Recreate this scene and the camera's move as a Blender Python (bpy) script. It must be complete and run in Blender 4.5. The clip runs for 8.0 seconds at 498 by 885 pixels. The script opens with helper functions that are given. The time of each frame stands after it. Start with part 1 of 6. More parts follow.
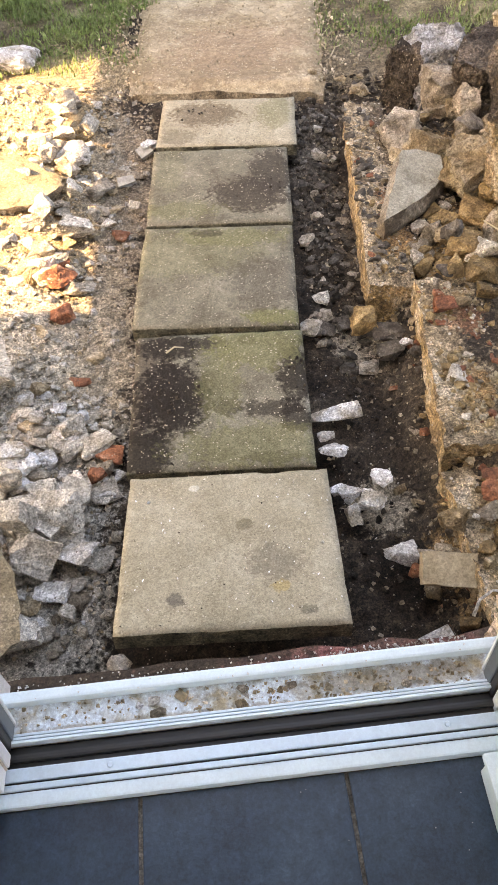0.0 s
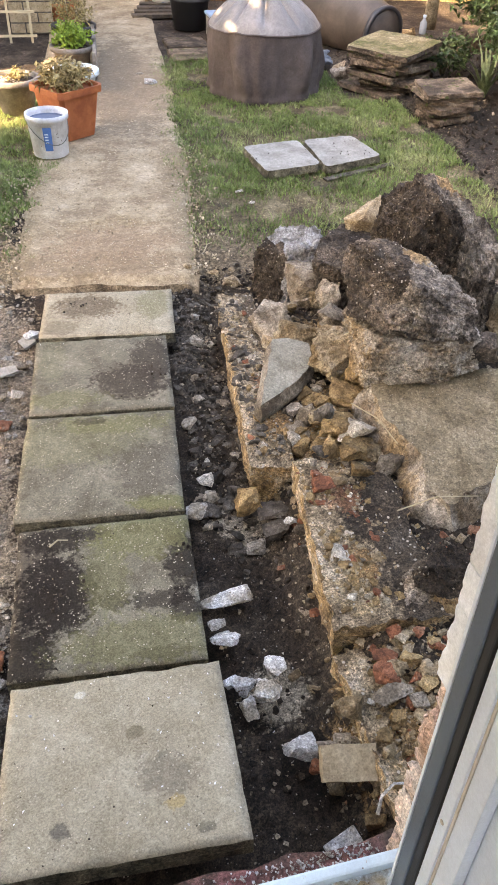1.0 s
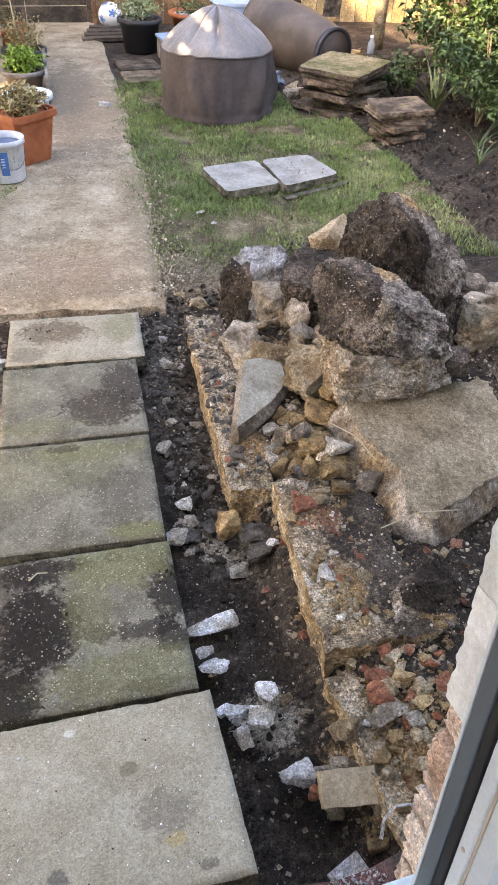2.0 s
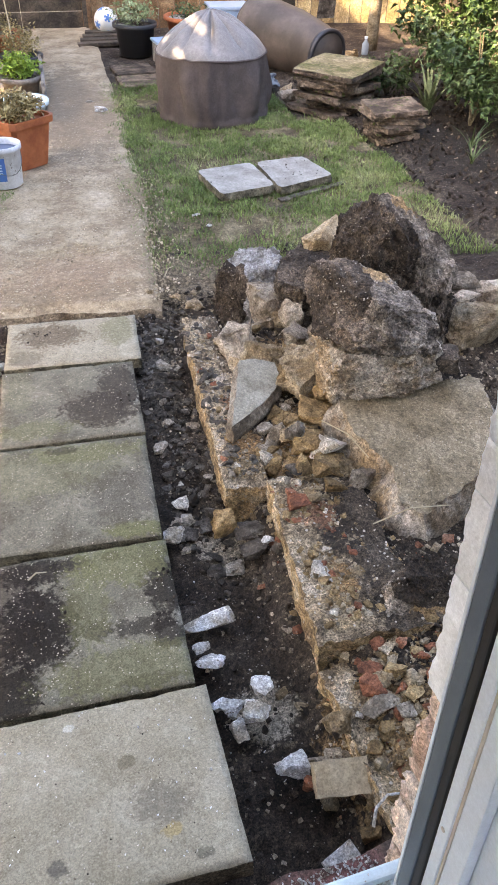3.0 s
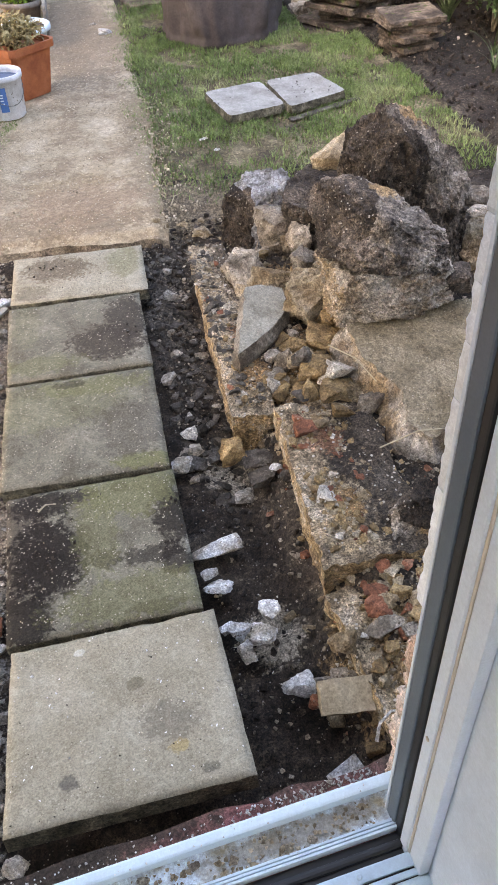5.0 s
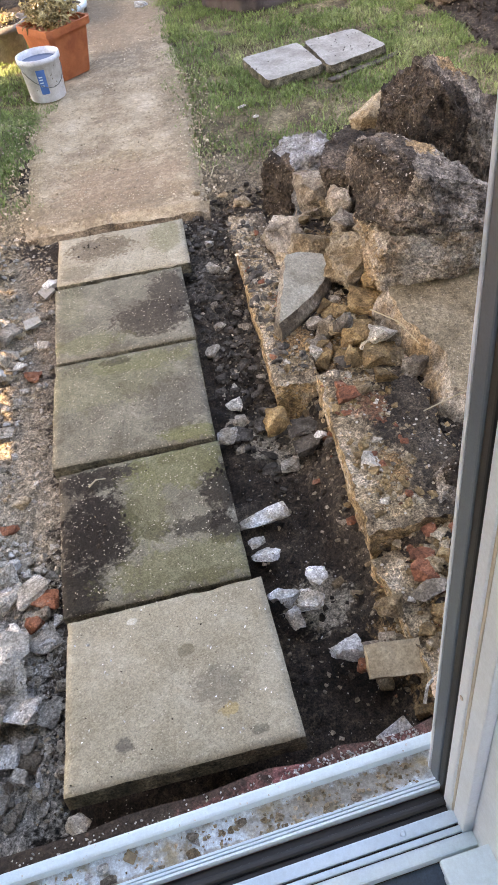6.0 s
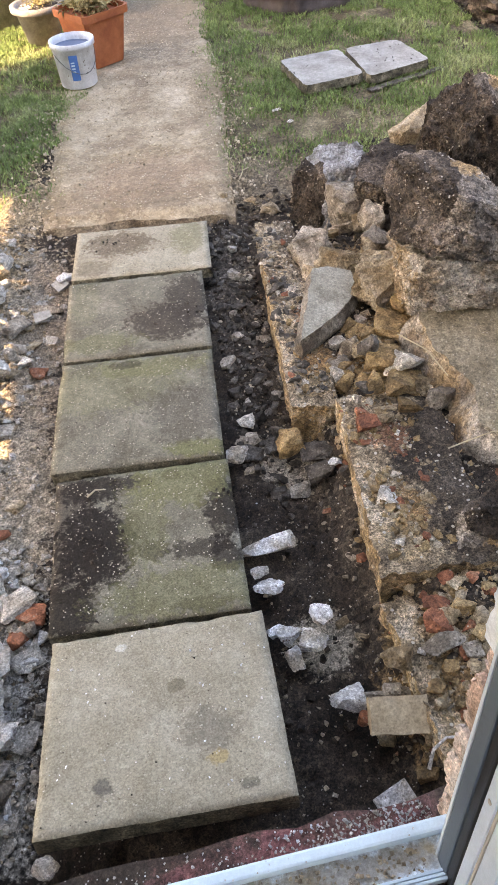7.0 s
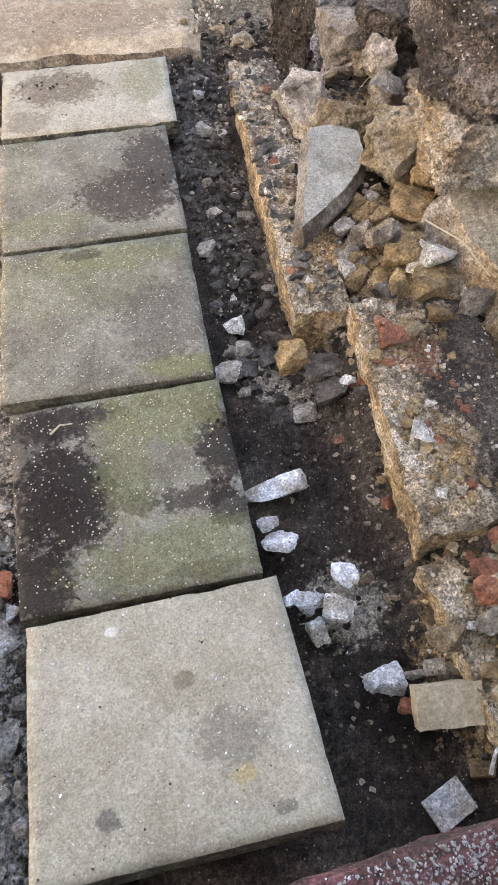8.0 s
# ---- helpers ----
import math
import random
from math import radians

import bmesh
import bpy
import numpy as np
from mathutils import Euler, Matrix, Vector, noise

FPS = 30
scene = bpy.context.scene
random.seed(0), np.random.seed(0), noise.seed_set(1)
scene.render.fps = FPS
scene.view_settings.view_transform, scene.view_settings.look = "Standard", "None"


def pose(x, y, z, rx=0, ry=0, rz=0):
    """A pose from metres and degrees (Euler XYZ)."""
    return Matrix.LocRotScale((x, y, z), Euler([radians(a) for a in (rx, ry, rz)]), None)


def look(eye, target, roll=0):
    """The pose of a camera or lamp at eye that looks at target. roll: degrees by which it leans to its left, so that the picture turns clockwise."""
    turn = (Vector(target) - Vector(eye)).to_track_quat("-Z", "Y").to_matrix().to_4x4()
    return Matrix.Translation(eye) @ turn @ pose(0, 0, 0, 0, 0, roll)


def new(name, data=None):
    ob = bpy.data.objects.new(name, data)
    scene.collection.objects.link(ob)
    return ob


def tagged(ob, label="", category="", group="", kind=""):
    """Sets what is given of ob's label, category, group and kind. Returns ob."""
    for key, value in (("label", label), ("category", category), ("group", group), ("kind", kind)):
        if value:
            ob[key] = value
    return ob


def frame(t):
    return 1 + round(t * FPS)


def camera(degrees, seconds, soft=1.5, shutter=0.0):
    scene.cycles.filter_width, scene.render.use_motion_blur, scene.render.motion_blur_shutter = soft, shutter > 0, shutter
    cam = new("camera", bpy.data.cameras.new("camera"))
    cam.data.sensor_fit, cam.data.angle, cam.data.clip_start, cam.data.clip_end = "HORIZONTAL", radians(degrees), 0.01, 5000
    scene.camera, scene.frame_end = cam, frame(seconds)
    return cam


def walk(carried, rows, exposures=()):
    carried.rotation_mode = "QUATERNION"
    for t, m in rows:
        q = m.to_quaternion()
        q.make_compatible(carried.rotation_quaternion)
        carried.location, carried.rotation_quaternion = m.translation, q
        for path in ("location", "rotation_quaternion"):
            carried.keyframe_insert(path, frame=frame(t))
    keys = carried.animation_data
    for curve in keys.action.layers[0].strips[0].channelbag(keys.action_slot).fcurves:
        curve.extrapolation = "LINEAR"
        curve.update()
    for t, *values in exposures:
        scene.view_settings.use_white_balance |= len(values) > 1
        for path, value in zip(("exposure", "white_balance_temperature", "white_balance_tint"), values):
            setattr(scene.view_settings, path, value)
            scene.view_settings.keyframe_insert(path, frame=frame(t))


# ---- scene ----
# camera and its walk
cam = camera(36.9, 8.0, soft=0.85)
PATH = [
    (0, (0.293, -1.010, 1.422), (0.286, 0.213, -0.160), -2.9),
    (0.2, (0.331, -1.017, 1.462), (0.324, 0.292, -0.028), -3.4),
    (0.5, (0.357, -1.012, 1.466), (0.382, 0.410, 0.060), -2.6),
    (0.7, (0.366, -0.995, 1.479), (0.482, 0.460, 0.115), -1.1),
    (1, (0.333, -0.952, 1.486), (0.621, 0.536, 0.181), 2.0),
    (1.5, (0.288, -0.914, 1.484), (0.674, 0.580, 0.211), 3.0),
    (3, (0.306, -0.955, 1.507), (0.694, 0.543, 0.239), 1.3),
    (3.5, (0.326, -0.963, 1.494), (0.711, 0.510, 0.197), 1.4),
    (4, (0.347, -0.965, 1.475), (0.700, 0.465, 0.122), 0.1),
    (4.5, (0.356, -0.964, 1.471), (0.682, 0.454, 0.098), -0.6),
    (4.7, (0.359, -0.966, 1.470), (0.674, 0.452, 0.095), -0.9),
    (5.8, (0.400, -0.982, 1.482), (0.559, 0.388, 0.034), -8.7),
    (6, (0.407, -0.987, 1.472), (0.521, 0.400, 0.036), -9.3),
    (6.5, (0.417, -0.988, 1.465), (0.429, 0.421, 0.045), -9.0),
    (7, (0.396, -0.875, 1.433), (0.508, 0.516, 0.000), -4.6),
    (7.2, (0.369, -0.768, 1.408), (0.572, 0.570, -0.027), -2.0),
    (7.5, (0.333, -0.615, 1.369), (0.638, 0.650, -0.150), 1.2),
    (7.8, (0.325, -0.537, 1.314), (0.604, 0.584, -0.297), 1.2),
    (8, (0.319, -0.502, 1.299), (0.523, 0.540, -0.396), -0.9),
]
walk(cam, [(t, look(eye, target, roll)) for t, eye, target, roll in PATH],
     [(0, 3.4, 10600, 21), (0.5, 3.22, 9800, 19), (1.0, 3.3, 9000, 19), (1.5, 3.25, 8300, 19), (3.5, 3.2, 7900, 18), (6.5, 3.22, 8600, 20), (7.2, 3.25, 8500, 19), (7.6, 3.43, 8300, 19), (8, 3.45, 8100, 19)])

# world, sun, exposure
SUN_AZ, SUN_EL = -112.0, 38.0  # degrees: azimuth from +y towards +x, elevation
world = bpy.data.worlds.new("sky")
scene.world = world
world.use_nodes = True
wn = world.node_tree.nodes
sky = wn.new("ShaderNodeTexSky")
sky.sky_type = "NISHITA"
sky.sun_disc = False
sky.sun_elevation = radians(SUN_EL)
sky.sun_rotation = radians(SUN_AZ)
sky.dust_density = 2.0
world.node_tree.links.new(sky.outputs[0], wn["Background"].inputs[0])
wn["Background"].inputs[1].default_value = 0.15
sun = new("sun", bpy.data.lights.new("sun", "SUN"))
sun.data.energy = 2.8
sun.data.angle = radians(0.6)
sun.data.color = (1.0, 0.83, 0.60)
az, el = radians(SUN_AZ), radians(SUN_EL)
sun_from = Vector((math.sin(az) * math.cos(el), math.cos(az) * math.cos(el), math.sin(el)))
sun.matrix_world = look(sun_from * 20, (0, 0, 0))

# ---------------------------------------------------------------- materials


def mat(name, cols, scale=6.0, rough=0.9, bump=0.4, bump_scale=70.0, speck=None, vary=0.25, stains=(), metal=0.0, fine=0.35, spec=0.3, island=False, pit=1.0):
    """Two-scale noise colour with fine grain, specks, shaped stains, painted shade patches and relief. cols: dark,
    middle, light.
    speck: (colour, scale, size). stains: dirt and painted shade alike, (x, y, radius x, radius y, colour, strength) in
    the object's own metres."""
    m = bpy.data.materials.new(name)
    m.use_nodes = True
    nt = m.node_tree
    n, l = nt.nodes, nt.links
    bsdf = n["Principled BSDF"]
    bsdf.inputs["Roughness"].default_value = rough
    bsdf.inputs["Metallic"].default_value = metal
    bsdf.inputs["Specular IOR Level"].default_value = spec
    tc = n.new("ShaderNodeTexCoord")
    info = n.new("ShaderNodeObjectInfo")
    add = n.new("ShaderNodeVectorMath")
    add.operation = "MULTIPLY_ADD"
    cmb = n.new("ShaderNodeCombineXYZ")
    for i in range(3):
        l.new(info.outputs["Random"], cmb.inputs[i])
    l.new(cmb.outputs[0], add.inputs[0])
    add.inputs[1].default_value = (17.0, 31.0, 23.0) if vary else (0, 0, 0)
    l.new(tc.outputs["Object"], add.inputs[2])
    vec = add.outputs[0]

    def tex(sc, detail, ro=0.6):
        t = n.new("ShaderNodeTexNoise")
        t.inputs["Scale"].default_value = sc
        t.inputs["Detail"].default_value = detail
        t.inputs["Roughness"].default_value = ro
        l.new(vec, t.inputs["Vector"])
        return t.outputs["Fac"]

    def mixc(fac, a, b, mode="MIX"):
        x = n.new("ShaderNodeMix")
        x.data_type, x.blend_type = "RGBA", mode
        for sock, v in ((x.inputs[0], fac), (x.inputs[6], a), (x.inputs[7], b)):
            if isinstance(v, (int, float)):
                sock.default_value = v
            elif isinstance(v, tuple):
                sock.default_value = (*v, 1.0)[:4]
            else:
                l.new(v, sock)
        return x.outputs[2]

    def span(v, a, b, c=0.0, d=1.0):
        r = n.new("ShaderNodeMapRange")
        r.interpolation_type = "SMOOTHSTEP"
        l.new(v, r.inputs[0])
        for i, q in enumerate((a, b, c, d)):
            r.inputs[i + 1].default_value = q
        return r.outputs[0]

    big, small = tex(scale, 6.0), tex(scale * 9.0, 5.0, 0.7)
    c = mixc(span(big, 0.36, 0.54), cols[0], cols[1])
    c = mixc(span(big, 0.5, 0.68), c, cols[2])
    if stains:
        warp = n.new("ShaderNodeTexNoise")
        warp.inputs["Scale"].default_value = 17.0
        warp.inputs["Detail"].default_value = 9.0
        warp.inputs["Roughness"].default_value = 0.72
        l.new(tc.outputs["Object"], warp.inputs["Vector"])
        for sx, sy, rx, ry, col, strength in stains:
            mp = n.new("ShaderNodeMapping")
            mp.vector_type = "POINT"
            mp.inputs["Location"].default_value = (-sx / rx, -sy / ry, 0)
            mp.inputs["Scale"].default_value = (1 / rx, 1 / ry, 0)
            l.new(tc.outputs["Object"], mp.inputs["Vector"])
            ln = n.new("ShaderNodeVectorMath")
            ln.operation = "LENGTH"
            l.new(mp.outputs[0], ln.inputs[0])
            ad = n.new("ShaderNodeMath")
            ad.operation = "MULTIPLY_ADD"
            l.new(warp.outputs["Fac"], ad.inputs[0])
            ad.inputs[1].default_value = -2.2
            l.new(ln.outputs["Value"], ad.inputs[2])
            fleck = n.new("ShaderNodeTexNoise")
            fleck.inputs["Scale"].default_value = 75.0
            fleck.inputs["Detail"].default_value = 4.0
            l.new(tc.outputs["Object"], fleck.inputs["Vector"])
            ad2 = n.new("ShaderNodeMath")
            ad2.operation = "MULTIPLY_ADD"
            l.new(fleck.outputs["Fac"], ad2.inputs[0])
            ad2.inputs[1].default_value = -1.3
            l.new(ad.outputs[0], ad2.inputs[2])
            c = mixc(span(ad2.outputs[0], -1.05, -0.62, strength, 0.0), c, col)
    grain = n.new("ShaderNodeMapRange")
    l.new(small, grain.inputs[0])
    for i, q in enumerate((0.3, 0.7, 1.0 - fine, 1.0 + fine)):
        grain.inputs[i + 1].default_value = q
    c = mixc(1.0, c, grain.outputs[0], "MULTIPLY")
    pits = n.new("ShaderNodeMapRange")
    l.new(tex(230.0, 3.0, 0.8), pits.inputs[0])
    for i, q in enumerate((0.32, 0.68, 1.0 - fine * 1.3 * pit, 1.0 + fine * 1.3 * pit)):
        pits.inputs[i + 1].default_value = q
    c = mixc(1.0, c, pits.outputs[0], "MULTIPLY")
    if fine > 0.12:
        for gs in ((95.0, 240.0) if pit == 1.0 else (210.0, 420.0)):
            grit = n.new("ShaderNodeTexVoronoi")
            grit.inputs["Scale"].default_value = gs
            l.new(vec, grit.inputs["Vector"])
            gm = n.new("ShaderNodeMapRange")
            l.new(grit.outputs["Color"], gm.inputs[0])
            gm.inputs[3].default_value, gm.inputs[4].default_value = 1.0 - fine * 0.75 * pit, 1.0 + fine * 0.75 * pit
            c = mixc(1.0, c, gm.outputs[0], "MULTIPLY")
    if speck:
        v = n.new("ShaderNodeTexVoronoi")
        v.inputs["Scale"].default_value = speck[1]
        l.new(vec, v.inputs["Vector"])
        fac = span(v.outputs["Distance"], speck[2] * 0.75, speck[2], 1.0, 0.0)
        sel = span(tex(speck[1] * 0.31, 2.0), 0.5, 0.56)
        mu = n.new("ShaderNodeMath")
        mu.operation = "MULTIPLY"
        l.new(fac, mu.inputs[0])
        l.new(sel, mu.inputs[1])
        c = mixc(mu.outputs[0], c, speck[0])
    if vary:
        src = info.outputs["Random"]
        if island:
            src = n.new("ShaderNodeNewGeometry").outputs["Random Per Island"]
        mr = n.new("ShaderNodeMapRange")
        l.new(src, mr.inputs[0])
        mr.inputs[3].default_value, mr.inputs[4].default_value = 1 - vary, 1 + vary
        c = mixc(1.0, c, mr.outputs[0], "MULTIPLY")
    l.new(c, bsdf.inputs["Base Color"])
    if bump:
        b = n.new("ShaderNodeBump")
        b.inputs["Strength"].default_value = bump
        b.inputs["Distance"].default_value = 0.012
        l.new(tex(bump_scale * 1.6, 8.0, 0.75), b.inputs["Height"])
        l.new(b.outputs[0], bsdf.inputs["Normal"])
    return m


def plain(name, col, rough=0.5, metal=0.0, vary=0.0):
    """Smooth paint, plastic or metal with faint grime."""
    d = tuple(v * 0.94 for v in col)
    h = tuple(min(1.0, v * 1.05) for v in col)
    return mat(name, (d, col, h), scale=9.0, rough=rough, bump=0.04, bump_scale=200.0, vary=vary, metal=metal, fine=0.05, spec=0.5)


DARK = (0.020, 0.015, 0.012)
MOSS = (0.15, 0.145, 0.07)
DUST = (0.46, 0.40, 0.315)
OCHRE = (0.25, 0.165, 0.085)
# the last ellipse puts the shrubs' shade on the bed into the soil colour
M_SOIL = mat("soil", ((0.022, 0.016, 0.012), (0.05, 0.037, 0.027), (0.10, 0.08, 0.06)), 5.0, 0.95, 0.9, 90.0, ((0.45, 0.42, 0.38), 95.0, 0.16), 0,
             ((-0.42, 1.3, 0.34, 0.85, (0.42, 0.31, 0.19), 0.95), (-0.33, 0.45, 0.36, 0.40, DUST, 0.95), (-0.26, -0.1, 0.22, 0.45, (0.42, 0.40, 0.36), 0.95), (-0.15, -0.28, 0.13, 0.2, (0.36, 0.34, 0.30), 0.85), (-0.12, 1.2, 0.13, 0.55, (0.27, 0.22, 0.165), 0.85), (-0.12, 0.5, 0.10, 0.4, (0.30, 0.25, 0.185), 0.8),
              (0.60, 0.52, 0.08, 0.10, DUST, 0.7), (0.6, -0.05, 0.07, 0.08, DUST, 0.75), (0.56, 1.4, 0.08, 0.3, (0.13, 0.115, 0.095), 0.6), (0.8, -0.22, 0.12, 0.16, OCHRE, 0.85), (0.9, 0.65, 0.14, 0.22, OCHRE, 0.85), (1.0, 1.1, 0.15, 0.2, OCHRE, 0.6), (1.02, 0.2, 0.20, 0.36, (0.05, 0.038, 0.028), 0.85), (0.80, 2.02, 0.40, 0.24, (0.17, 0.135, 0.09), 0.9), (-0.3, 2.0, 0.45, 0.22, (0.30, 0.235, 0.15), 0.9), (3.2, 3.6, 1.0, 1.5, (0.022, 0.018, 0.014), 0.95)), fine=0.6)
M_CLOD = mat("soil_clod", ((0.022, 0.016, 0.012), (0.045, 0.034, 0.025), (0.09, 0.07, 0.052)), 30.0, 0.95, 0.6, 120.0, None, 0.4, fine=0.4, island=True)
M_CRUMB = mat("crumb", ((0.15, 0.12, 0.085), (0.30, 0.25, 0.185), (0.44, 0.38, 0.30)), 14.0, 0.95, 0.6, 120.0, None, 0.5, island=True)
M_GRAIN = mat("tan_grain", ((0.24, 0.185, 0.12), (0.40, 0.325, 0.23), (0.55, 0.47, 0.36)), 20.0, 0.95, 0, 60.0, None, 0.45, fine=0.2, island=True)
# ellipses from y 3.9 to 4.9 paint the pots' and trough's shade on the path
M_PATH = mat("old_concrete", ((0.24, 0.18, 0.118), (0.34, 0.27, 0.18), (0.43, 0.35, 0.25)), 5.0, 0.92, 0.4, 110.0, ((0.52, 0.45, 0.35), 90.0, 0.22), 0, ((0.2, 1.93, 0.5, 0.12, (0.20, 0.145, 0.09), 0.6), (0.64, 2.6, 0.10, 0.9, (0.20, 0.155, 0.10), 0.6), (0.28, 2.3, 0.22, 0.10, (0.26, 0.19, 0.11), 0.6), (-0.1, 2.5, 0.08, 0.7, (0.22, 0.17, 0.10), 0.5), (0.4, 3.9, 0.10, 0.4, (0.19, 0.15, 0.10), 0.6), (0.42, 4.9, 0.14, 0.9, (0.16, 0.125, 0.085), 0.7), (0.45, 4.5, 0.36, 1.1, (0.19, 0.15, 0.105), 0.75), (0.3, 2.1, 0.3, 0.2, (0.27, 0.19, 0.125), 0.6)), fine=0.24)
M_PATHSIDE = mat("soil_caked_path_edge", ((0.09, 0.066, 0.042), (0.19, 0.145, 0.095), (0.30, 0.235, 0.16)), 12.0, 0.95, 0.8, 70.0, None, 0, fine=0.4)
M_CONC = mat("broken_concrete", ((0.17, 0.135, 0.10), (0.37, 0.315, 0.25), (0.52, 0.465, 0.39)), 11.0, 0.95, 0.9, 90.0, ((0.13, 0.10, 0.07), 60.0, 0.22), 0.22)
M_EARTH = mat("caked_soil", ((0.03, 0.022, 0.016), (0.065, 0.05, 0.038), (0.14, 0.11, 0.085)), 7.0, 0.95, 0.55, 60.0, ((0.30, 0.27, 0.23), 75.0, 0.22), 0.15, fine=0.6)
M_CRAG = mat("craggy_concrete", ((0.06, 0.047, 0.037), (0.19, 0.16, 0.13), (0.33, 0.295, 0.255)), 8.0, 0.95, 0.55, 60.0, None, 0.12, ((0.02, 0.0, 0.05, 0.06, (0.30, 0.19, 0.085), 0.7),), fine=0.55)
M_CRAGPALE = mat("pale_craggy_concrete", ((0.20, 0.145, 0.095), (0.34, 0.295, 0.24), (0.48, 0.44, 0.39)), 9.0, 0.95, 0.5, 60.0, None, 0.12, ((-0.18, 0.0, 0.03, 0.2, (0.36, 0.235, 0.11), 0.5),), fine=0.45)
M_CRAGBLUE = mat("bluish_craggy_concrete", ((0.12, 0.11, 0.10), (0.25, 0.25, 0.25), (0.38, 0.395, 0.42)), 12.0, 0.95, 0.5, 70.0, None, 0.1, fine=0.4)
M_SAND = mat("sandy_mortar", ((0.23, 0.165, 0.095), (0.39, 0.305, 0.20), (0.49, 0.415, 0.31)), 13.0, 0.95, 0.9, 90.0, ((0.16, 0.11, 0.07), 75.0, 0.22), 0.2)
M_CLAY = mat("yellow_clay", ((0.15, 0.10, 0.05), (0.29, 0.195, 0.095), (0.39, 0.29, 0.16)), 16.0, 0.95, 0.8, 90.0, None, 0.3)
M_DARKST = mat("dark_stone", ((0.04, 0.034, 0.028), (0.11, 0.095, 0.08), (0.22, 0.20, 0.175)), 14.0, 0.9, 0.9, 80.0, ((0.3, 0.28, 0.25), 70.0, 0.18), 0.2)
M_PLASTER = mat("white_render", ((0.40, 0.35, 0.28), (0.58, 0.57, 0.55), (0.74, 0.75, 0.77)), 15.0, 0.9, 0.9, 90.0, ((0.2, 0.17, 0.14), 70.0, 0.2), 0.15, fine=0.36)
M_PALE = mat("pale_concrete", ((0.29, 0.255, 0.205), (0.47, 0.43, 0.37), (0.58, 0.55, 0.50)), 12.0, 0.95, 0.8, 90.0, ((0.2, 0.17, 0.13), 60.0, 0.2), 0.2, fine=0.4)
M_BRICK = mat("red_brick", ((0.15, 0.06, 0.035), (0.28, 0.11, 0.06), (0.38, 0.21, 0.14)), 16.0, 0.92, 0.7, 120.0, ((0.4, 0.34, 0.28), 80.0, 0.2), 0.25)
M_BUFF = mat("buff_brick", ((0.30, 0.235, 0.15), (0.37, 0.295, 0.195), (0.42, 0.345, 0.24)), 14.0, 0.92, 0.35, 150.0, None, 0.1, fine=0.18)
M_FOOT = mat("footing_concrete", ((0.20, 0.14, 0.085), (0.43, 0.30, 0.16), (0.52, 0.44, 0.33)), 13.0, 0.95, 1.0, 80.0, ((0.45, 0.4, 0.33), 70.0, 0.24), 0.1, ((0.18, 0.3, 0.07, 0.3, (0.05, 0.036, 0.025), 0.9), (0.13, 0.75, 0.05, 0.25, (0.06, 0.045, 0.03), 0.8)), fine=0.5)
M_FOOTTOP = mat("gravelly_footing_top", ((0.17, 0.125, 0.08), (0.41, 0.32, 0.215), (0.55, 0.47, 0.37)), 16.0, 0.95, 1.0, 80.0, ((0.6, 0.54, 0.46), 60.0, 0.26), 0.0,
                ((0.22, 0.27, 0.12, 0.5, (0.055, 0.042, 0.032), 0.9), (0.13, 0.34, 0.06, 0.10, (0.04, 0.03, 0.022), 0.9), (0.09, 0.17, 0.05, 0.07, (0.30, 0.175, 0.075), 0.8), (0.10, 0.40, 0.05, 0.06, (0.33, 0.16, 0.09), 0.6), (0.07, 0.08, 0.06, 0.06, (0.36, 0.25, 0.13), 0.5), (0.12, 0.8, 0.05, 0.25, (0.09, 0.065, 0.045), 0.8)), fine=0.6)
M_STEP = mat("red_step_paint", ((0.07, 0.05, 0.04), (0.15, 0.075, 0.065), (0.24, 0.10, 0.095)), 8.0, 0.85, 0.6, 110.0, ((0.7, 0.7, 0.7), 110.0, 0.2), 0, ((-0.05, 0.06, 0.30, 0.12, (0.045, 0.033, 0.025), 0.95), (0.2, 0.11, 0.2, 0.03, (0.045, 0.033, 0.025), 0.8)), fine=0.4)
M_GREYTOP = mat("grey_concrete_face", ((0.22, 0.20, 0.155), (0.30, 0.28, 0.225), (0.37, 0.345, 0.285)), 9.0, 0.93, 0.4, 140.0, None, 0.0, fine=0.25)
M_PALETOP = mat("dusty_pale_face", ((0.29, 0.265, 0.22), (0.41, 0.385, 0.335), (0.50, 0.475, 0.425)), 12.0, 0.93, 0.7, 100.0, ((0.25, 0.2, 0.14), 60.0, 0.2), 0.1, fine=0.35)
M_PLATE = mat("tan_concrete_plate", ((0.165, 0.13, 0.08), (0.24, 0.195, 0.13), (0.30, 0.25, 0.175)), 9.0, 0.93, 0.5, 120.0, ((0.42, 0.36, 0.28), 90.0, 0.2), 0.0, fine=0.35)
M_GREYSLAB = mat("grey_paving", ((0.22, 0.215, 0.195), (0.295, 0.29, 0.268), (0.36, 0.355, 0.33)), 8.0, 0.85, 0.4, 100.0, ((0.06, 0.05, 0.04), 30.0, 0.1), 0.06, fine=0.15)
M_STACK = mat("stacked_stone", ((0.05, 0.037, 0.026), (0.14, 0.105, 0.075), (0.25, 0.19, 0.135)), 9.0, 0.93, 0.8, 70.0, ((0.08, 0.09, 0.03), 25.0, 0.35), 0.3)
M_UPVC = plain("white_upvc", (0.60, 0.73, 0.79), 0.35)
M_JAMB = plain("white_jamb", (0.64, 0.69, 0.74), 0.4)
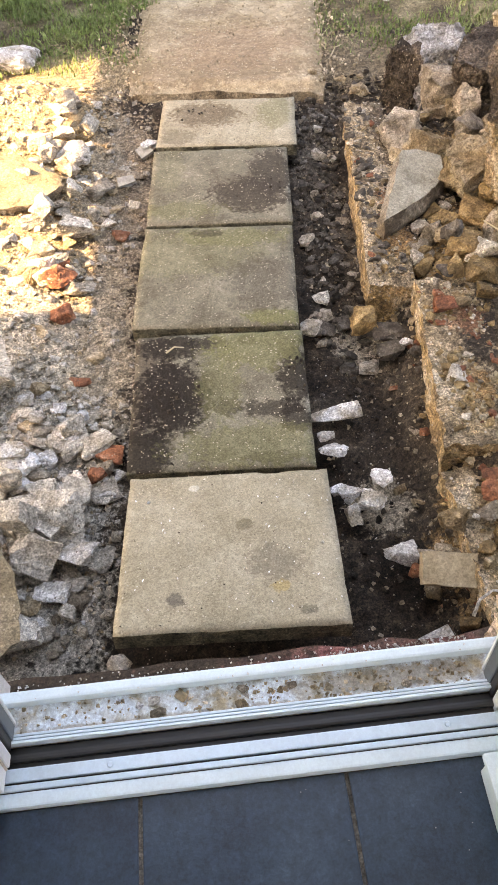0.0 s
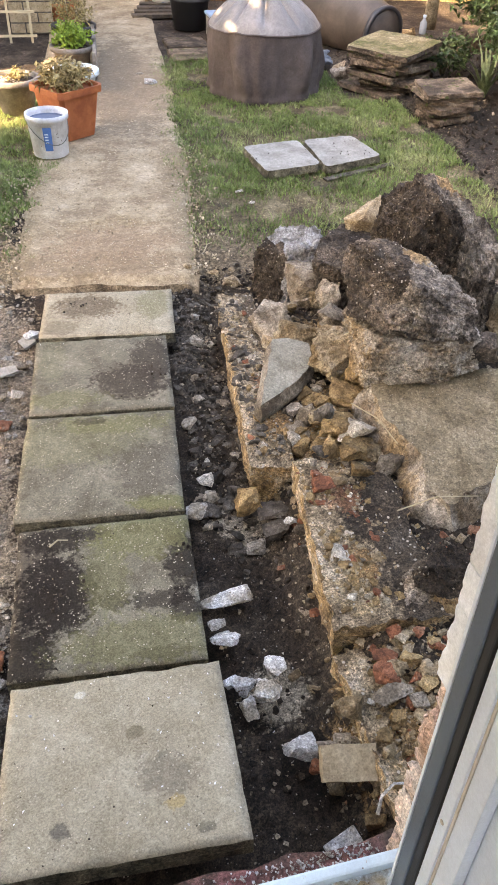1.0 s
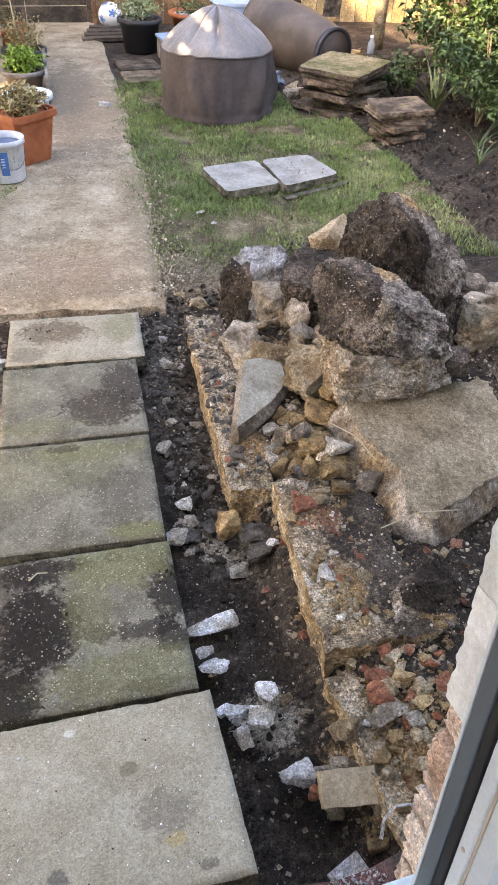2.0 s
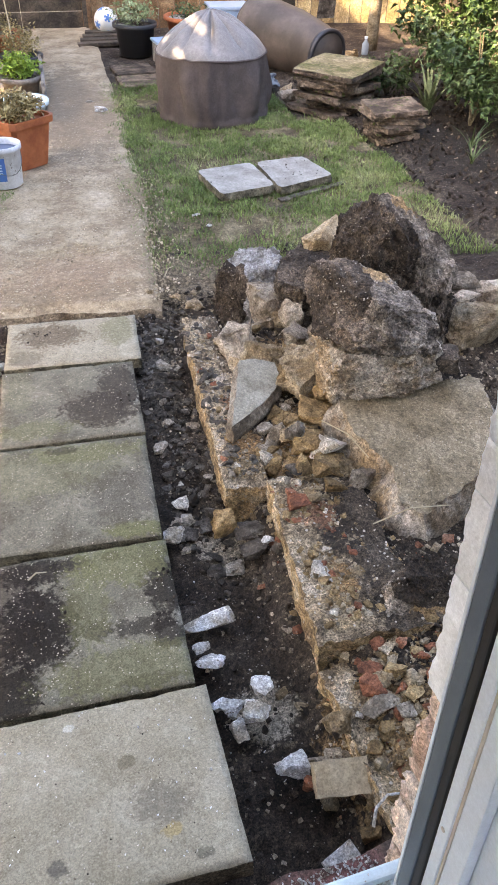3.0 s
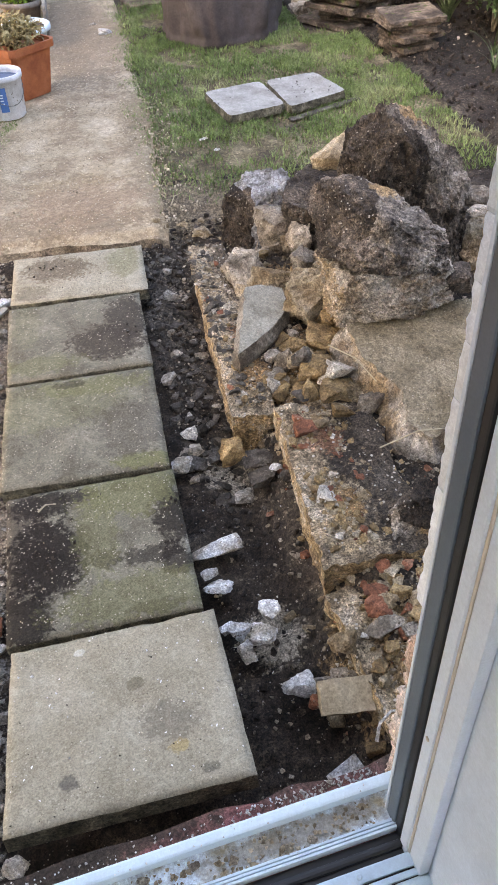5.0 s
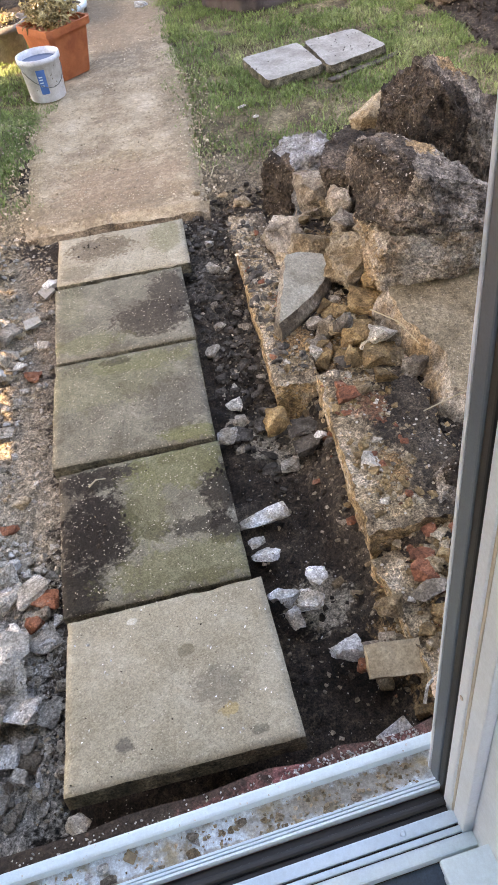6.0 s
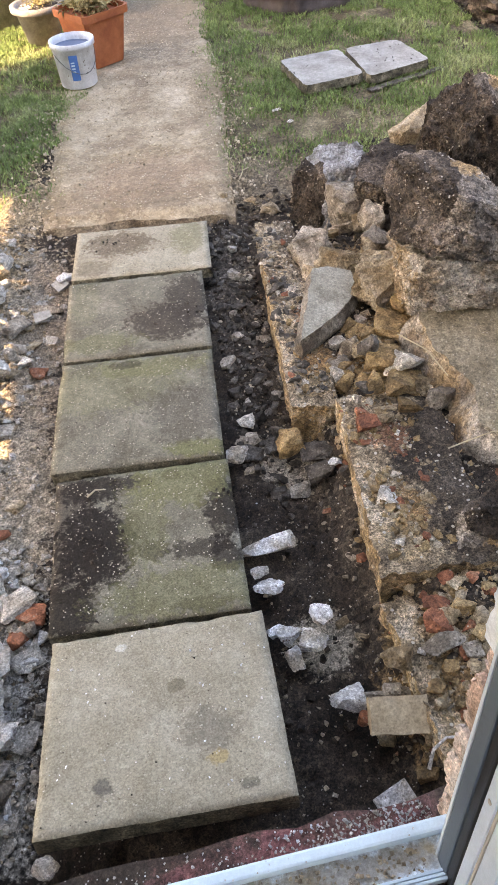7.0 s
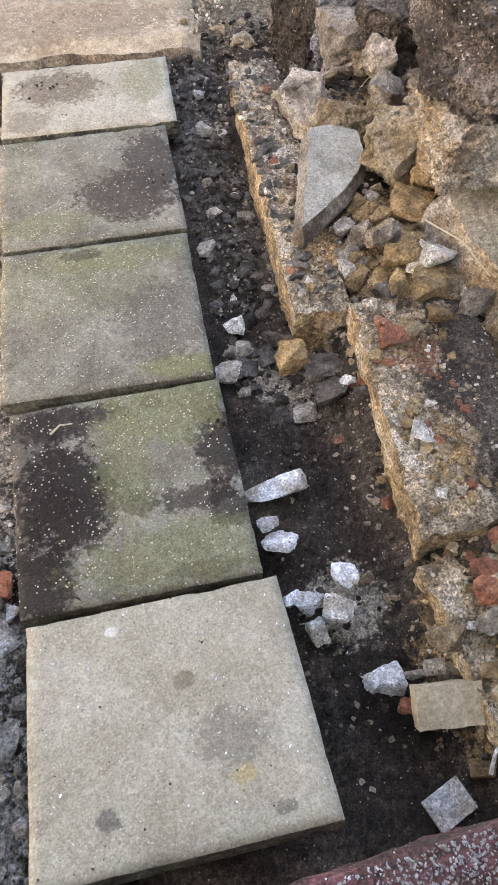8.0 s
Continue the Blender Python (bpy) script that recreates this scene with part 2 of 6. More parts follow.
M_CILL = mat("dirty_cill", ((0.36, 0.30, 0.20), (0.66, 0.75, 0.80), (0.70, 0.81, 0.88)), 17.0, 0.55, 0.2, 90.0, None, 0, ((0.5, -0.02, 0.16, 0.018, (0.26, 0.21, 0.14), 0.75), (0.15, -0.045, 0.3, 0.01, (0.3, 0.25, 0.18), 0.7)), fine=0.2)
M_GASKET = plain("black_rubber", (0.018, 0.017, 0.016), 0.45)
M_GREYPVC = plain("grey_seal", (0.10, 0.125, 0.15), 0.4)
M_BEIGE = plain("yellowed_seal", (0.55, 0.48, 0.40), 0.6)
M_ALU = plain("pale_threshold", (0.50, 0.62, 0.70), 0.35, 0.25)
M_TILE = mat("slate_tile", ((0.014, 0.032, 0.054), (0.021, 0.044, 0.070), (0.031, 0.059, 0.089)), 5.0, 0.38, 0.12, 60.0, ((0.3, 0.3, 0.3), 30.0, 0.03), 0.1, fine=0.2, spec=0.5)
M_GROUT = mat("grout", ((0.06, 0.055, 0.045), (0.11, 0.10, 0.085), (0.16, 0.14, 0.12)), 20.0, 0.9, 0.3, 200.0, None, 0)
M_WALLIN = plain("inside_paint", (0.75, 0.74, 0.71), 0.8)
M_WALLOUT = mat("white_painted_brick", ((0.70, 0.71, 0.71), (0.81, 0.83, 0.84), (0.85, 0.87, 0.89)), 8.0, 0.6, 0.3, 60.0, None, 0.05, fine=0.1)
M_PINK = mat("bare_pink_brick", ((0.46, 0.30, 0.22), (0.63, 0.49, 0.40), (0.72, 0.62, 0.54)), 9.0, 0.9, 0.5, 120.0, None, 0.2)
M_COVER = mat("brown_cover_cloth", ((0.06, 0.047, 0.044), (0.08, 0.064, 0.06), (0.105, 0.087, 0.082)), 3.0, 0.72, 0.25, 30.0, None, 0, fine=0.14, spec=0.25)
M_TERRA = mat("terracotta_plastic", ((0.30, 0.085, 0.035), (0.40, 0.125, 0.05), (0.46, 0.16, 0.075)), 8.0, 0.6, 0.1, 80.0, None, 0.06, fine=0.1)
M_POTGREY = mat("grey_pot", ((0.14, 0.125, 0.11), (0.21, 0.19, 0.17), (0.28, 0.26, 0.23)), 8.0, 0.75, 0.2, 80.0, None, 0.15, fine=0.15)
M_POTBLK = plain("black_pot_plastic", (0.025, 0.026, 0.03), 0.5)
M_BUCKET = mat("white_tub_plastic", ((0.52, 0.53, 0.55), (0.72, 0.75, 0.79), (0.78, 0.81, 0.85)), 7.0, 0.5, 0.1, 60.0, ((0.15, 0.13, 0.12), 40.0, 0.16), 0, fine=0.1)
M_BLUE = plain("blue_print", (0.05, 0.16, 0.42), 0.5)
M_BIN = mat("brown_bin_plastic", ((0.045, 0.036, 0.03), (0.075, 0.06, 0.05), (0.11, 0.09, 0.075)), 4.0, 0.5, 0.1, 40.0, None, 0, fine=0.1)
M_FENCE = mat("fence_wood", ((0.16, 0.085, 0.04), (0.27, 0.155, 0.08), (0.38, 0.24, 0.13)), 6.0, 0.85, 0.4, 40.0, None, 0.2)
M_FENCELT = mat("pale_fence_wood", ((0.30, 0.21, 0.10), (0.42, 0.31, 0.16), (0.50, 0.39, 0.22)), 6.0, 0.85, 0.4, 40.0, None, 0.15)
M_FENCEDK = mat("dark_fence_wood", ((0.035, 0.028, 0.022), (0.075, 0.058, 0.042), (0.12, 0.09, 0.065)), 6.0, 0.85, 0.4, 40.0, None, 0.2)
M_BARK = mat("bark", ((0.13, 0.10, 0.06), (0.24, 0.20, 0.13), (0.33, 0.28, 0.19)), 14.0, 0.9, 0.6, 60.0, None, 0.15)
M_GRASS = mat("grass_blade", ((0.092, 0.137, 0.040), (0.155, 0.212, 0.066), (0.26, 0.285, 0.13)), 2.2, 0.7, 0, 60.0, None, 0.35, island=True)
M_TURF = mat("turf_soil", ((0.07, 0.053, 0.033), (0.13, 0.108, 0.061), (0.22, 0.18, 0.115)), 7.0, 0.95, 0.6, 80.0, None, 0, fine=0.5)
M_LEAF = mat("green_leaf", ((0.03, 0.055, 0.016), (0.055, 0.10, 0.03), (0.11, 0.15, 0.06)), 3.0, 0.45, 0, 60.0, None, 0.4, island=True)
M_SAGE = mat("pale_leaf", ((0.12, 0.16, 0.07), (0.20, 0.25, 0.12), (0.30, 0.34, 0.20)), 3.0, 0.6, 0, 60.0, None, 0.3, island=True)
M_DRYLEAF = mat("dry_leaf", ((0.16, 0.12, 0.05), (0.28, 0.22, 0.10), (0.38, 0.31, 0.16)), 3.0, 0.7, 0, 60.0, None, 0.4, island=True)
M_LIME = mat("lime_leaf", ((0.10, 0.17, 0.02), (0.19, 0.29, 0.04), (0.30, 0.40, 0.09)), 3.0, 0.6, 0, 60.0, None, 0.3, island=True)
M_STRAW = plain("straw", (0.42, 0.36, 0.24), 0.8)

# ---------------------------------------------------------------- helpers


def part(name, bm, material, parent=None, label="", smooth=False):
    """Links a bmesh as one mesh object."""
    me = bpy.data.meshes.new(name)
    if smooth:
        for f in bm.faces:
            f.smooth = True
    bm.to_mesh(me)
    bm.free()
    me.materials.append(material)
    ob = new(name, me)
    if parent:
        ob.parent = parent
    if label:
        tagged(ob, label)
    return ob


def empty(name, m, label, category, group="", kind=""):
    ob = new(name)
    ob.matrix_world = m
    ob.empty_display_size = 0.05
    return tagged(ob, label, category, group, kind)


def box(bm, x0, y0, z0, x1, y1, z1, bevel=0.0, m=None):
    """A box between two corners, added to bm."""
    g = bmesh.ops.create_cube(bm, size=1.0)["verts"]
    c = Vector(((x0 + x1) / 2, (y0 + y1) / 2, (z0 + z1) / 2))
    for v in g:
        v.co = Vector((v.co.x * (x1 - x0), v.co.y * (y1 - y0), v.co.z * (z1 - z0))) + c
    if bevel:
        es = {e for v in g for e in v.link_edges}
        g = bmesh.ops.bevel(bm, geom=list(es), offset=bevel, segments=2, affect="EDGES", profile=0.6)["verts"]
        g = list({v for v in g})
    if m:
        for v in g:
            v.co = m @ v.co
    return bm


def boxmesh(*a, **k):
    return box(bmesh.new(), *a, **k)


def lathe(profile, steps=32, squash=1.0):
    """A turned mesh from (radius, height) pairs."""
    bm = bmesh.new()
    rings = []
    for r, z in profile:
        rings.append([bm.verts.new((r * math.cos(2 * math.pi * i / steps), r * squash * math.sin(2 * math.pi * i / steps), z)) for i in range(steps)])
    for a, b in zip(rings, rings[1:]):
        for i in range(steps):
            bm.faces.new((a[i], a[(i + 1) % steps], b[(i + 1) % steps], b[i]))
    bm.faces.new(list(reversed(rings[0])))
    bm.faces.new(rings[-1])
    return bm


def rock_verts(seed, level, rough=0.06, points=11, boxy=0.75, corners=None):
    """A broken stone in a cube of side 2: the hull of a few random corners, cut finer and roughened."""
    rng = np.random.default_rng(seed)
    bm = bmesh.new()
    q = rng.uniform(-1, 1, (points, 3))
    big = np.abs(q).max(axis=1)
    q = q / big[:, None] * rng.uniform(boxy, 1.0, points)[:, None]
    q[:, :2] *= rng.uniform(0.75, 1.0, (points, 1))
    vs = [bm.verts.new(v) for v in (corners or q)]
    res = bmesh.ops.convex_hull(bm, input=vs)
    bmesh.ops.delete(bm, geom=[v for v in bm.verts if not v.link_faces], context="VERTS")
    if level > 2:
        bmesh.ops.bevel(bm, geom=bm.edges[:], offset=0.02 if level == 6 else 0.05, segments=1, affect="EDGES")
        bmesh.ops.triangulate(bm, faces=bm.faces[:])
    target = {1: 0.9, 2: 0.7, 3: 0.42, 4: 0.22, 5: 0.075, 6: 0.042}[level]
    for _ in range(8):
        long_edges = [e for e in bm.edges if e.calc_length() > target]
        if not long_edges:
            break
        bmesh.ops.subdivide_edges(bm, edges=long_edges, cuts=1)
        bmesh.ops.triangulate(bm, faces=bm.faces[:])
    p = np.array([v.co for v in bm.verts])
    faces = [tuple(v.index for v in f.verts) for f in bm.faces] if not bm.verts.index_update() else []
    nor = [v.normal.copy() for v in bm.verts] if not bm.normal_update() else []
    bm.free()
    lo, hi = p.min(axis=0), p.max(axis=0)
    p = (p - (lo + hi) / 2) / ((hi - lo) / 2)
    off = Vector(rng.uniform(-50, 50, 3))
    if rough and level > 2:
        for k, v in enumerate(p):
            w = Vector(v)
            d = noise.fractal(w * 2.4 + off, 0.5, 2.3, 7) * rough - abs(noise.noise(w * 5 + off)) * rough * 0.9 - abs(noise.noise(w * 13 + off)) * rough * 0.5 + noise.noise(w * 27 + off) * rough * 0.25
            p[k] = v + np.array(nor[k]) * d
    return p, faces


def rock(name, material, x, y, z, sx, sy, sz, rz=0.0, rx=0.0, ry=0.0, seed=0, level=3, rough=0.07, points=12, boxy=0.75, label="", category="stone", group="", parent=None, smooth=False):
    """One broken stone whose underside rests at z."""
    p, faces = rock_verts(seed, level, rough, points, boxy)
    p = p * np.array([sx, sy, sz]) / 2
    me = bpy.data.meshes.new(name)
    me.from_pydata([tuple(q) for q in p], [], faces)
    me.materials.append(material)
    if smooth:
        me.polygons.foreach_set("use_smooth", [True] * len(faces))
    ob = new(name, me)
    m = pose(x, y, z + sz / 2, rx, ry, rz)
    if parent:
        ob.parent = parent
    ob.matrix_world = m
    if label:
        tagged(ob, label, category, group)
    return ob


def joined(name, verts, faces, material, label="", category="", kind="stuff", parent=None):
    me = bpy.data.meshes.new(name)
    me.from_pydata(verts, [], faces)
    me.materials.append(material)
    ob = new(name, me)
    if parent:
        ob.parent = parent
    return tagged(ob, label, category, "", kind)


def fbm(x, y, s, seed=0.0, o=4):
    return noise.fractal(Vector((x * s, y * s, seed)), 0.9, 2.0, o)


def step(v, a, b):
    t = min(1.0, max(0.0, (v - a) / (b - a)))
    return t * t * (3 - 2 * t)


def bump2(x, y, cx, cy, rx, ry):
    return math.exp(-((x - cx) / rx) ** 2 - ((y - cy) / ry) ** 2)


def dug(x, y):
    """1 where the strip by the house has been dug over."""
    return (1 - step(y, 1.72 + 0.1 * fbm(x, y, 3), 1.98 + 0.1 * fbm(x, y, 3, 5)))


def ground_z(x, y):
    d = dug(x, y)
    z = -0.012 + 0.012 * fbm(x, y, 1.2, 3.0)
    near = -0.085
    near += 0.085 * (1 - step(x, -0.5, -0.1)) * (0.55 + 0.45 * step(y, 0.3, 1.2))
    near += 0.15 * step(x, 0.64, 0.84) + 0.02 * step(x, 0.83, 0.95)
    near += 0.05 * bump2(x, y, 1.15, 0.85, 0.25, 0.3) - 0.05 * bump2(x, y, 1.22, 0.42, 0.25, 0.25) + 0.10 * bump2(x, y, 1.5, 1.2, 0.3, 0.5)
    near -= 0.02 * bump2(x, y, 0.6, 0.35, 0.07, 0.5)
    near -= 0.10 * step(y, 1.3, 1.55) * step(x, 0.7, 0.85) * (1 - step(x, 1.15, 1.4))
    near += 0.045 * step(y, 1.5, 1.78) * (1 - step(x, 0.6, 0.7))
    near += 0.016 * fbm(x, y, 7, 1.0) + 0.010 * fbm(x, y, 24, 2.0) + 0.004 * noise.noise(Vector((x * 75, y * 75, 3.0)))
    bed = step(x, 2.15 - 0.1 * y + 0.4, 2.35 - 0.1 * y + 0.4)
    return z * (1 - d) + near * d + bed * (1 - d) * (0.03 + 0.02 * fbm(x, y, 9, 4.0))


# ---------------------------------------------------------------- ground


def axis(lo, hi, fine_lo, fine_hi, fine):
    a = list(np.arange(fine_lo, fine_hi, fine))
    s, v = fine, fine_lo
    low = []
    while v > lo:
        s *= 1.25
        v -= s
        low.append(max(v, lo))
    s, v = fine, a[-1]
    high = []
    while v < hi:
        s *= 1.25
        v += s
        high.append(min(v, hi))
    return list(reversed(low)) + a + high


def build_ground():
    xs = axis(-300, 300, -0.75, 1.9, 0.0125)
    ys = axis(-300, 300, -0.5, 2.1, 0.0125)
    verts = []
    for y in ys:
        for x in xs:
            inside = -3 < x < 4.5 and -0.6 < y < 7.6
            verts.append((x, y, ground_z(x, y) if inside else -0.03))
    w = len(xs)
    faces = [(j * w + i, j * w + i + 1, j * w + w + i + 1, j * w + w + i) for j in range(len(ys) - 1) for i in range(w - 1)]
    g = joined("ground", verts, faces, M_SOIL, "dark crumbly dug-over soil with grit and rubble dust", "ground", "structure")
    g.data.polygons.foreach_set("use_smooth", [True] * len(faces))


build_ground()


def build_path():
    """The old concrete path: a sheet with a broken near edge that stands as a step."""
    ny, nx = 150, 40
    top, low = [], []
    for j in range(ny + 1):
        t = j / ny
        for i in range(nx + 1):
            u = i / nx
            y0 = 1.82 - 0.07 * u + 0.02 * fbm(u * 3, 0, 1.2, 9) + 0.004 * fbm(u * 3, 0, 8, 2)
            y = y0 + (7.3 - y0) * t ** 1.6
            xl = -0.12 + 0.02 * step(y, 1.8, 2.6) + 0.02 * fbm(0, y, 1.5, 7) + 0.012 * fbm(0, y, 11, 7)
            xr = 0.635 + 0.095 * step(y, 1.7, 3.4) + 0.03 * step(y, 3.4, 5) + 0.02 * fbm(0, y, 1.5, 8) + 0.012 * fbm(0, y, 13, 8)
            x = xl + (xr - xl) * u
            worn = 0.022 * (1 - step(y - y0, 0.0, 0.06)) + 0.014 * (1 - step(min(u, 1 - u), 0.0, 0.07))
            top.append((x, y, 0.012 - worn + 0.006 * fbm(x, y, 4, 6) + 0.003 * fbm(x, y, 30, 6)))
    n = len(top)
    w = nx + 1
    faces = [(j * w + i, j * w + i + 1, j * w + w + i + 1, j * w + w + i) for j in range(ny) for i in range(nx)]
    ring = [i for i in range(w)] + [j * w + nx for j in range(1, ny + 1)] + [ny * w + i for i in range(nx - 1, -1, -1)] + [j * w for j in range(ny - 1, 0, -1)]
    verts = top + [(top[i][0], top[i][1] - (0.035 + 0.012 * fbm(top[i][0], 0, 5, 3) if i < w else 0), -0.07 if i < w else -0.12) for i in ring]
    k = len(ring)
    faces += [(ring[i], n + i, n + (i + 1) % k, ring[(i + 1) % k]) for i in range(k)]
    ob = joined("path", verts, faces, M_PATH, "worn tan concrete garden path with a broken end", "path", "structure")
    ob.data.materials.append(M_PATHSIDE)
    for f in ob.data.polygons:
        f.material_index = 0 if f.normal.z > 0.7 else 1


build_path()


def lawn_sheet(name, inside, x0, x1, y0, y1, label):
    """Turf as a thin sheet with blades on it."""
    s = 0.05
    verts, faces, idx = [], [], {}
    nx, ny = int((x1 - x0) / s), int((y1 - y0) / s)
    for j in range(ny):
        for i in range(nx):
            if inside(x0 + (i + 0.5) * s, y0 + (j + 0.5) * s):
                q = []
                for a, b in ((i, j), (i + 1, j), (i + 1, j + 1), (i, j + 1)):
                    if (a, b) not in idx:
                        x, y = x0 + a * s, y0 + b * s
                        idx[a, b] = len(verts)
                        verts.append((x, y, ground_z(x, y) - 0.016 + 0.02 * step(y, 1.97, 2.35) + 0.005 * fbm(x, y, 11, 2)))
                    q.append(idx[a, b])
                faces.append(tuple(q))
    joined(name, verts, faces, M_TURF, label, "lawn", "structure")


def blades(name, inside, x0, x1, y0, y1, count, length, label, seed=1):
    rng = np.random.default_rng(seed)
    verts, faces = [], []
    made = 0
    while made < count:
        x, y = rng.uniform(x0, x1), rng.uniform(y0, y1)
        made += 1
        f = inside(x, y)
        if not f or rng.random() > f * (0.10 + 1.15 * (0.5 + fbm(x, y, 3.5, 12)) + 0.6 * fbm(x, y, 11, 5)):
            continue
        z = max(ground_z(x, y), -0.004) + 0.003
        a, L, w = rng.uniform(0, 6.28), length * rng.uniform(0.5, 1.4), rng.uniform(0.0012, 0.003)
        dx, dy, le = math.cos(a), math.sin(a), rng.uniform(0.2, 1.3) * L
        k = len(verts)
        px, py = -dy * w, dx * w
        verts += [(x - px, y - py, z), (x + px, y + py, z), (x + dx * le * 0.4 - px * 0.7, y + dy * le * 0.4 - py * 0.7, z + L * 0.6), (x + dx * le * 0.4 + px * 0.7, y + dy * le * 0.4 + py * 0.7, z + L * 0.6), (x + dx * le, y + dy * le, z + L * 0.85)]
        faces += [(k, k + 1, k + 3, k + 2), (k + 2, k + 3, k + 4)]
    joined(name, verts, faces, M_GRASS, label, "grass")


def lawn_right(x, y):
    e = 0.06 * fbm(x, y, 5, 20)
    if x < 0.60 + 0.06 * step(y, 2, 4) + e * 1.6 + 0.05 * fbm(x, y, 17, 3) or y < 1.92 + e or y > 5.2:
        return 0.0
    right = 2.28 - 0.02 * y + e
    if x > right or (y > 4.2 and x > 1.9):
        return 0.0
    near = (step(y, 1.95, 3.0) * 0.75 + 0.25) * (0.35 + 0.65 * step(x, 0.62, 0.95)) * (1 - 0.75 * bump2(x, y, 1.3, 3.4, 0.45, 0.12)) * (1 - 0.5 * bump2(x, y, 1.0, 2.5, 0.3, 0.2))
    return near


def lawn_left(x, y):
    e = 0.06 * fbm(x, y, 5, 21)
    if x > -0.10 + 0.12 * step(y, 2.3, 3.1) + e * 1.3 + 0.05 * fbm(x, y, 17, 9) or y < 1.95 + e or x < -2.2 or y > 4.3:
        return 0.0
    return 0.25 + 0.65 * step(y, 1.95, 2.5)


lawn_sheet("lawn", lawn_right, 0.6, 2.5, 1.8, 5.3, "patchy green lawn beside the path")
lawn_sheet("lawn", lawn_left, -2.2, 0.1, 1.8, 4.4, "sunlit green lawn beside the path")
blades("grass", lawn_right, 0.58, 2.4, 1.85, 5.2, 125000, 0.024, "short green and straw-coloured grass blades", 3)
blades("grass", lawn_left, -1.2, 0.07, 1.9, 4.3, 85000, 0.022, "short bright green grass blades", 4)

# ---------------------------------------------------------------- paving slabs by the door


def paving_slab(x0, y0, x1, y1, z_near, z_far, rz, seed, material, label, thick=0.045, roll=0.0):
    """A cast concrete slab with chipped edges, its top at the given heights."""
    bm = bmesh.new()
    bmesh.ops.create_cube(bm, size=1.0)
    bmesh.ops.subdivide_edges(bm, edges=bm.edges[:], cuts=30, use_grid_fill=True)
    sx, sy = x1 - x0, y1 - y0
    for v in bm.verts:
        x, y, z = v.co.x * sx, v.co.y * sy, v.co.z * thick
        ex, ey = sx / 2 - abs(x), sy / 2 - abs(y)
        chip = max(0.0, fbm(x + seed * 3, y, 14, seed) - 0.15) * 0.012
        edge = step(min(ex, ey), 0.0, 0.010)
        if z > 0:
            z -= (1 - edge) * (0.004 + chip)
            z += 0.0012 * fbm(x, y, 25, seed)
        if ex < 0.001:
            x -= math.copysign(chip * 0.25 + 0.0014 * abs(fbm(y, z, 20, seed)), x)
        if ey < 0.001:
            y -= math.copysign(chip * 0.25 + 0.0014 * abs(fbm(x, z, 20, seed)), y)
        v.co = Vector((x, y, z - thick / 2))
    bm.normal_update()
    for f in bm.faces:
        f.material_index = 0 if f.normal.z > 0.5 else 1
    ob = part("paving_slab", bm, material, None, "", True)
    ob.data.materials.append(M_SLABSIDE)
    tilt = math.degrees(math.atan2(z_far - z_near, sy))
    ob.matrix_world = pose((x0 + x1) / 2, (y0 + y1) / 2, (z_near + z_far) / 2, tilt, roll, rz)
    tagged(ob, label, "paving slab", "slabs along the doorway")


C_SLAB = ((0.27, 0.235, 0.17), (0.315, 0.278, 0.207), (0.36, 0.322, 0.248))
C_OLD = ((0.125, 0.113, 0.082), (0.178, 0.162, 0.121), (0.235, 0.213, 0.165))
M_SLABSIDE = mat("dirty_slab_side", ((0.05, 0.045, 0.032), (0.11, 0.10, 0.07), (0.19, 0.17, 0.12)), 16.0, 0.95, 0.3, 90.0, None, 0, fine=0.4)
SP = ((0.42, 0.37, 0.29), 120.0, 0.26)


def slab_mat(name, cols, stains, fine=0.20):
    return mat(name, cols, 7.0, 0.9, 0.3, 170.0, SP, 0.0, stains, fine=fine, spec=0.15, pit=1.35)


S1 = slab_mat("pale_slab", C_SLAB, ((0.09, -0.06, 0.06, 0.05, (0.15, 0.13, 0.10), 0.6), (-0.11, -0.14, 0.02, 0.02, (0.08, 0.07, 0.06), 0.7), (0.03, 0.05, 0.018, 0.018, (0.13, 0.10, 0.06), 0.6), (0.15, -0.18, 0.02, 0.014, (0.09, 0.08, 0.06), 0.6), (-0.08, 0.17, 0.012, 0.01, (0.6, 0.58, 0.52), 0.5), (0.1, -0.12, 0.02, 0.016, (0.40, 0.28, 0.10), 0.5)), 0.15)
S2 = slab_mat("stained_slab", C_OLD, ((-0.19, 0.06, 0.08, 0.22, (0.07, 0.055, 0.042), 0.75), (-0.12, 0.0, 0.11, 0.14, DARK, 0.95), (-0.19, -0.17, 0.08, 0.10, DARK, 0.9), (-0.03, 0.19, 0.06, 0.03, DARK, 0.8), (0.02, -0.04, 0.04, 0.03, DARK, 0.7), (0.19, -0.08, 0.04, 0.05, DARK, 0.8), (0.07, 0.2, 0.03, 0.02, DARK, 0.6), (0.12, -0.2, 0.08, 0.02, DARK, 0.6), (-0.14, 0.18, 0.09, 0.05, DARK, 0.85), (0.20, 0.08, 0.06, 0.11, DARK, 0.85), (0.14, -0.05, 0.09, 0.03, DARK, 0.7), (0.1, 0.18, 0.14, 0.10, MOSS, 0.7), (0.08, -0.16, 0.2, 0.07, MOSS, 0.55), (0.0, 0.05, 0.06, 0.16, MOSS, 0.5)))
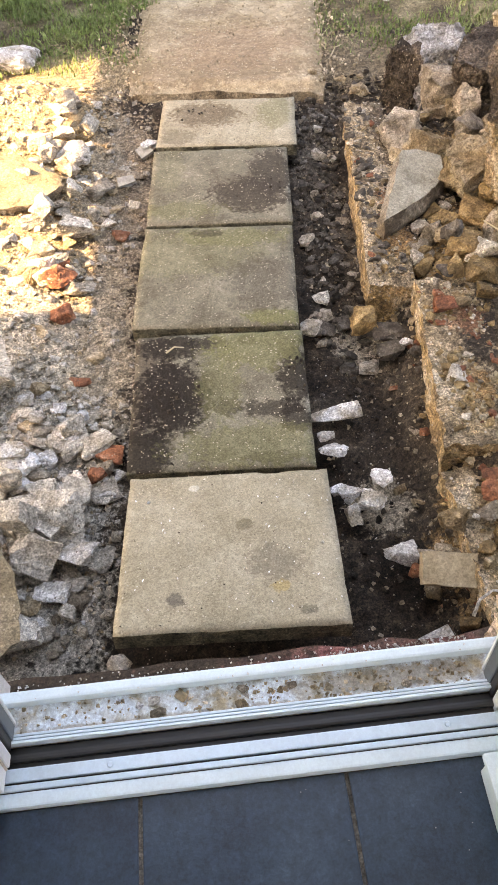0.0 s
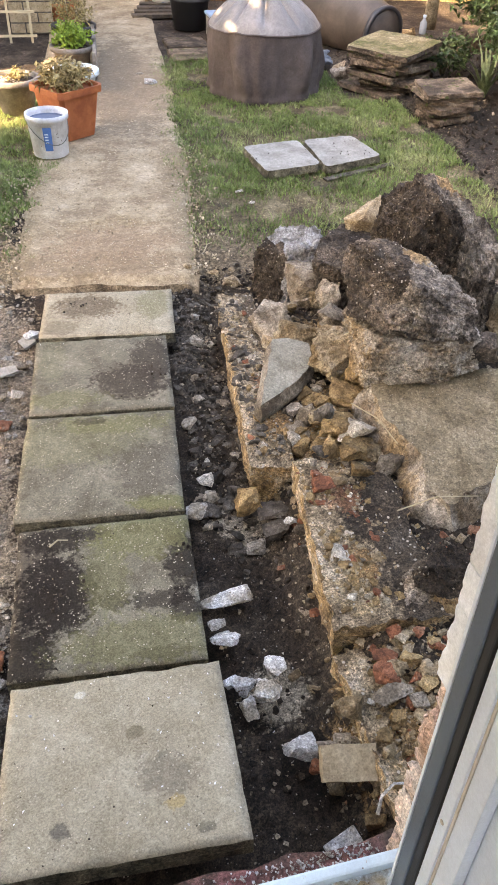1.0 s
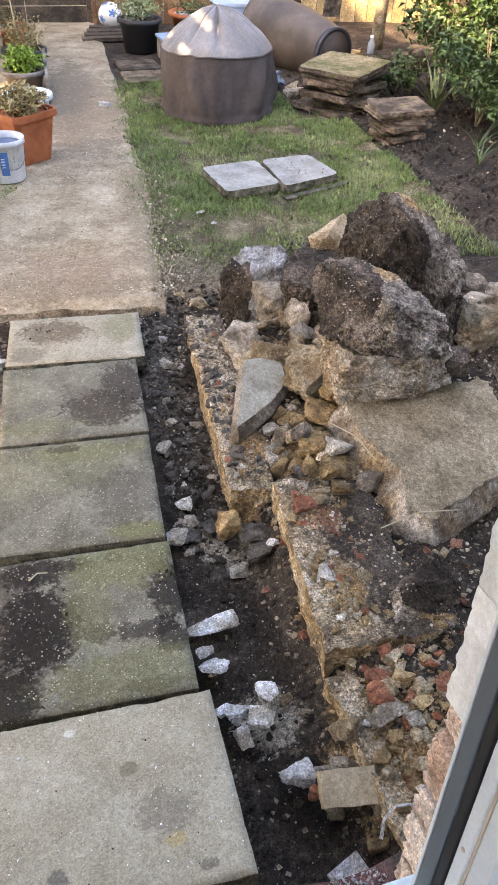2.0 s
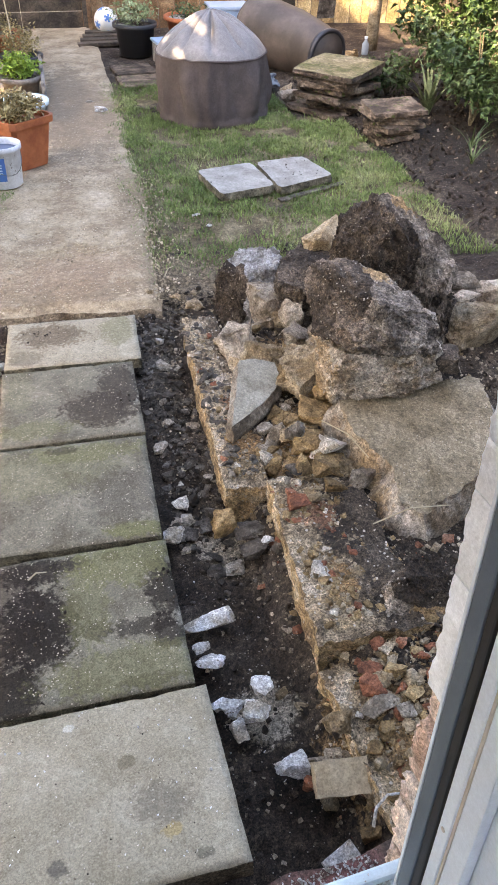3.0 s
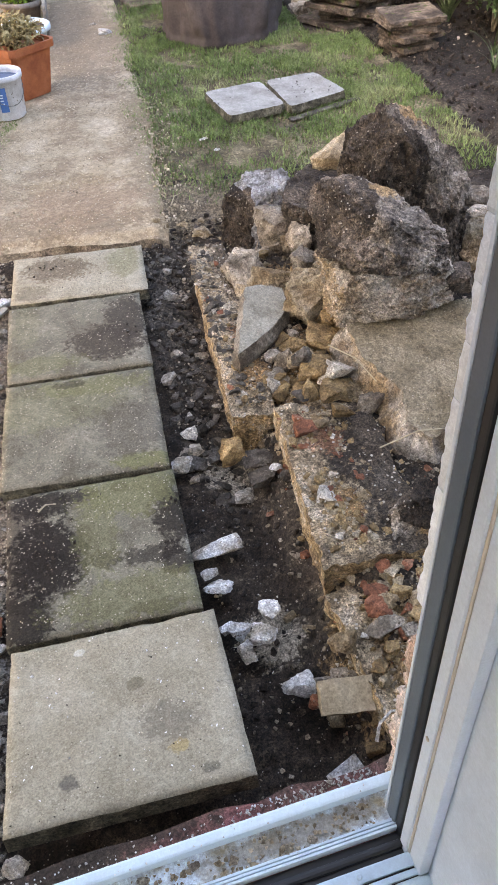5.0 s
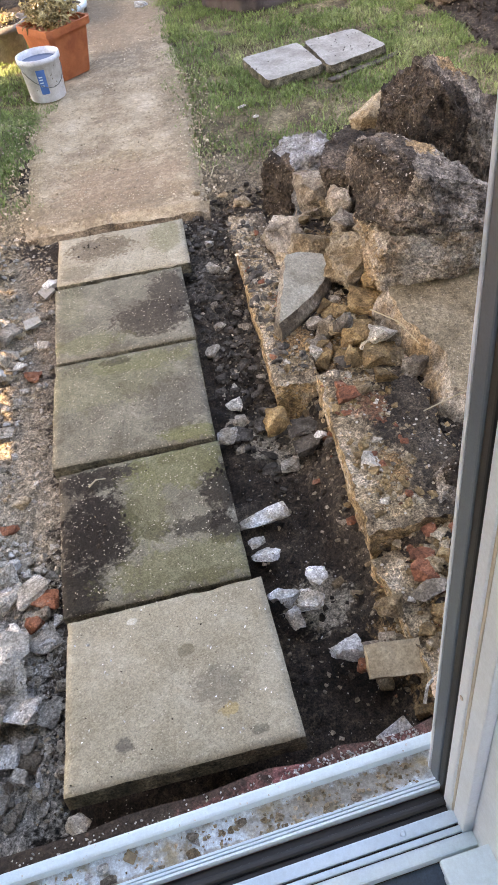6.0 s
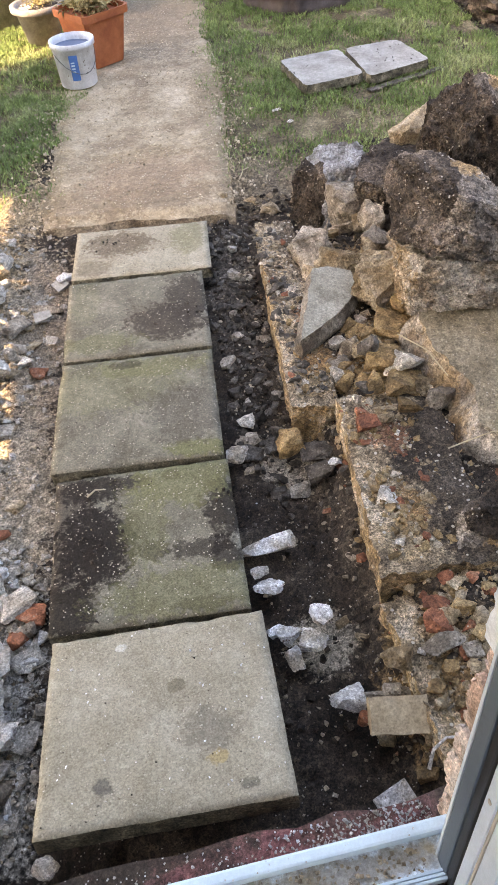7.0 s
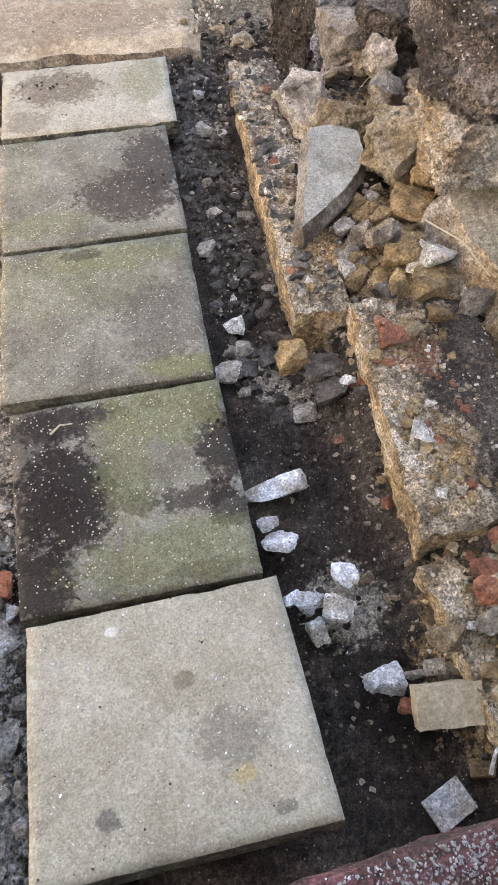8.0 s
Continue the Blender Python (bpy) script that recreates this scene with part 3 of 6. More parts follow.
S3 = slab_mat("mossy_slab", C_OLD, ((0.17, -0.19, 0.10, 0.03, MOSS, 0.9), (-0.1, 0.1, 0.25, 0.12, MOSS, 0.35), (0.05, 0.17, 0.18, 0.05, MOSS, 0.6), (0.15, -0.05, 0.12, 0.12, (0.08, 0.07, 0.055), 0.5), (-0.03, 0.19, 0.05, 0.02, DARK, 0.5)))
S4 = slab_mat("dark_patched_slab", C_OLD, ((0.10, -0.06, 0.15, 0.10, (0.06, 0.048, 0.036), 0.9), (0.17, 0.05, 0.08, 0.15, (0.055, 0.045, 0.035), 0.85), (-0.12, -0.14, 0.14, 0.05, MOSS, 0.5), (-0.17, 0.1, 0.05, 0.15, MOSS, 0.25)))
S5 = slab_mat("end_slab", C_SLAB, ((-0.08, 0.05, 0.13, 0.09, (0.13, 0.095, 0.06), 0.8), (0.17, 0.05, 0.07, 0.12, MOSS, 0.5), (-0.17, -0.1, 0.07, 0.05, (0.16, 0.13, 0.09), 0.6)))
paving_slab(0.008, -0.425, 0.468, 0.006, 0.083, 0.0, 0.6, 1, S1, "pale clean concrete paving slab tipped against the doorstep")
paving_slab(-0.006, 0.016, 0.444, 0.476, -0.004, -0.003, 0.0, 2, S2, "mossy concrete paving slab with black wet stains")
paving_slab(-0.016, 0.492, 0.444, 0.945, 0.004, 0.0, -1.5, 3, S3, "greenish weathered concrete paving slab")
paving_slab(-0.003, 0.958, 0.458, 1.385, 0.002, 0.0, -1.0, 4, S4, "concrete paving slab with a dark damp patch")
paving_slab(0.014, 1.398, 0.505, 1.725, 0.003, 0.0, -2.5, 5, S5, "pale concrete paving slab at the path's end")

# ---------------------------------------------------------------- doorway

DOOR = pose(0.0, -0.62, 0.0, 0, -0.4, 4.0)
FZ = 0.285  # inside floor
LEAN = Matrix.Translation((0.63, -0.05, 0.30)) @ pose(0, 0, 0, -4.3, 1.6, 0) @ Matrix.Translation((-0.63, 0.05, -0.30))  # the uprights stand square to the sloping sill


def build_door_frame():
    f = empty("door_frame", DOOR, "white plastic door frame with a grimy sill in the doorway", "door frame", "", "structure")
    L, R = -0.075, 0.629
    part("cill", boxmesh(L - 0.15, -0.05, FZ - 0.02, R + 0.12, 0.004, 0.298, 0.002), M_CILL, f, "white cill strewn with grit")
    part("cill_lip", boxmesh(L - 0.15, 0.0, FZ - 0.035, R + 0.10, 0.018, 0.318, 0.004), M_UPVC, f)
    for i in range(3):
        part("cill_rib", boxmesh(L - 0.01, -0.056 + i * 0.0055, 0.29, R + 0.01, -0.052 + i * 0.0055, 0.3075 - i * 0.002, 0.001), M_UPVC, f)
    part("gasket", boxmesh(L - 0.05, -0.0885, 0.27, R + 0.05, -0.0562, 0.290, 0.003), M_GASKET, f, "black rubber threshold seal")
    part("gasket", boxmesh(L - 0.04, -0.080, 0.288, R + 0.04, -0.068, 0.298, 0.004), M_GASKET, f)
    part("threshold", boxmesh(L - 0.05, -0.108, 0.27, R + 0.05, -0.089, 0.302, 0.002), M_ALU, f, "pale blue-grey threshold strip")
    part("groove", boxmesh(L - 0.05, -0.111, 0.27, R + 0.05, -0.108, 0.296), M_GASKET, f)
    part("threshold", boxmesh(L - 0.05, -0.120, 0.27, R + 0.05, -0.111, 0.302, 0.002), M_ALU, f)
    part("groove", boxmesh(L - 0.05, -0.1215, 0.27, R + 0.05, -0.120, 0.297), M_GASKET, f)
    part("inner_sill", boxmesh(L - 0.1, -0.1415, 0.27, R + 0.05, -0.1215, 0.300, 0.003), M_UPVC, f)
    for u in (0.065, 0.555):
        bm = lathe([(0.0045, 0.0), (0.0045, 0.0015), (0.003, 0.0025)], 14)
        s = part("screw", bm, M_ALU, f)
        s.location = (u, -0.099, 0.302)
    for side, u0 in ((1, R), (-1, L)):
        def bar(name, a, b, v0, v1, material, bevel=0.003, z0=0.296):
            x = sorted((u0 + side * a, u0 + side * b))
            part(name, boxmesh(x[0], v0, z0 - 0.012, x[1], v1, 2.30, bevel), material, f).matrix_local = LEAN
        bar("jamb", 0.0, 0.09, -0.026, -0.021, M_JAMB, 0.001)
        bar("jamb_bead", 0.001, 0.05, -0.050, -0.026, M_GREYPVC, 0.003)
        bar("jamb_seal", 0.003, 0.03, -0.064, -0.050, M_GASKET, 0.003)
        bar("jamb_seal", 0.012, 0.03, -0.069, -0.064, M_GASKET, 0.002)
        bar("jamb", 0.002, 0.07, -0.088, -0.069, M_JAMB)
        bar("jamb_edge", 0.005, 0.07, -0.092, -0.088, M_BEIGE, 0.001)
        bar("jamb_lining", 0.006, 0.07, -0.122, -0.092, M_JAMB)
        bar("jamb_lining", 0.020, 0.07, -0.30, -0.122, M_JAMB)
        sc = part("screw", lathe([(0.0035, 0.0), (0.0035, 0.001), (0.002, 0.0016)], 12), M_BEIGE, f)
        sc.matrix_local = LEAN @ pose(u0 + side * 0.0015, -0.079, 0.594, 0, -90 * side, 0)
    part("head", boxmesh(L - 0.07, -0.12, 2.30, R + 0.07, -0.002, 2.37, 0.003), M_UPVC, f).matrix_local = LEAN


build_door_frame()


def local(name, bm, material, label, category, kind="structure"):
    ob = part(name, bm, material)
    ob.matrix_world = pose(0.0, -0.62, 0.0, 0, 0, 4.0)
    return tagged(ob, label, category, "", kind)


# red-painted concrete step under the sill
bm = bmesh.new()
bmesh.ops.create_cube(bm, size=1.0)
bmesh.ops.subdivide_edges(bm, edges=bm.edges[:], cuts=28, use_grid_fill=True)
for v in bm.verts:
    x, y, z = v.co
    x, y, z = 0.3 + x * 1.9, -0.0015 + y * 0.217, -0.055 + z * 0.37
    if z > 0.12:
        z += 0.006 * fbm(x, y, 14, 3)
    if y > 0.10:
        y += 0.014 * fbm(x, z, 9, 1) + 0.006 * fbm(x, z, 30, 1)
    v.co = (x, y, z)
local("doorstep", bm, M_STEP, "chipped red-painted concrete doorstep under the sill", "doorstep")

# inside of the house
for name, b, material, label in (
    ("wall_left", (-4.2, -0.12, -0.3, -0.145, 0.10, 2.95), M_WALLOUT, "white painted brick house wall"),
    ("wall_right", (0.745, -0.12, -0.3, 4.2, 0.085, 2.7), M_WALLOUT, "white painted brick house wall"),
    ("wall_over_door", (-0.145, -0.12, 2.37, 0.69, 0.10, 2.7), M_WALLOUT, "white painted wall over the door"),
    # unseen back wall; its opening is added to let sky light onto the jambs
    ("wall_back", (-1.6, -3.4, 0.25, 2.2, -3.25, 0.95), M_WALLIN, "plain painted inside wall under an opening added for light"),
    ("wall_back", (-1.6, -3.4, 2.35, 2.2, -3.25, 2.7), M_WALLIN, "plain painted inside wall over an opening added for light"),
    ("wall_back", (-1.6, -3.4, 0.95, -1.0, -3.25, 2.35), M_WALLIN, "plain painted inside wall beside an opening added for light"),
    ("wall_back", (1.6, -3.4, 0.95, 2.2, -3.25, 2.35), M_WALLIN, "plain painted inside wall beside an opening added for light"),
    ("wall_side", (-1.6, -3.25, 0.25, -1.45, -0.12, 2.7), M_WALLIN, "plain painted inside wall"),
    ("wall_side", (2.05, -3.25, 0.25, 2.2, -0.12, 2.7), M_WALLIN, "plain painted inside wall"),
    ("ceiling", (-1.6, -3.4, 2.7, 2.2, 0.1, 2.8), M_WALLIN, "plain white ceiling"),
):
    ob = local(name, boxmesh(*b), material, label, name.split("_")[0])
    if name == "wall_right":
        ob.matrix_world = DOOR @ LEAN
floor = local("floor", boxmesh(-1.45, -3.25, 0.20, 2.05, -0.141, FZ - 0.003), M_GROUT, "dark slate tiles with pale grout on the inside floor", "floor")
TILE = boxmesh(-0.1445, -0.2945, -0.01, 0.1445, 0.2945, 0.0, 0.0015)
me = bpy.data.meshes.new("tile")
TILE.to_mesh(me)
TILE.free()
me.materials.append(M_TILE)
for i in range(-5, 6):
    for j in range(5):
        t = new("tile", me)
        t.parent = floor
        t.location = (0.25 + i * 0.295, -0.143 - 0.2945 - j * 0.595, FZ)

# skirting end by the door
bm = bmesh.new()
box(bm, 0.586, -0.32, FZ, 0.66, -0.162, FZ + 0.055, 0.004)
box(bm, 0.578, -0.32, FZ + 0.055, 0.66, -0.155, FZ + 0.070, 0.004)
local("skirting", bm, M_UPVC, "white moulded plastic trim block inside the doorway", "skirting")

# ---------------------------------------------------------------- broken reveal beside the door


def build_reveal():
    r = empty("door_reveal", DOOR @ LEAN, "broken brick reveal, white paint above, bare pink brick below", "wall edge", "", "structure")
    rng = random.Random(5)
    z = -0.06
    while z < 2.6:
        hgt = rng.uniform(0.062, 0.07)
        white = z > 0.60
        u0 = 0.694 + (rng.uniform(0.0, 0.0015) if white else rng.uniform(-0.008, 0.012))
        bm = bmesh.new()
        bmesh.ops.create_cube(bm, size=1.0)
        bmesh.ops.subdivide_edges(bm, edges=bm.edges[:], cuts=11, use_grid_fill=True)
        for v in bm.verts:
            a, b, c = v.co
            x, y, q = u0 + (a + 0.5) * (0.748 - u0), 0.036 + b * 0.10, z + (c + 0.5) * hgt
            if a < -0.49:
                k = noise.fractal(Vector((y * 40, q * 40, z)), 0.6, 2.2, 5)
                x += (0.0018 if white else 0.006) * k + ((0.001 if white else 0.003) if abs(c) > 0.49 else 0)
            if b > 0.49:
                y += (0.003 if white else 0.012) * noise.fractal(Vector((x * 40, q * 45, z + 9)), 0.6, 2.2, 5)
            v.co = (x, y, q)
        part("brick", bm, M_WALLOUT if white else M_PINK, r, "white painted brick" if white else "bare broken pink brick")
        z += hgt + (0.0006 if white else 0.003)


build_reveal()

# ---------------------------------------------------------------- stones and rubble

KINDS = {
    "conc": (M_CONC, "concrete_lump", "broken grey concrete lump with pale aggregate"),
    "pale": (M_PALE, "concrete_lump", "pale broken concrete lump in grey dust"),
    "earth": (M_EARTH, "concrete_boulder", "large broken concrete boulder caked in dark soil"),
    "sand": (M_SAND, "mortar_lump", "sandy yellow mortar lump"),
    "clay": (M_CLAY, "clay_lump", "ochre clay lump among the rubble"),
    "dark": (M_DARKST, "dark_stone", "dark dirty stone in the soil"),
    "plaster": (M_PLASTER, "render_fragment", "white broken render fragment"),
    "brick": (M_BRICK, "brick_fragment", "broken red brick fragment"),
    "buff": (M_BUFF, "half_brick", "cut buff half brick lying on the rubble"),
}
made = [0]


def stone(kind, x, y, z, sx, sy, sz, rz=0.0, rx=0.0, ry=0.0, rough=None, boxy=0.8, label="", seed=None):
    material, name, text = KINDS[kind]
    made[0] += 1
    s = made[0] if seed is None else seed
    big = max(sx, sy, sz)
    level = 5 if big > 0.3 else 4 if big > 0.1 or kind == "plaster" else 3
    rnd = random.Random(s)
    return rock(name, material, x, y, z, sx * 1.08, sy * 1.08, sz * 1.05, rz or rnd.uniform(-35, 35), rx or rnd.uniform(-8, 8), ry or rnd.uniform(-8, 8), 100 + s, level,
                rough or (0.13 if kind in ("earth", "sand", "clay") else 0.10), 15, boxy, label or text, "stone", "rubble by the slabs", smooth=False)



def boulder(x, y, z, sx, sy, sz, rz, rx, ry, seed, bare, lean, share, label, corners=None):
    """A big craggy lump whose soil crust covers the sides that face along lean."""
    p, faces = rock_verts(seed, 6 if corners else 5, 0.075, 11, 0.85, corners)
    p = p * np.array([sx, sy, sz]) / 2
    off = Vector((seed * 3.1, seed, 0))
    q = []
    for v in p:
        w = Vector(v)
        d = noise.noise(w * 7 + off) + 0.5 * noise.noise(w * 15 + off)
        fine = 0.004 * noise.noise(w * 30 + off) + 0.0022 * noise.noise(w * 60 + off)
        q.append(w + w.normalized() * (0.009 * d + fine - 0.016 * max(0.0, noise.noise(w * 11 + off) - 0.1)))
    me = bpy.data.meshes.new("concrete_boulder")
    me.from_pydata([tuple(w) for w in q], [], faces)
    me.materials.append(M_EARTH)
    me.materials.append(bare)
    lean = Vector(lean).normalized()
    for f in me.polygons:
        way = Vector((f.center.x / sx, f.center.y / sy, f.center.z / sz)).normalized()
        k = way.dot(lean) + 0.35 * noise.noise(f.center * 8 + off) + 0.15 * noise.noise(f.center * 22 + off)
        f.material_index = 0 if k > share else 1
    ob = new("concrete_boulder", me)
    ob.matrix_world = pose(x, y, z + sz / 2, rx, ry, rz)
    return tagged(ob, label, "boulder", "rubble by the slabs")


def crag(corners, seed, bare, lean, share, label):
    """A boulder whose hull runs through a few corners in metres."""
    c = np.array(corners)
    lo, hi = c.min(axis=0), c.max(axis=0)
    mid, size = (lo + hi) / 2, hi - lo
    boulder(mid[0], mid[1], lo[2], size[0], size[1], size[2], 0, 0, 0, seed, bare, lean, share, label, [tuple(v) for v in (c - mid) / size * 2])


crag(((1.27, 1.22, 0.635), (1.16, 1.26, 0.53), (1.15, 1.19, 0.50), (1.36, 1.22, 0.59), (1.44, 1.18, 0.53), (1.49, 1.12, 0.49), (1.49, 1.0, 0.42), (1.25, 1.00, 0.61), (1.19, 1.03, 0.50), (1.42, 0.96, 0.37),
      (1.15, 1.10, 0.12), (1.30, 0.98, 0.12), (1.50, 1.00, 0.12), (1.52, 1.35, 0.10), (1.18, 1.45, 0.10), (1.32, 1.45, 0.46)), 101, M_CRAG, (-1.0, -0.25, 0.1), 0.32, "large grey concrete boulder, its crown caked in dark soil")
crag(((1.01, 1.07, 0.47), (1.0, 0.99, 0.52), (1.08, 0.95, 0.545), (1.085, 0.69, 0.54), (1.205, 0.85, 0.505), (1.305, 0.76, 0.43), (1.305, 0.69, 0.36), (0.98, 1.0, 0.44), (0.955, 0.85, 0.36), (1.0, 0.69, 0.40), (1.14, 0.645, 0.39),
      (1.25, 1.04, 0.40), (1.10, 1.10, 0.35), (1.24, 0.74, 0.31), (1.02, 0.95, 0.31)), 102, M_CRAG, (-1.0, 0.0, 0.15), 0.35, "large dark soil-caked boulder on top of the heap")
crag(((0.975, 0.76, 0.345), (0.965, 0.73, 0.25), (0.985, 0.705, 0.20), (1.16, 0.66, 0.24), (1.318, 0.69, 0.25), (1.315, 0.71, 0.36), (1.0, 0.675, 0.39), (1.2, 0.65, 0.36), (1.0, 1.0, 0.30), (1.28, 0.95, 0.30), (1.0, 0.95, 0.13),
      (1.28, 0.9, 0.13), (1.14, 0.73, 0.13)), 103, M_CRAGPALE, (0, 0.3, 1), 1.3, "pale orange-grey craggy concrete boulder under another")
crag(((0.85, 1.74, 0.15), (0.95, 1.80, 0.20), (1.11, 1.70, 0.235), (1.05, 1.56, 0.22), (0.925, 1.60, 0.185), (0.83, 1.66, -0.06), (0.90, 1.53, -0.06), (1.06, 1.52, -0.06), (1.12, 1.75, -0.06), (0.88, 1.85, -0.06)),
     104, M_CRAGBLUE, (-1.0, -0.1, 0.1), 0.45, "broken block with brown earthy side and bluish-grey face")
crag(((0.975, 1.32, 0.30), (1.06, 1.52, 0.285), (1.18, 1.70, 0.24), (1.40, 1.65, 0.23), (1.05, 1.22, 0.31), (0.985, 1.30, 0.23), (1.30, 1.30, 0.31), (1.05, 1.25, 0.08), (1.30, 1.25, 0.08), (1.35, 1.65, 0.0), (1.10, 1.70, 0.0)),
     105, M_CRAG, (-0.2, 0.0, 1.0), 0.35, "flat dark soil-caked boulder between two others")
crag(((0.905, 0.08, 0.125), (0.935, 0.06, 0.175), (1.0, 0.11, 0.185), (1.07, 0.05, 0.165), (0.89, 0.0, 0.085), (0.895, -0.01, 0.05), (1.04, -0.05, 0.05), (1.08, 0.10, 0.05), (0.92, 0.13, 0.05)), 143, M_CRAG, (0.3, -0.3, 0.8), 0.1, "dark soil-caked lump beside the house wall")
stone("conc", 1.01, 1.46, 0.02, 0.20, 0.17, 0.17, -12, 5, 4, 0.1, 0.85, "brown and grey broken stone by the heap")
stone("conc", 0.865, 1.24, 0.055, 0.21, 0.16, 0.13, 14, 6, -8, 0.08, 0.85, "tan-grey wedge of concrete on the heap")
stone("sand", 0.895, 1.09, 0.065, 0.17, 0.12, 0.11, -6, 5, 4, 0.1, 0.8, "rounded tan mortar lump on the heap")
stone("conc", 1.02, 1.25, 0.13, 0.11, 0.10, 0.12, 10)
stone("conc", 1.01, 1.13, 0.11, 0.11, 0.09, 0.10, 30)
stone("sand", 0.985, 0.93, 0.09, 0.20, 0.15, 0.17, 20, 8, -12, 0.12, 0.8, "tall ochre mortar lump leaning on a boulder")
stone("sand", 1.29, 1.67, 0.21, 0.17, 0.12, 0.13, 8, 4, 5, 0.08, 0.9, "pale sandy block lying behind the boulders")
stone("sand", 1.62, 1.04, 0.12, 0.24, 0.17, 0.17, 12, 4, 5, 0.1, 0.85, "grey concrete lump with an orange side")
stone("conc", 1.60, 1.14, 0.28, 0.10, 0.08, 0.06, 20)
stone("conc", 1.72, 1.12, 0.22, 0.11, 0.09, 0.09, -15)
stone("conc", 1.526, 0.989, 0.342, 0.088, 0.071, 0.032, 0)
stone("earth", 1.332, 0.730, 0.240, 0.099, 0.079, 0.094, 0)
stone("clay", 0.893, 0.625, 0.107, 0.090, 0.071, 0.053, 0)
stone("clay", 0.956, 0.763, 0.106, 0.099, 0.080, 0.054, 0)
stone("clay", 0.839, 0.528, 0.112, 0.057, 0.045, 0.061, 0)
stone("clay", 0.901, 0.506, 0.115, 0.060, 0.045, 0.045, 0)
stone("clay", 0.909, 0.434, 0.115, 0.055, 0.045, 0.045, 0)
stone("dark", 0.857, 0.650, 0.128, 0.059, 0.047, 0.072, 0)
stone("conc", 0.802, 0.781, 0.060, 0.048, 0.039, 0.040, 0)
stone("conc", 0.839, 0.739, 0.059, 0.057, 0.045, 0.068, 0)
stone("dark", 0.816, 0.520, 0.130, 0.048, 0.039, 0.015, 0)
stone("clay", 1.034, 0.856, 0.103, 0.116, 0.094, 0.065, 0)
stone("clay", 1.037, 1.013, 0.108, 0.081, 0.066, 0.089, 0)
stone("brick", 0.795, 0.405, 0.108, 0.059, 0.047, 0.027, 0)
stone("sand", 0.843, 0.407, 0.112, 0.039, 0.031, 0.030, 0)
stone("plaster", 0.512, 0.205, -0.060, 0.125, 0.046, 0.026, 8, 4, -4, 0.06, 0.9, "long white shard of broken render beside the slabs")
stone("plaster", 0.479, 0.125, -0.046,0.039, 0.033, 0.023, 0)
stone("plaster", 0.490, 0.084, -0.052,0.064, 0.055, 0.030, 0)
stone("plaster", 0.487, -0.036, -0.046,0.037, 0.032, 0.021, 0)
stone("plaster", 0.519, -0.046, -0.050,0.055, 0.047, 0.032, 0)
stone("plaster", 0.593, -0.012, -0.050,0.057, 0.048, 0.033, 0)
stone("plaster", 0.564, -0.076, -0.050,0.055, 0.047, 0.032, 0)
stone("plaster", 0.518, -0.106, -0.049,0.055, 0.046, 0.031, 0)
stone("plaster", 0.606, -0.219, -0.041,0.063, 0.054, 0.037, 0)
stone("sand", 0.710, -0.192, 0.029, 0.055, 0.044, 0.065, 0)
stone("brick", 0.813, -0.129, 0.067, 0.063, 0.051, 0.019, 0)
stone("conc", 0.808, -0.179, 0.063, 0.087, 0.040, 0.024, 0)
stone("conc", 0.856, -0.207, 0.072, 0.040, 0.032, 0.019, 0)
stone("brick", 0.819, -0.089, 0.070, 0.052, 0.034, 0.014, 0)
stone("clay", 0.616, 0.505, -0.044, 0.071, 0.057, 0.066, 0)
stone("dark", 0.689, 0.486, -0.049, 0.094, 0.075, 0.030, 0)
stone("dark", 0.678, 0.411, -0.064, 0.070, 0.056, 0.045, 0)
stone("plaster", 0.722, 0.416, -0.025,0.033, 0.028, 0.019, 0)
stone("plaster", 0.473, 0.507, -0.050,0.057, 0.048, 0.033, 0)
stone("conc", 0.498, 0.453, -0.056, 0.028, 0.023, 0.021, 0)
stone("conc", 0.716, 0.144, -0.060, 0.051, 0.041, 0.015, 0)
stone("conc", 0.700, -0.213, -0.027, 0.037, 0.030, 0.016, 0)
stone("conc", 0.727, -0.226, -0.030, 0.050, 0.031, 0.014, 0)
stone("brick", 0.630, -0.271, -0.026, 0.030, 0.024, 0.036, 0)
stone("conc", 0.660, -0.218, -0.029, 0.043, 0.016, 0.012, 0)
stone("clay", 0.721, -0.386, -0.048, 0.040, 0.032, 0.049, 0)
stone("brick", -0.269, 0.776, -0.053, 0.113, 0.090, 0.049, 0)
stone("brick", -0.240, 0.628, -0.064, 0.069, 0.055, 0.039, 0)
stone("pale", -0.234, 0.989, -0.053, 0.116, 0.093, 0.075, 0)
stone("pale", -0.249, 1.166, -0.031, 0.056, 0.045, 0.068, 0)
stone("conc", -0.183, 1.255, -0.067, 0.087, 0.069, 0.029, 0)
stone("plaster", -0.369, 1.622, -0.018, 0.052, 0.044, 0.026, 0)
stone("conc", -0.364, 1.457, -0.042, 0.110, 0.088, 0.050, 0)
stone("pale", -0.264, 1.620, -0.037, 0.087, 0.070, 0.05, 0)
stone("pale", -0.294, 1.426, -0.048, 0.139, 0.111, 0.055, 0)
stone("conc", -0.077, 1.350, -0.077, 0.085, 0.034, 0.023, 0)
stone("plaster", -0.028, 1.501, -0.059, 0.057, 0.049, 0.029, 0)
stone("plaster", -0.577, 2.059, -0.015, 0.147, 0.125, 0.073, 0)
stone("plaster", -0.530, 2.131, -0.002, 0.075, 0.063, 0.038, 0)
stone("pale", -0.061, 1.163, -0.068, 0.042, 0.033, 0.019, 0)
stone("pale", -0.138, 1.062, -0.069, 0.046, 0.037, 0.023, 0)
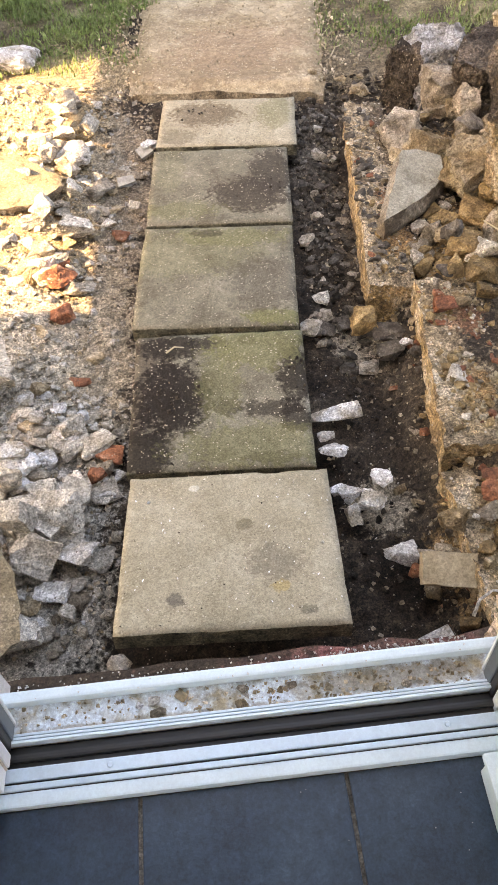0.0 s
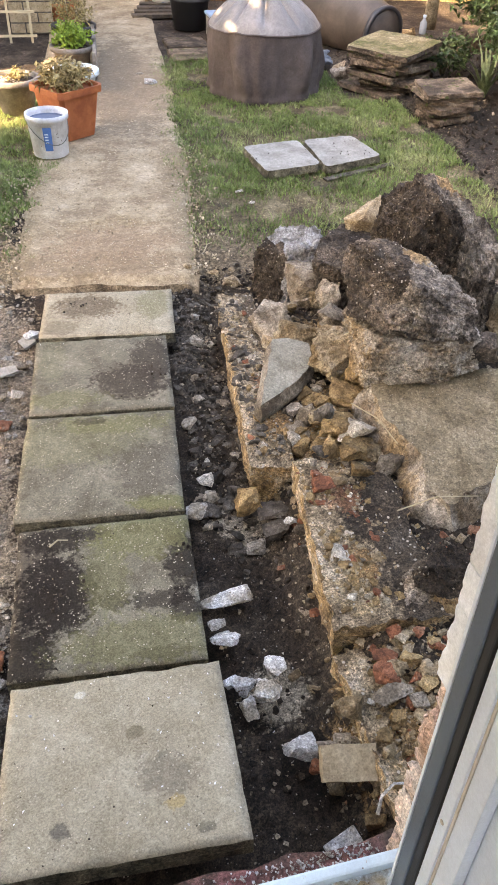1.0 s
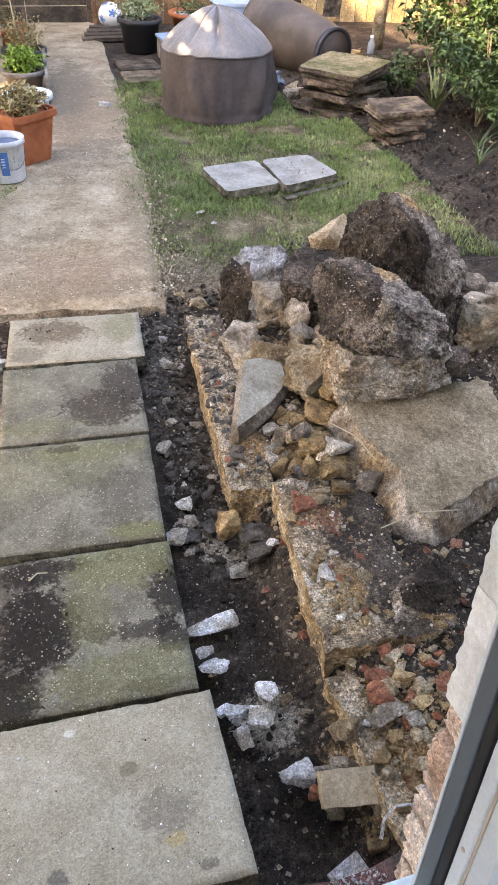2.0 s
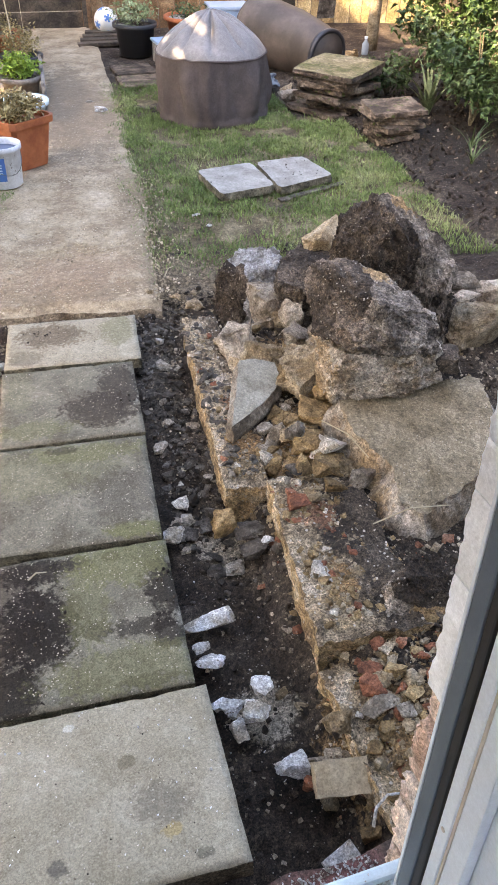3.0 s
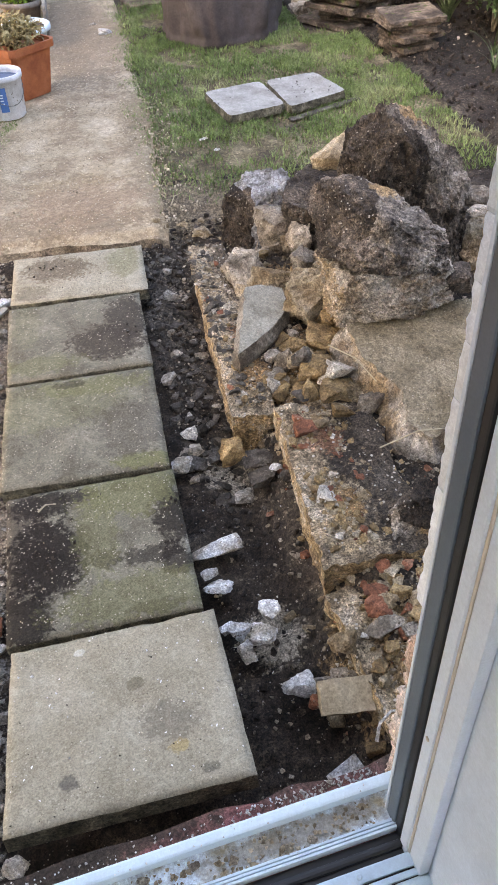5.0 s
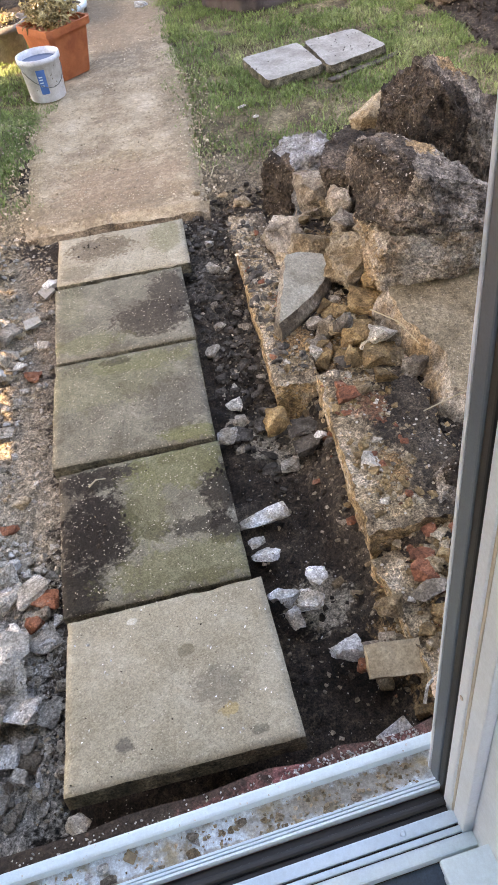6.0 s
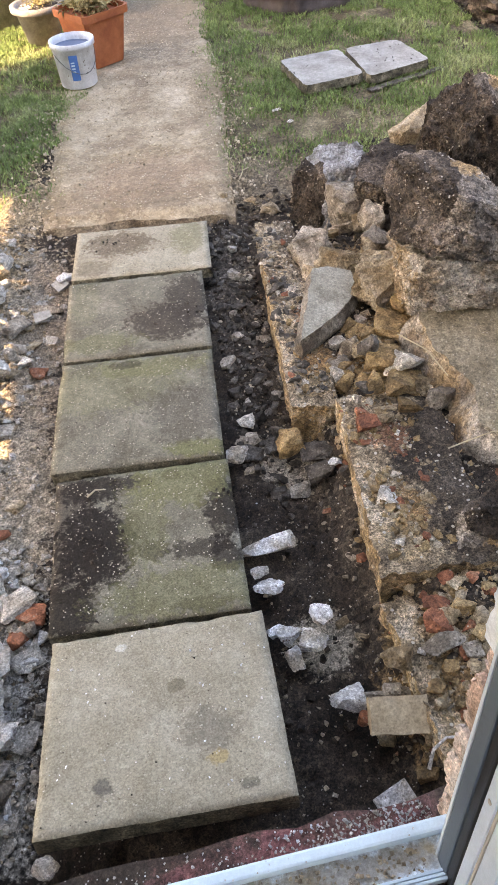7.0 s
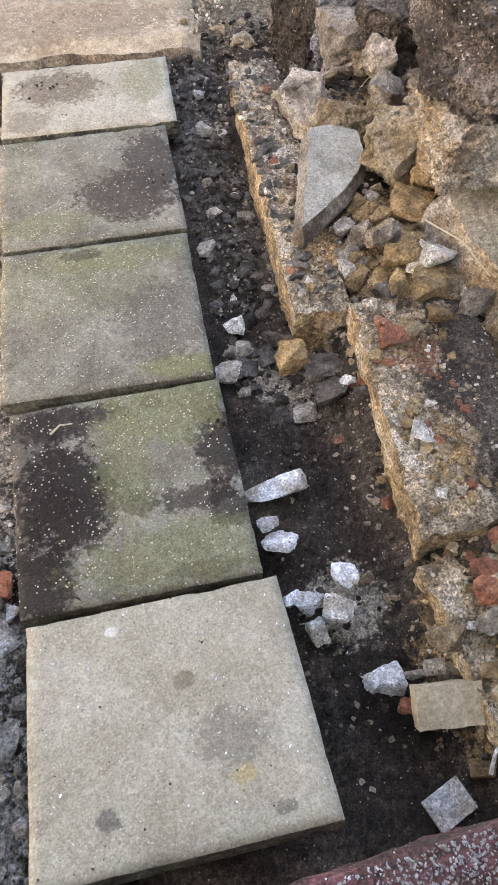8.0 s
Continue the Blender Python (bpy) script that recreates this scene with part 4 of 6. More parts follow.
stone("pale", -0.193, 1.092, -0.057, 0.037, 0.030, 0.039, 0)
stone("pale", -0.177, 0.746, -0.060, 0.051, 0.041, 0.016, 0)
stone("pale", -0.157, 0.196, -0.052, 0.060, 0.048, 0.037, 0)
stone("pale", -0.096, 0.153, -0.070, 0.099, 0.062, 0.027, 0)
stone("brick", -0.069, 0.123, -0.076, 0.082, 0.053, 0.022, 0)
stone("pale", -0.129, 0.032, -0.060, 0.050, 0.040, 0.025, 0)
stone("pale", -0.212, 0.007, -0.046, 0.080, 0.064, 0.030, 0)
stone("pale", -0.068, 0.004, -0.075, 0.074, 0.057, 0.020, 0)
stone("pale", -0.162, -0.080, -0.054, 0.122, 0.098, 0.068, 0)
stone("pale", -0.238, -0.113, -0.015, 0.076, 0.061, 0.092, 0)
stone("pale", -0.275, 0.013, -0.032, 0.060, 0.048, 0.064, 0)
stone("pale", -0.156, -0.130, -0.060, 0.102, 0.081, 0.037, 0)
stone("plaster", -0.102, -0.177, -0.051, 0.072, 0.061, 0.037, 0)
stone("pale", -0.196, -0.188, -0.050, 0.099, 0.079, 0.063, 0)
stone("pale", -0.228, -0.361, -0.064, 0.122, 0.098, 0.074, 0)
stone("pale", -0.114, -0.308, -0.058, 0.039, 0.031, 0.016, 0)
stone("pale", -0.164, -0.344, -0.071, 0.054, 0.043, 0.021, 0)
stone("pale", -0.026, -0.319, -0.065, 0.024, 0.019, 0.029, 0)
stone("brick", -0.083, 0.046, -0.068, 0.041, 0.033, 0.040, 0)
stone("pale", -0.096, -0.171, -0.065, 0.026, 0.020, 0.031, 0)
stone("pale", -0.256, 0.229, -0.049, 0.046, 0.037, 0.026, 0)
stone("plaster", -0.268, 0.147, -0.023, 0.026, 0.022, 0.013, 0)
stone("plaster", 0.007, -0.434, -0.046, 0.045, 0.039, 0.020, 0)
stone("pale", -0.330, 0.316, -0.009, 0.044, 0.035, 0.053, 0)


def footing(x0, y0, x1, y1, w, top, low, seed, label):
    """A length of broken strip footing: rough block between two ends of its channel-side edge."""
    a, b = Vector((x0, y0, 0)), Vector((x1, y1, 0))
    L = (b - a).length
    ang = math.degrees(math.atan2(b.y - a.y, b.x - a.x)) - 90
    bm = bmesh.new()
    bmesh.ops.create_cube(bm, size=1.0)
    bmesh.ops.subdivide_edges(bm, edges=bm.edges[:], cuts=44, use_grid_fill=True)
    for v in bm.verts:
        x, y, z = (v.co.x + 0.5) * w, (v.co.y + 0.5) * L, low + (v.co.z + 0.5) * (top - low)
        o = Vector((x, y, z)) * 9 + Vector((seed * 7.0, 0, 0))
        k = noise.fractal(o, 0.6, 2.2, 6)
        k2 = noise.fractal(o * 3 + Vector((3, 9, 1)), 0.6, 2.1, 3)
        if v.co.z > 0.49:
            z += 0.008 * k + 0.005 * k2
        if v.co.x < -0.49:
            x += 0.010 * k + 0.006 * k2 + 0.012 * (0.5 - v.co.z)
        if v.co.x > 0.49:
            x += 0.03 * k
        if abs(v.co.y) > 0.49:
            y += 0.012 * k + 0.006 * k2
        v.co = (x, y, z)
    bm.normal_update()
    for f in bm.faces:
        f.material_index = 1 if f.normal.z > 0.6 else 0
    ob = part("footing", bm, M_FOOT)
    ob.data.materials.append(M_FOOTTOP)
    ob.matrix_world = pose(x0, y0, 0, 0, 0, ang)
    return tagged(ob, label, "footing", "broken footings")


FOOTINGS = [
    footing(0.632, 0.56, 0.672, 1.52, 0.13, 0.070, -0.12, 1, "long sandy broken strip of old concrete footing"),
    footing(0.722, -0.02, 0.748, 0.535, 0.26, 0.105, -0.12, 2, "ochre broken strip of footing with brick crumbs"),
    footing(0.752, -0.42, 0.716, -0.045, 0.26, 0.045, -0.12, 3, "crumbling ochre bank end with red brick bits"),
]


def bedded(owner, name, material, x, y, z, sx, sy, sz, rz, seed, label=""):
    """A stone set in the top of a footing."""
    p, faces = rock_verts(seed, 4, 0.08, 13, 0.8)
    me = bpy.data.meshes.new(name)
    me.from_pydata([tuple(q) for q in p * np.array([sx, sy, sz]) / 2], [], faces)
    me.materials.append(material)
    ob = new(name, me)
    ob.parent = owner
    ob.matrix_local = pose(x, y, z, 6, -5, rz)
    if label:
        tagged(ob, label)


rnd = random.Random(31)
bedded(FOOTINGS[1], "brick_piece", M_BRICK, 0.055, 0.475, 0.112, 0.045, 0.05, 0.035, 20, 801, "bright red broken brick")
bedded(FOOTINGS[1], "stone_piece", M_PALE, 0.06, 0.205, 0.108, 0.055, 0.05, 0.03, -15, 802, "flat pale stone")
bedded(FOOTINGS[1], "stone_piece", M_SAND, 0.09, 0.46, 0.110, 0.04, 0.035, 0.03, 40, 803)
for owner, top, width, length, count in ((FOOTINGS[0], 0.072, 0.10, 0.95, 34), (FOOTINGS[1], 0.106, 0.17, 0.54, 30), (FOOTINGS[2], 0.046, 0.22, 0.36, 26)):
    for k in range(count):
        w = rnd.uniform(0.012, 0.032)
        kind, material = rnd.choice((("stone_piece", M_SAND), ("stone_piece", M_PALE), ("stone_piece", M_CONC), ("stone_piece", M_CLAY), ("brick_piece", M_BRICK)))
        bedded(owner, kind, material, rnd.uniform(0.012, width), rnd.uniform(0.02, length), top, w, w * rnd.uniform(0.6, 1), w * 0.6, rnd.uniform(0, 180), 810 + k % 9)
# cut buff brick slip
bm = bmesh.new()
bmesh.ops.create_cube(bm, size=1.0)
bmesh.ops.subdivide_edges(bm, edges=bm.edges[:], cuts=14, use_grid_fill=True)
for v in bm.verts:
    x, y, z = v.co.x * 0.112, v.co.y * 0.068, v.co.z * 0.034
    k = 0.0018 * noise.fractal(Vector((x * 30, y * 30, z * 30)), 0.8, 2, 4)
    v.co = (x + (k if abs(v.co.x) > 0.49 else 0), y + (k if abs(v.co.y) > 0.49 else 0), z + (0.4 * k if abs(v.co.z) > 0.49 else 0))
ob = part("brick_slip", bm, M_BUFF)
ob.matrix_world = pose(0.688, -0.285, 0.022, 24, 3, -5)
tagged(ob, "flat cut buff brick slip lying on the rubble", "brick")


def plate(name, corners, z, t, flare, m, top, side, seed, label, group="rubble by the slabs", rag=0.010, category="stone"):
    """A flat broken piece: a rough outline through a few corners, its sides sloping out by flare."""
    cs = [Vector((*c, 0)) for c in corners]
    rag = min(rag, 0.03 * max((a - b).length for a in cs for b in cs))
    ring = []
    for a, b in zip(cs, cs[1:] + cs[:1]):
        k = max(3, int((b - a).length / 0.012))
        for i in range(k):
            p = a.lerp(b, i / k)
            nrm = Vector(((b - a).y, -(b - a).x, 0)).normalized()
            ring.append((p, nrm))
    bm = bmesh.new()
    mid = sum(cs, Vector()) / len(cs)
    levels = []
    for h, f in ((0.0, 0.0), (-0.12, 0.12), (-0.4, 0.5), (-0.7, 0.9), (-1.0, 0.8)):
        row = []
        for p, nrm in ring:
            k = noise.fractal(Vector((p.x * 28, p.y * 28, h * 3 + seed)), 0.6, 2.1, 6)
            row.append(bm.verts.new(p + nrm * (flare * f + rag * k) + Vector((0, 0, h * t + 0.003 * k * (h < 0)))))
        levels.append(row)
    n = len(ring)
    for a, b in zip(levels, levels[1:]):
        for i in range(n):
            bm.faces.new((a[i], b[i], b[(i + 1) % n], a[(i + 1) % n]))
    inner = levels[0]
    for s in (0.86, 0.7, 0.52, 0.34, 0.17):
        row = []
        for i in range(n):
            p = mid + (levels[0][i].co - mid) * s
            p.z = 0.0025 * noise.fractal(Vector((p.x * 16, p.y * 16, seed)), 0.7, 2.1, 5)
            row.append(bm.verts.new(p))
        for i in range(n):
            bm.faces.new((inner[i], inner[(i + 1) % n], row[(i + 1) % n], row[i]))
        inner = row
    bm.faces.new(inner)
    bm.faces.new(list(reversed(levels[-1])))
    bmesh.ops.recalc_face_normals(bm, faces=bm.faces[:])
    for f in bm.faces:
        f.material_index = 0 if f.normal.z > 0.85 else 1
    ob = part(name, bm, top)
    ob.data.materials.append(side)
    ob.matrix_world = m
    return tagged(ob, label, category, group)


plate("concrete_plate", ((-0.192, 0.197), (-0.198, 0.099), (-0.166, -0.005), (-0.125, -0.085), (-0.148, -0.188), (-0.105, -0.252), (0.131, -0.143), (0.245, 0.053), (0.27, 0.21), (0.014, 0.22)), 0, 0.12, 0.05, pose(1.20, 0.52, 0.184, 9.1, 0, 0), M_PLATE, M_CRAGPALE, 3, "broken tan concrete plate leaning on the rubble heap")
plate("slab_piece", ((0.040, 0.16), (-0.015, 0.155), (-0.06, 0.0), (-0.106, -0.157), (-0.047, -0.112), (0.038, -0.036), (0.098, 0.045), (0.101, 0.137)), 0, 0.06, 0.016, pose(0.80, 0.90, 0.145, 6.2, 5.5, 0), M_GREYTOP, M_CONC, 5, "flat grey broken slab piece leaning on the heap", rag=0.004)
plate("concrete_plate", ((-0.22, 0.14), (-0.06, 0.15), (0.09, 0.05), (0.11, 0.0), (0.03, -0.10), (-0.10, -0.14), (-0.24, -0.10)), 0, 0.07, 0.02, pose(-0.395, 1.17, 0.035, 4, 6, 0), M_PLATE, M_CONC, 7, "flat broken tan concrete plate lying in the sun")
plate("concrete_plate", ((-0.10, 0.10), (0.00, 0.11), (0.06, 0.0), (0.07, -0.10), (0.02, -0.15), (-0.10, -0.14)), 0, 0.06, 0.02, pose(-0.255, -0.30, 0.035, 2, 10, 0), M_PLATE, M_PALE, 9, "ochre-faced broken concrete plate by the doorstep")
plate("concrete_plate", ((-0.03, 0.08), (0.02, 0.07), (0.035, 0.0), (0.04, -0.06), (0.0, -0.08), (-0.03, 0.0)), 0, 0.05, 0.015, pose(-0.205, -0.09, 0.0, -6, 14, 32), M_PALETOP, M_PALE, 12, "long pale grey broken concrete piece")
plate("concrete_plate", ((-0.04, 0.03), (0.02, 0.04), (0.04, 0.0), (0.02, -0.03), (-0.035, -0.03)), 0, 0.035, 0.010, pose(-0.125, -0.02, -0.02, 6, 10, -25), M_PALETOP, M_PALE, 13, "flat pale grey broken concrete piece")
plate("concrete_plate", ((-0.07, 0.09), (0.02, 0.10), (0.05, 0.0), (0.0, -0.10), (-0.07, -0.08)), 0, 0.06, 0.015, pose(-0.37, 0.35, 0.03, 5, 12, 8), M_PALETOP, M_PALE, 14, "pale bluish concrete plate half in the grit")
plate("slate_chip", ((-0.028, 0.02), (0.02, 0.03), (0.03, -0.02), (-0.02, -0.03)), 0, 0.010, 0.002, pose(-0.045, 1.47, -0.045, 12, -15, 20), M_GREYSLAB, M_GREYSLAB, 15, "thin grey-green slate chip beside the slabs")
plate("slate_chip", ((-0.04, 0.02), (0.02, 0.025), (0.04, -0.01), (-0.02, -0.03)), 0, 0.010, 0.002, pose(-0.10, 1.30, -0.052, 8, -10, -10), M_GREYSLAB, M_GREYSLAB, 16, "thin grey-green slate chip beside the slabs")



def surface_z(x, y):
    z = ground_z(x, y)
    if 0.655 < x < 0.76 and 0.6 < y < 1.48:
        z = max(z, 0.068)
    if 0.75 < x < 0.93 and 0.02 < y < 0.5:
        z = max(z, 0.10)
    if 0.77 < x < 0.97 and -0.40 < y < -0.06:
        z = max(z, 0.042)
    return z


def scatter(name, kindmat, count, region, size, seed, label, level=1, power=2.2):
    """Loose bits lying on the ground, joined into one mesh."""
    rng = np.random.default_rng(seed)
    protos = [rock_verts(900 + seed * 20 + k, level, 0.05, 13 + k % 5, 0.75) for k in range(14)]
    verts, faces = [], []
    tries = 0
    while tries < count:
        tries += 1
        x, y = rng.uniform(region[0], region[1]), rng.uniform(region[2], region[3])
        f = region[4](x, y)
        if rng.random() > f:
            continue
        p, fc = protos[rng.integers(14)]
        s = size[0] + (size[1] - size[0]) * rng.random() ** power
        sc = s * rng.uniform(0.6, 1.2, 3) / 2
        sc[2] *= 0.6
        e = Euler(rng.uniform(-0.5, 0.5, 2).tolist() + [rng.uniform(0, 6.28)]).to_matrix()
        q = (p * sc) @ np.array(e).T + np.array([x, y, surface_z(x, y) + sc[2] * 0.55])
        k = len(verts)
        verts += [tuple(v) for v in q]
        faces += [tuple(k + i for i in t) for t in fc]
    joined(name, verts, faces, kindmat, label, "rubble")


def off_slab(x, y):
    return not (-0.03 < x < 0.48 and -0.44 < y < 1.74) and dug(x, y) > 0.5 and y > -0.40


def r_channel(x, y):
    return 0.9 * off_slab(x, y) * (0.15 + step(x, 0.45, 0.5) * (1 - step(x, 0.68, 0.8))) * (0.25 + 0.75 * step(y, 0.45, 0.7))


def r_left(x, y):
    return 0.9 * off_slab(x, y) * (x < 0) * (0.35 + 0.65 * step(-x, 0.06, 0.25)) * (0.5 + 0.8 * max(0, fbm(x, y, 5, 40)))


def r_right(x, y):
    return 0.8 * off_slab(x, y) * step(x, 0.62, 0.75) * (0.4 + 0.8 * max(0, fbm(x, y, 5, 41)))


def r_all(x, y):
    quiet = 0.7 * step(x, 0.46, 0.50) * (1 - step(x, 0.64, 0.72)) * (1 - step(y, 0.30, 0.50))
    return 0.8 * off_slab(x, y) * (1 - quiet)


scatter("gravel", M_CRUMB, 24000, (-0.75, 1.8, -0.4, 1.9, r_all), (0.002, 0.014), 1, "fine pale grit lying on the soil", 1)
scatter("rubble", M_PALE, 5000, (-0.75, 0.0, -0.4, 1.9, r_left), (0.005, 0.034), 2, "loose broken grey concrete rubble", 2, 3.2)
scatter("gravel", M_SAND, 5000, (-0.75, 0.0, -0.4, 1.95, r_left), (0.002, 0.012), 8, "fine tan gravel spread over the soil", 1, 2.6)
def r_dust(x, y):
    return off_slab(x, y) * (0.3 + 0.7 * step(-x, 0.06, 0.14)) * (0.5 + 0.6 * max(0, fbm(x, y, 9, 47)))


scatter("rubble", M_PALE, 3800, (-0.5, -0.03, -0.42, 0.35, r_dust), (0.004, 0.026), 18, "pale grey crushed concrete by the doorstep", 1, 2.4)
scatter("rubble", M_PLASTER, 700, (-0.5, -0.03, -0.42, 0.35, r_dust), (0.004, 0.030), 19, "white render crumbs by the doorstep", 2, 2.4)
scatter("rubble", M_DARKST, 140, (0.44, 0.75, -0.3, 1.8, r_channel), (0.012, 0.05), 3, "dark stones in the dug channel", 2)
scatter("rubble", M_DARKST, 900, (0.44, 0.75, 0.3, 1.8, r_channel), (0.006, 0.034), 4, "grey rubble in the dug channel", 2)
scatter("rubble", M_SAND, 1500, (0.62, 1.8, -0.4, 1.9, r_right), (0.005, 0.038), 5, "sandy mortar rubble on the bank", 2)


def r_soil(x, y):
    return r_all(x, y) * (abs(surface_z(x, y) - ground_z(x, y)) < 0.002)


scatter("soil_clods", M_CLOD, 9000, (0.44, 1.8, -0.4, 1.95, r_soil), (0.004, 0.024), 7, "dark crumbly clods of dug soil", 1, 2.6)
def r_bank(x, y):
    return off_slab(x, y) * step(x, 0.72, 0.76) * (1 - step(x, 0.90, 1.08)) * (0.45 + 0.9 * max(0, fbm(x, y, 8, 43)))


scatter("rubble", M_SAND, 3600, (0.72, 1.08, -0.42, 0.55, r_bank), (0.003, 0.022), 15, "tan mortar crumbs along the broken footing", 1, 2.6)
scatter("rubble", M_CLAY, 1700, (0.72, 1.08, -0.42, 0.55, r_bank), (0.004, 0.026), 16, "orange clay crumbs along the broken footing", 1, 2.4)
scatter("rubble", M_CRUMB, 1500, (0.64, 0.80, 0.50, 1.55, r_all), (0.003, 0.018), 17, "tan gravel on the long footing", 1, 2.6)
scatter("rubble", M_BRICK, 380, (0.62, 1.2, -0.4, 0.5, r_right), (0.005, 0.032), 6, "red brick crumbs on the bank", 2)

# heap stones packed between the boulders and the footings
rnd = random.Random(77)
for k in range(110):
    x, y = rnd.uniform(0.74, 1.28), rnd.uniform(0.42, 1.75)
    if (1.02 < x and 0.15 < y < 0.62) or (x < 0.78 and y < 0.6) or (x < 0.94 and 0.70 < y < 1.10) or (1.0 < x and 0.5 < y < 0.7):
        continue
    w = 0.025 + 0.075 * rnd.random() ** 1.5
    z = ground_z(x, y) + 0.01 + 0.06 * bump2(x, y, 1.0, 0.95, 0.2, 0.4)
    stone(rnd.choice(("conc", "sand", "clay", "clay", "sand", "pale", "conc")), x, y, z - 0.02, w, w * rnd.uniform(0.6, 1), w * rnd.uniform(0.45, 0.9))
for k in range(120):
    x, y = rnd.uniform(0.72, 1.0), rnd.uniform(-0.38, 0.02)
    w = 0.014 + 0.036 * rnd.random() ** 1.5
    stone(rnd.choice(("sand", "brick", "clay", "clay", "sand", "sand")), x, y, surface_z(x, y) - 0.004, w, w * rnd.uniform(0.6, 1), w * rnd.uniform(0.4, 0.8))
for k in range(90):
    x, y = rnd.uniform(-0.62, -0.06), rnd.uniform(-0.38, 1.85)
    w = 0.02 + 0.05 * rnd.random() ** 1.8
    stone(rnd.choice(("pale", "pale", "conc", "sand", "pale", "pale", "brick")) if rnd.random() < 0.8 else "sand", x, y, ground_z(x, y) - 0.006, w, w * rnd.uniform(0.6, 1), w * rnd.uniform(0.25, 0.5))
for k in range(95):
    x, y = rnd.uniform(-0.40, -0.05), rnd.uniform(-0.37, 0.30)
    if x > -0.10 and rnd.random() < 0.6:
        continue
    w = 0.025 + 0.065 * rnd.random() ** 1.6
    stone(rnd.choice(("pale", "plaster", "plaster", "pale", "conc")), x, y, ground_z(x, y) - 0.004, w, w * rnd.uniform(0.5, 1), w * rnd.uniform(0.35, 0.65))
for k in range(60):
    a = rnd.uniform(0, 1)
    x, y = -0.18 - 0.10 * math.sin(3.1 * a) - rnd.uniform(0, 0.16), 0.75 + 0.95 * a
    w = 0.03 + 0.06 * rnd.random() ** 1.4
    stone(rnd.choice(("pale", "sand", "pale", "conc")), x, y, ground_z(x, y) - 0.004, w, w * rnd.uniform(0.6, 1), w * rnd.uniform(0.5, 0.8))
for k in range(45):
    x, y = rnd.uniform(0.48, 0.64), rnd.uniform(0.4, 1.72)
    w = rnd.uniform(0.02, 0.055)
    stone(rnd.choice(("dark", "dark", "conc", "pale", "dark")), x, y, ground_z(x, y) - 0.005, w, w * rnd.uniform(0.6, 1), w * rnd.uniform(0.4, 0.8))
for k in range(60):
    x, y = rnd.uniform(0.84, 1.06), rnd.uniform(0.50, 0.92)
    w = rnd.uniform(0.025, 0.06)
    stone(rnd.choice(("clay", "clay", "sand", "clay", "conc")), x, y, ground_z(x, y) - 0.008, w, w * rnd.uniform(0.6, 1), w * rnd.uniform(0.5, 0.9))
# pale tile shard by the doorstep
ob = part("tile_shard", boxmesh(-0.036, -0.028, 0, 0.036, 0.028, 0.009, 0.002), M_PLASTER)
ob.matrix_world = pose(0.652, -0.425, -0.03, 12, -6, 22)
tagged(ob, "flat white broken tile shard near the doorstep", "tile shard")


def r_slabs(x, y):
    return 0.9 * (0.0 < x < 0.45 and -0.42 < y < 1.7) * (0.25 + max(0.0, fbm(x, y, 6, 50)))


def slab_top(x, y):
    return 0.083 * max(0.0, -y / 0.43) if y < 0 else 0.002


def grit(name, count, region, top, size, seed, label, material):
    """Tiny pale grains strewn on a hard surface."""
    rng = np.random.default_rng(seed)
    protos = [rock_verts(700 + seed * 9 + k, 1, 0, 8, 0.7) for k in range(5)]
    verts, faces = [], []
    for _ in range(count):
        x, y = rng.uniform(region[0], region[1]), rng.uniform(region[2], region[3])
        if rng.random() > region[4](x, y):
            continue
        p, fc = protos[rng.integers(5)]
        r = size * rng.uniform(0.35, 1.0) ** 2
        q = p * r / 2 + np.array([x, y, top(x, y) + r * 0.3])
        k = len(verts)
        verts += [tuple(v) for v in q]
        faces += [tuple(k + i for i in t) for t in fc]
    return joined(name, verts, faces, material, label, "grit")


grit("grit", 110, (0.0, 0.46, -0.42, 1.72, r_slabs), slab_top, 0.0042, 1, "white render grains strewn on the paving", M_PLASTER)
grit("grit", 4200, (-0.15, 0.68, 0.02, 0.100, lambda x, y: 0.08 + 0.92 * bump2(x, y, 0.62, 0.06, 0.16, 0.06)), lambda x, y: 0.131, 0.0065, 2, "white render grains on the doorstep", M_PLASTER).matrix_world = pose(0.0, -0.62, 0.0, 0, 0, 4.0)
grit("grit", 800, (-0.6, 0.75, -0.4, 1.8, lambda x, y: 0.6 * off_slab(x, y)), ground_z, 0.006, 3, "white render grains in the soil", M_PLASTER)
grit("grit", 520, (-0.07, 0.61, -0.044, -0.004, lambda x, y: 0.35 + 0.6 * step(x, 0.1, 0.6)), lambda x, y: 0.2985, 0.007, 4, "grit and mortar crumbs on the cill", M_GRAIN).matrix_world = DOOR
grit("grit", 260, (-0.07, 0.61, -0.048, 0.016, lambda x, y: 0.6), lambda x, y: 0.3185 if y > 0.001 else 0.2985, 0.0035, 9, "white render grains on the cill", M_PLASTER).matrix_world = DOOR
grit("grit", 5200, (-0.1, 0.66, 1.83, 4.0, lambda x, y: 0.35 + 0.6 * max(0.0, fbm(x, y, 4, 55))), lambda x, y: 0.012, 0.0085, 5, "pale grit strewn on the old path", M_GRAIN)
grit("grit", 2300, (0.54, 0.88, 1.80, 3.3, lambda x, y: bump2(x, 0, 0.66 + 0.03 * y - 0.05, 0, 0.09, 1)), lambda x, y: max(0.004, ground_z(x, y)), 0.013, 18, "tan gravel spilt along the path's edge", M_GRAIN)
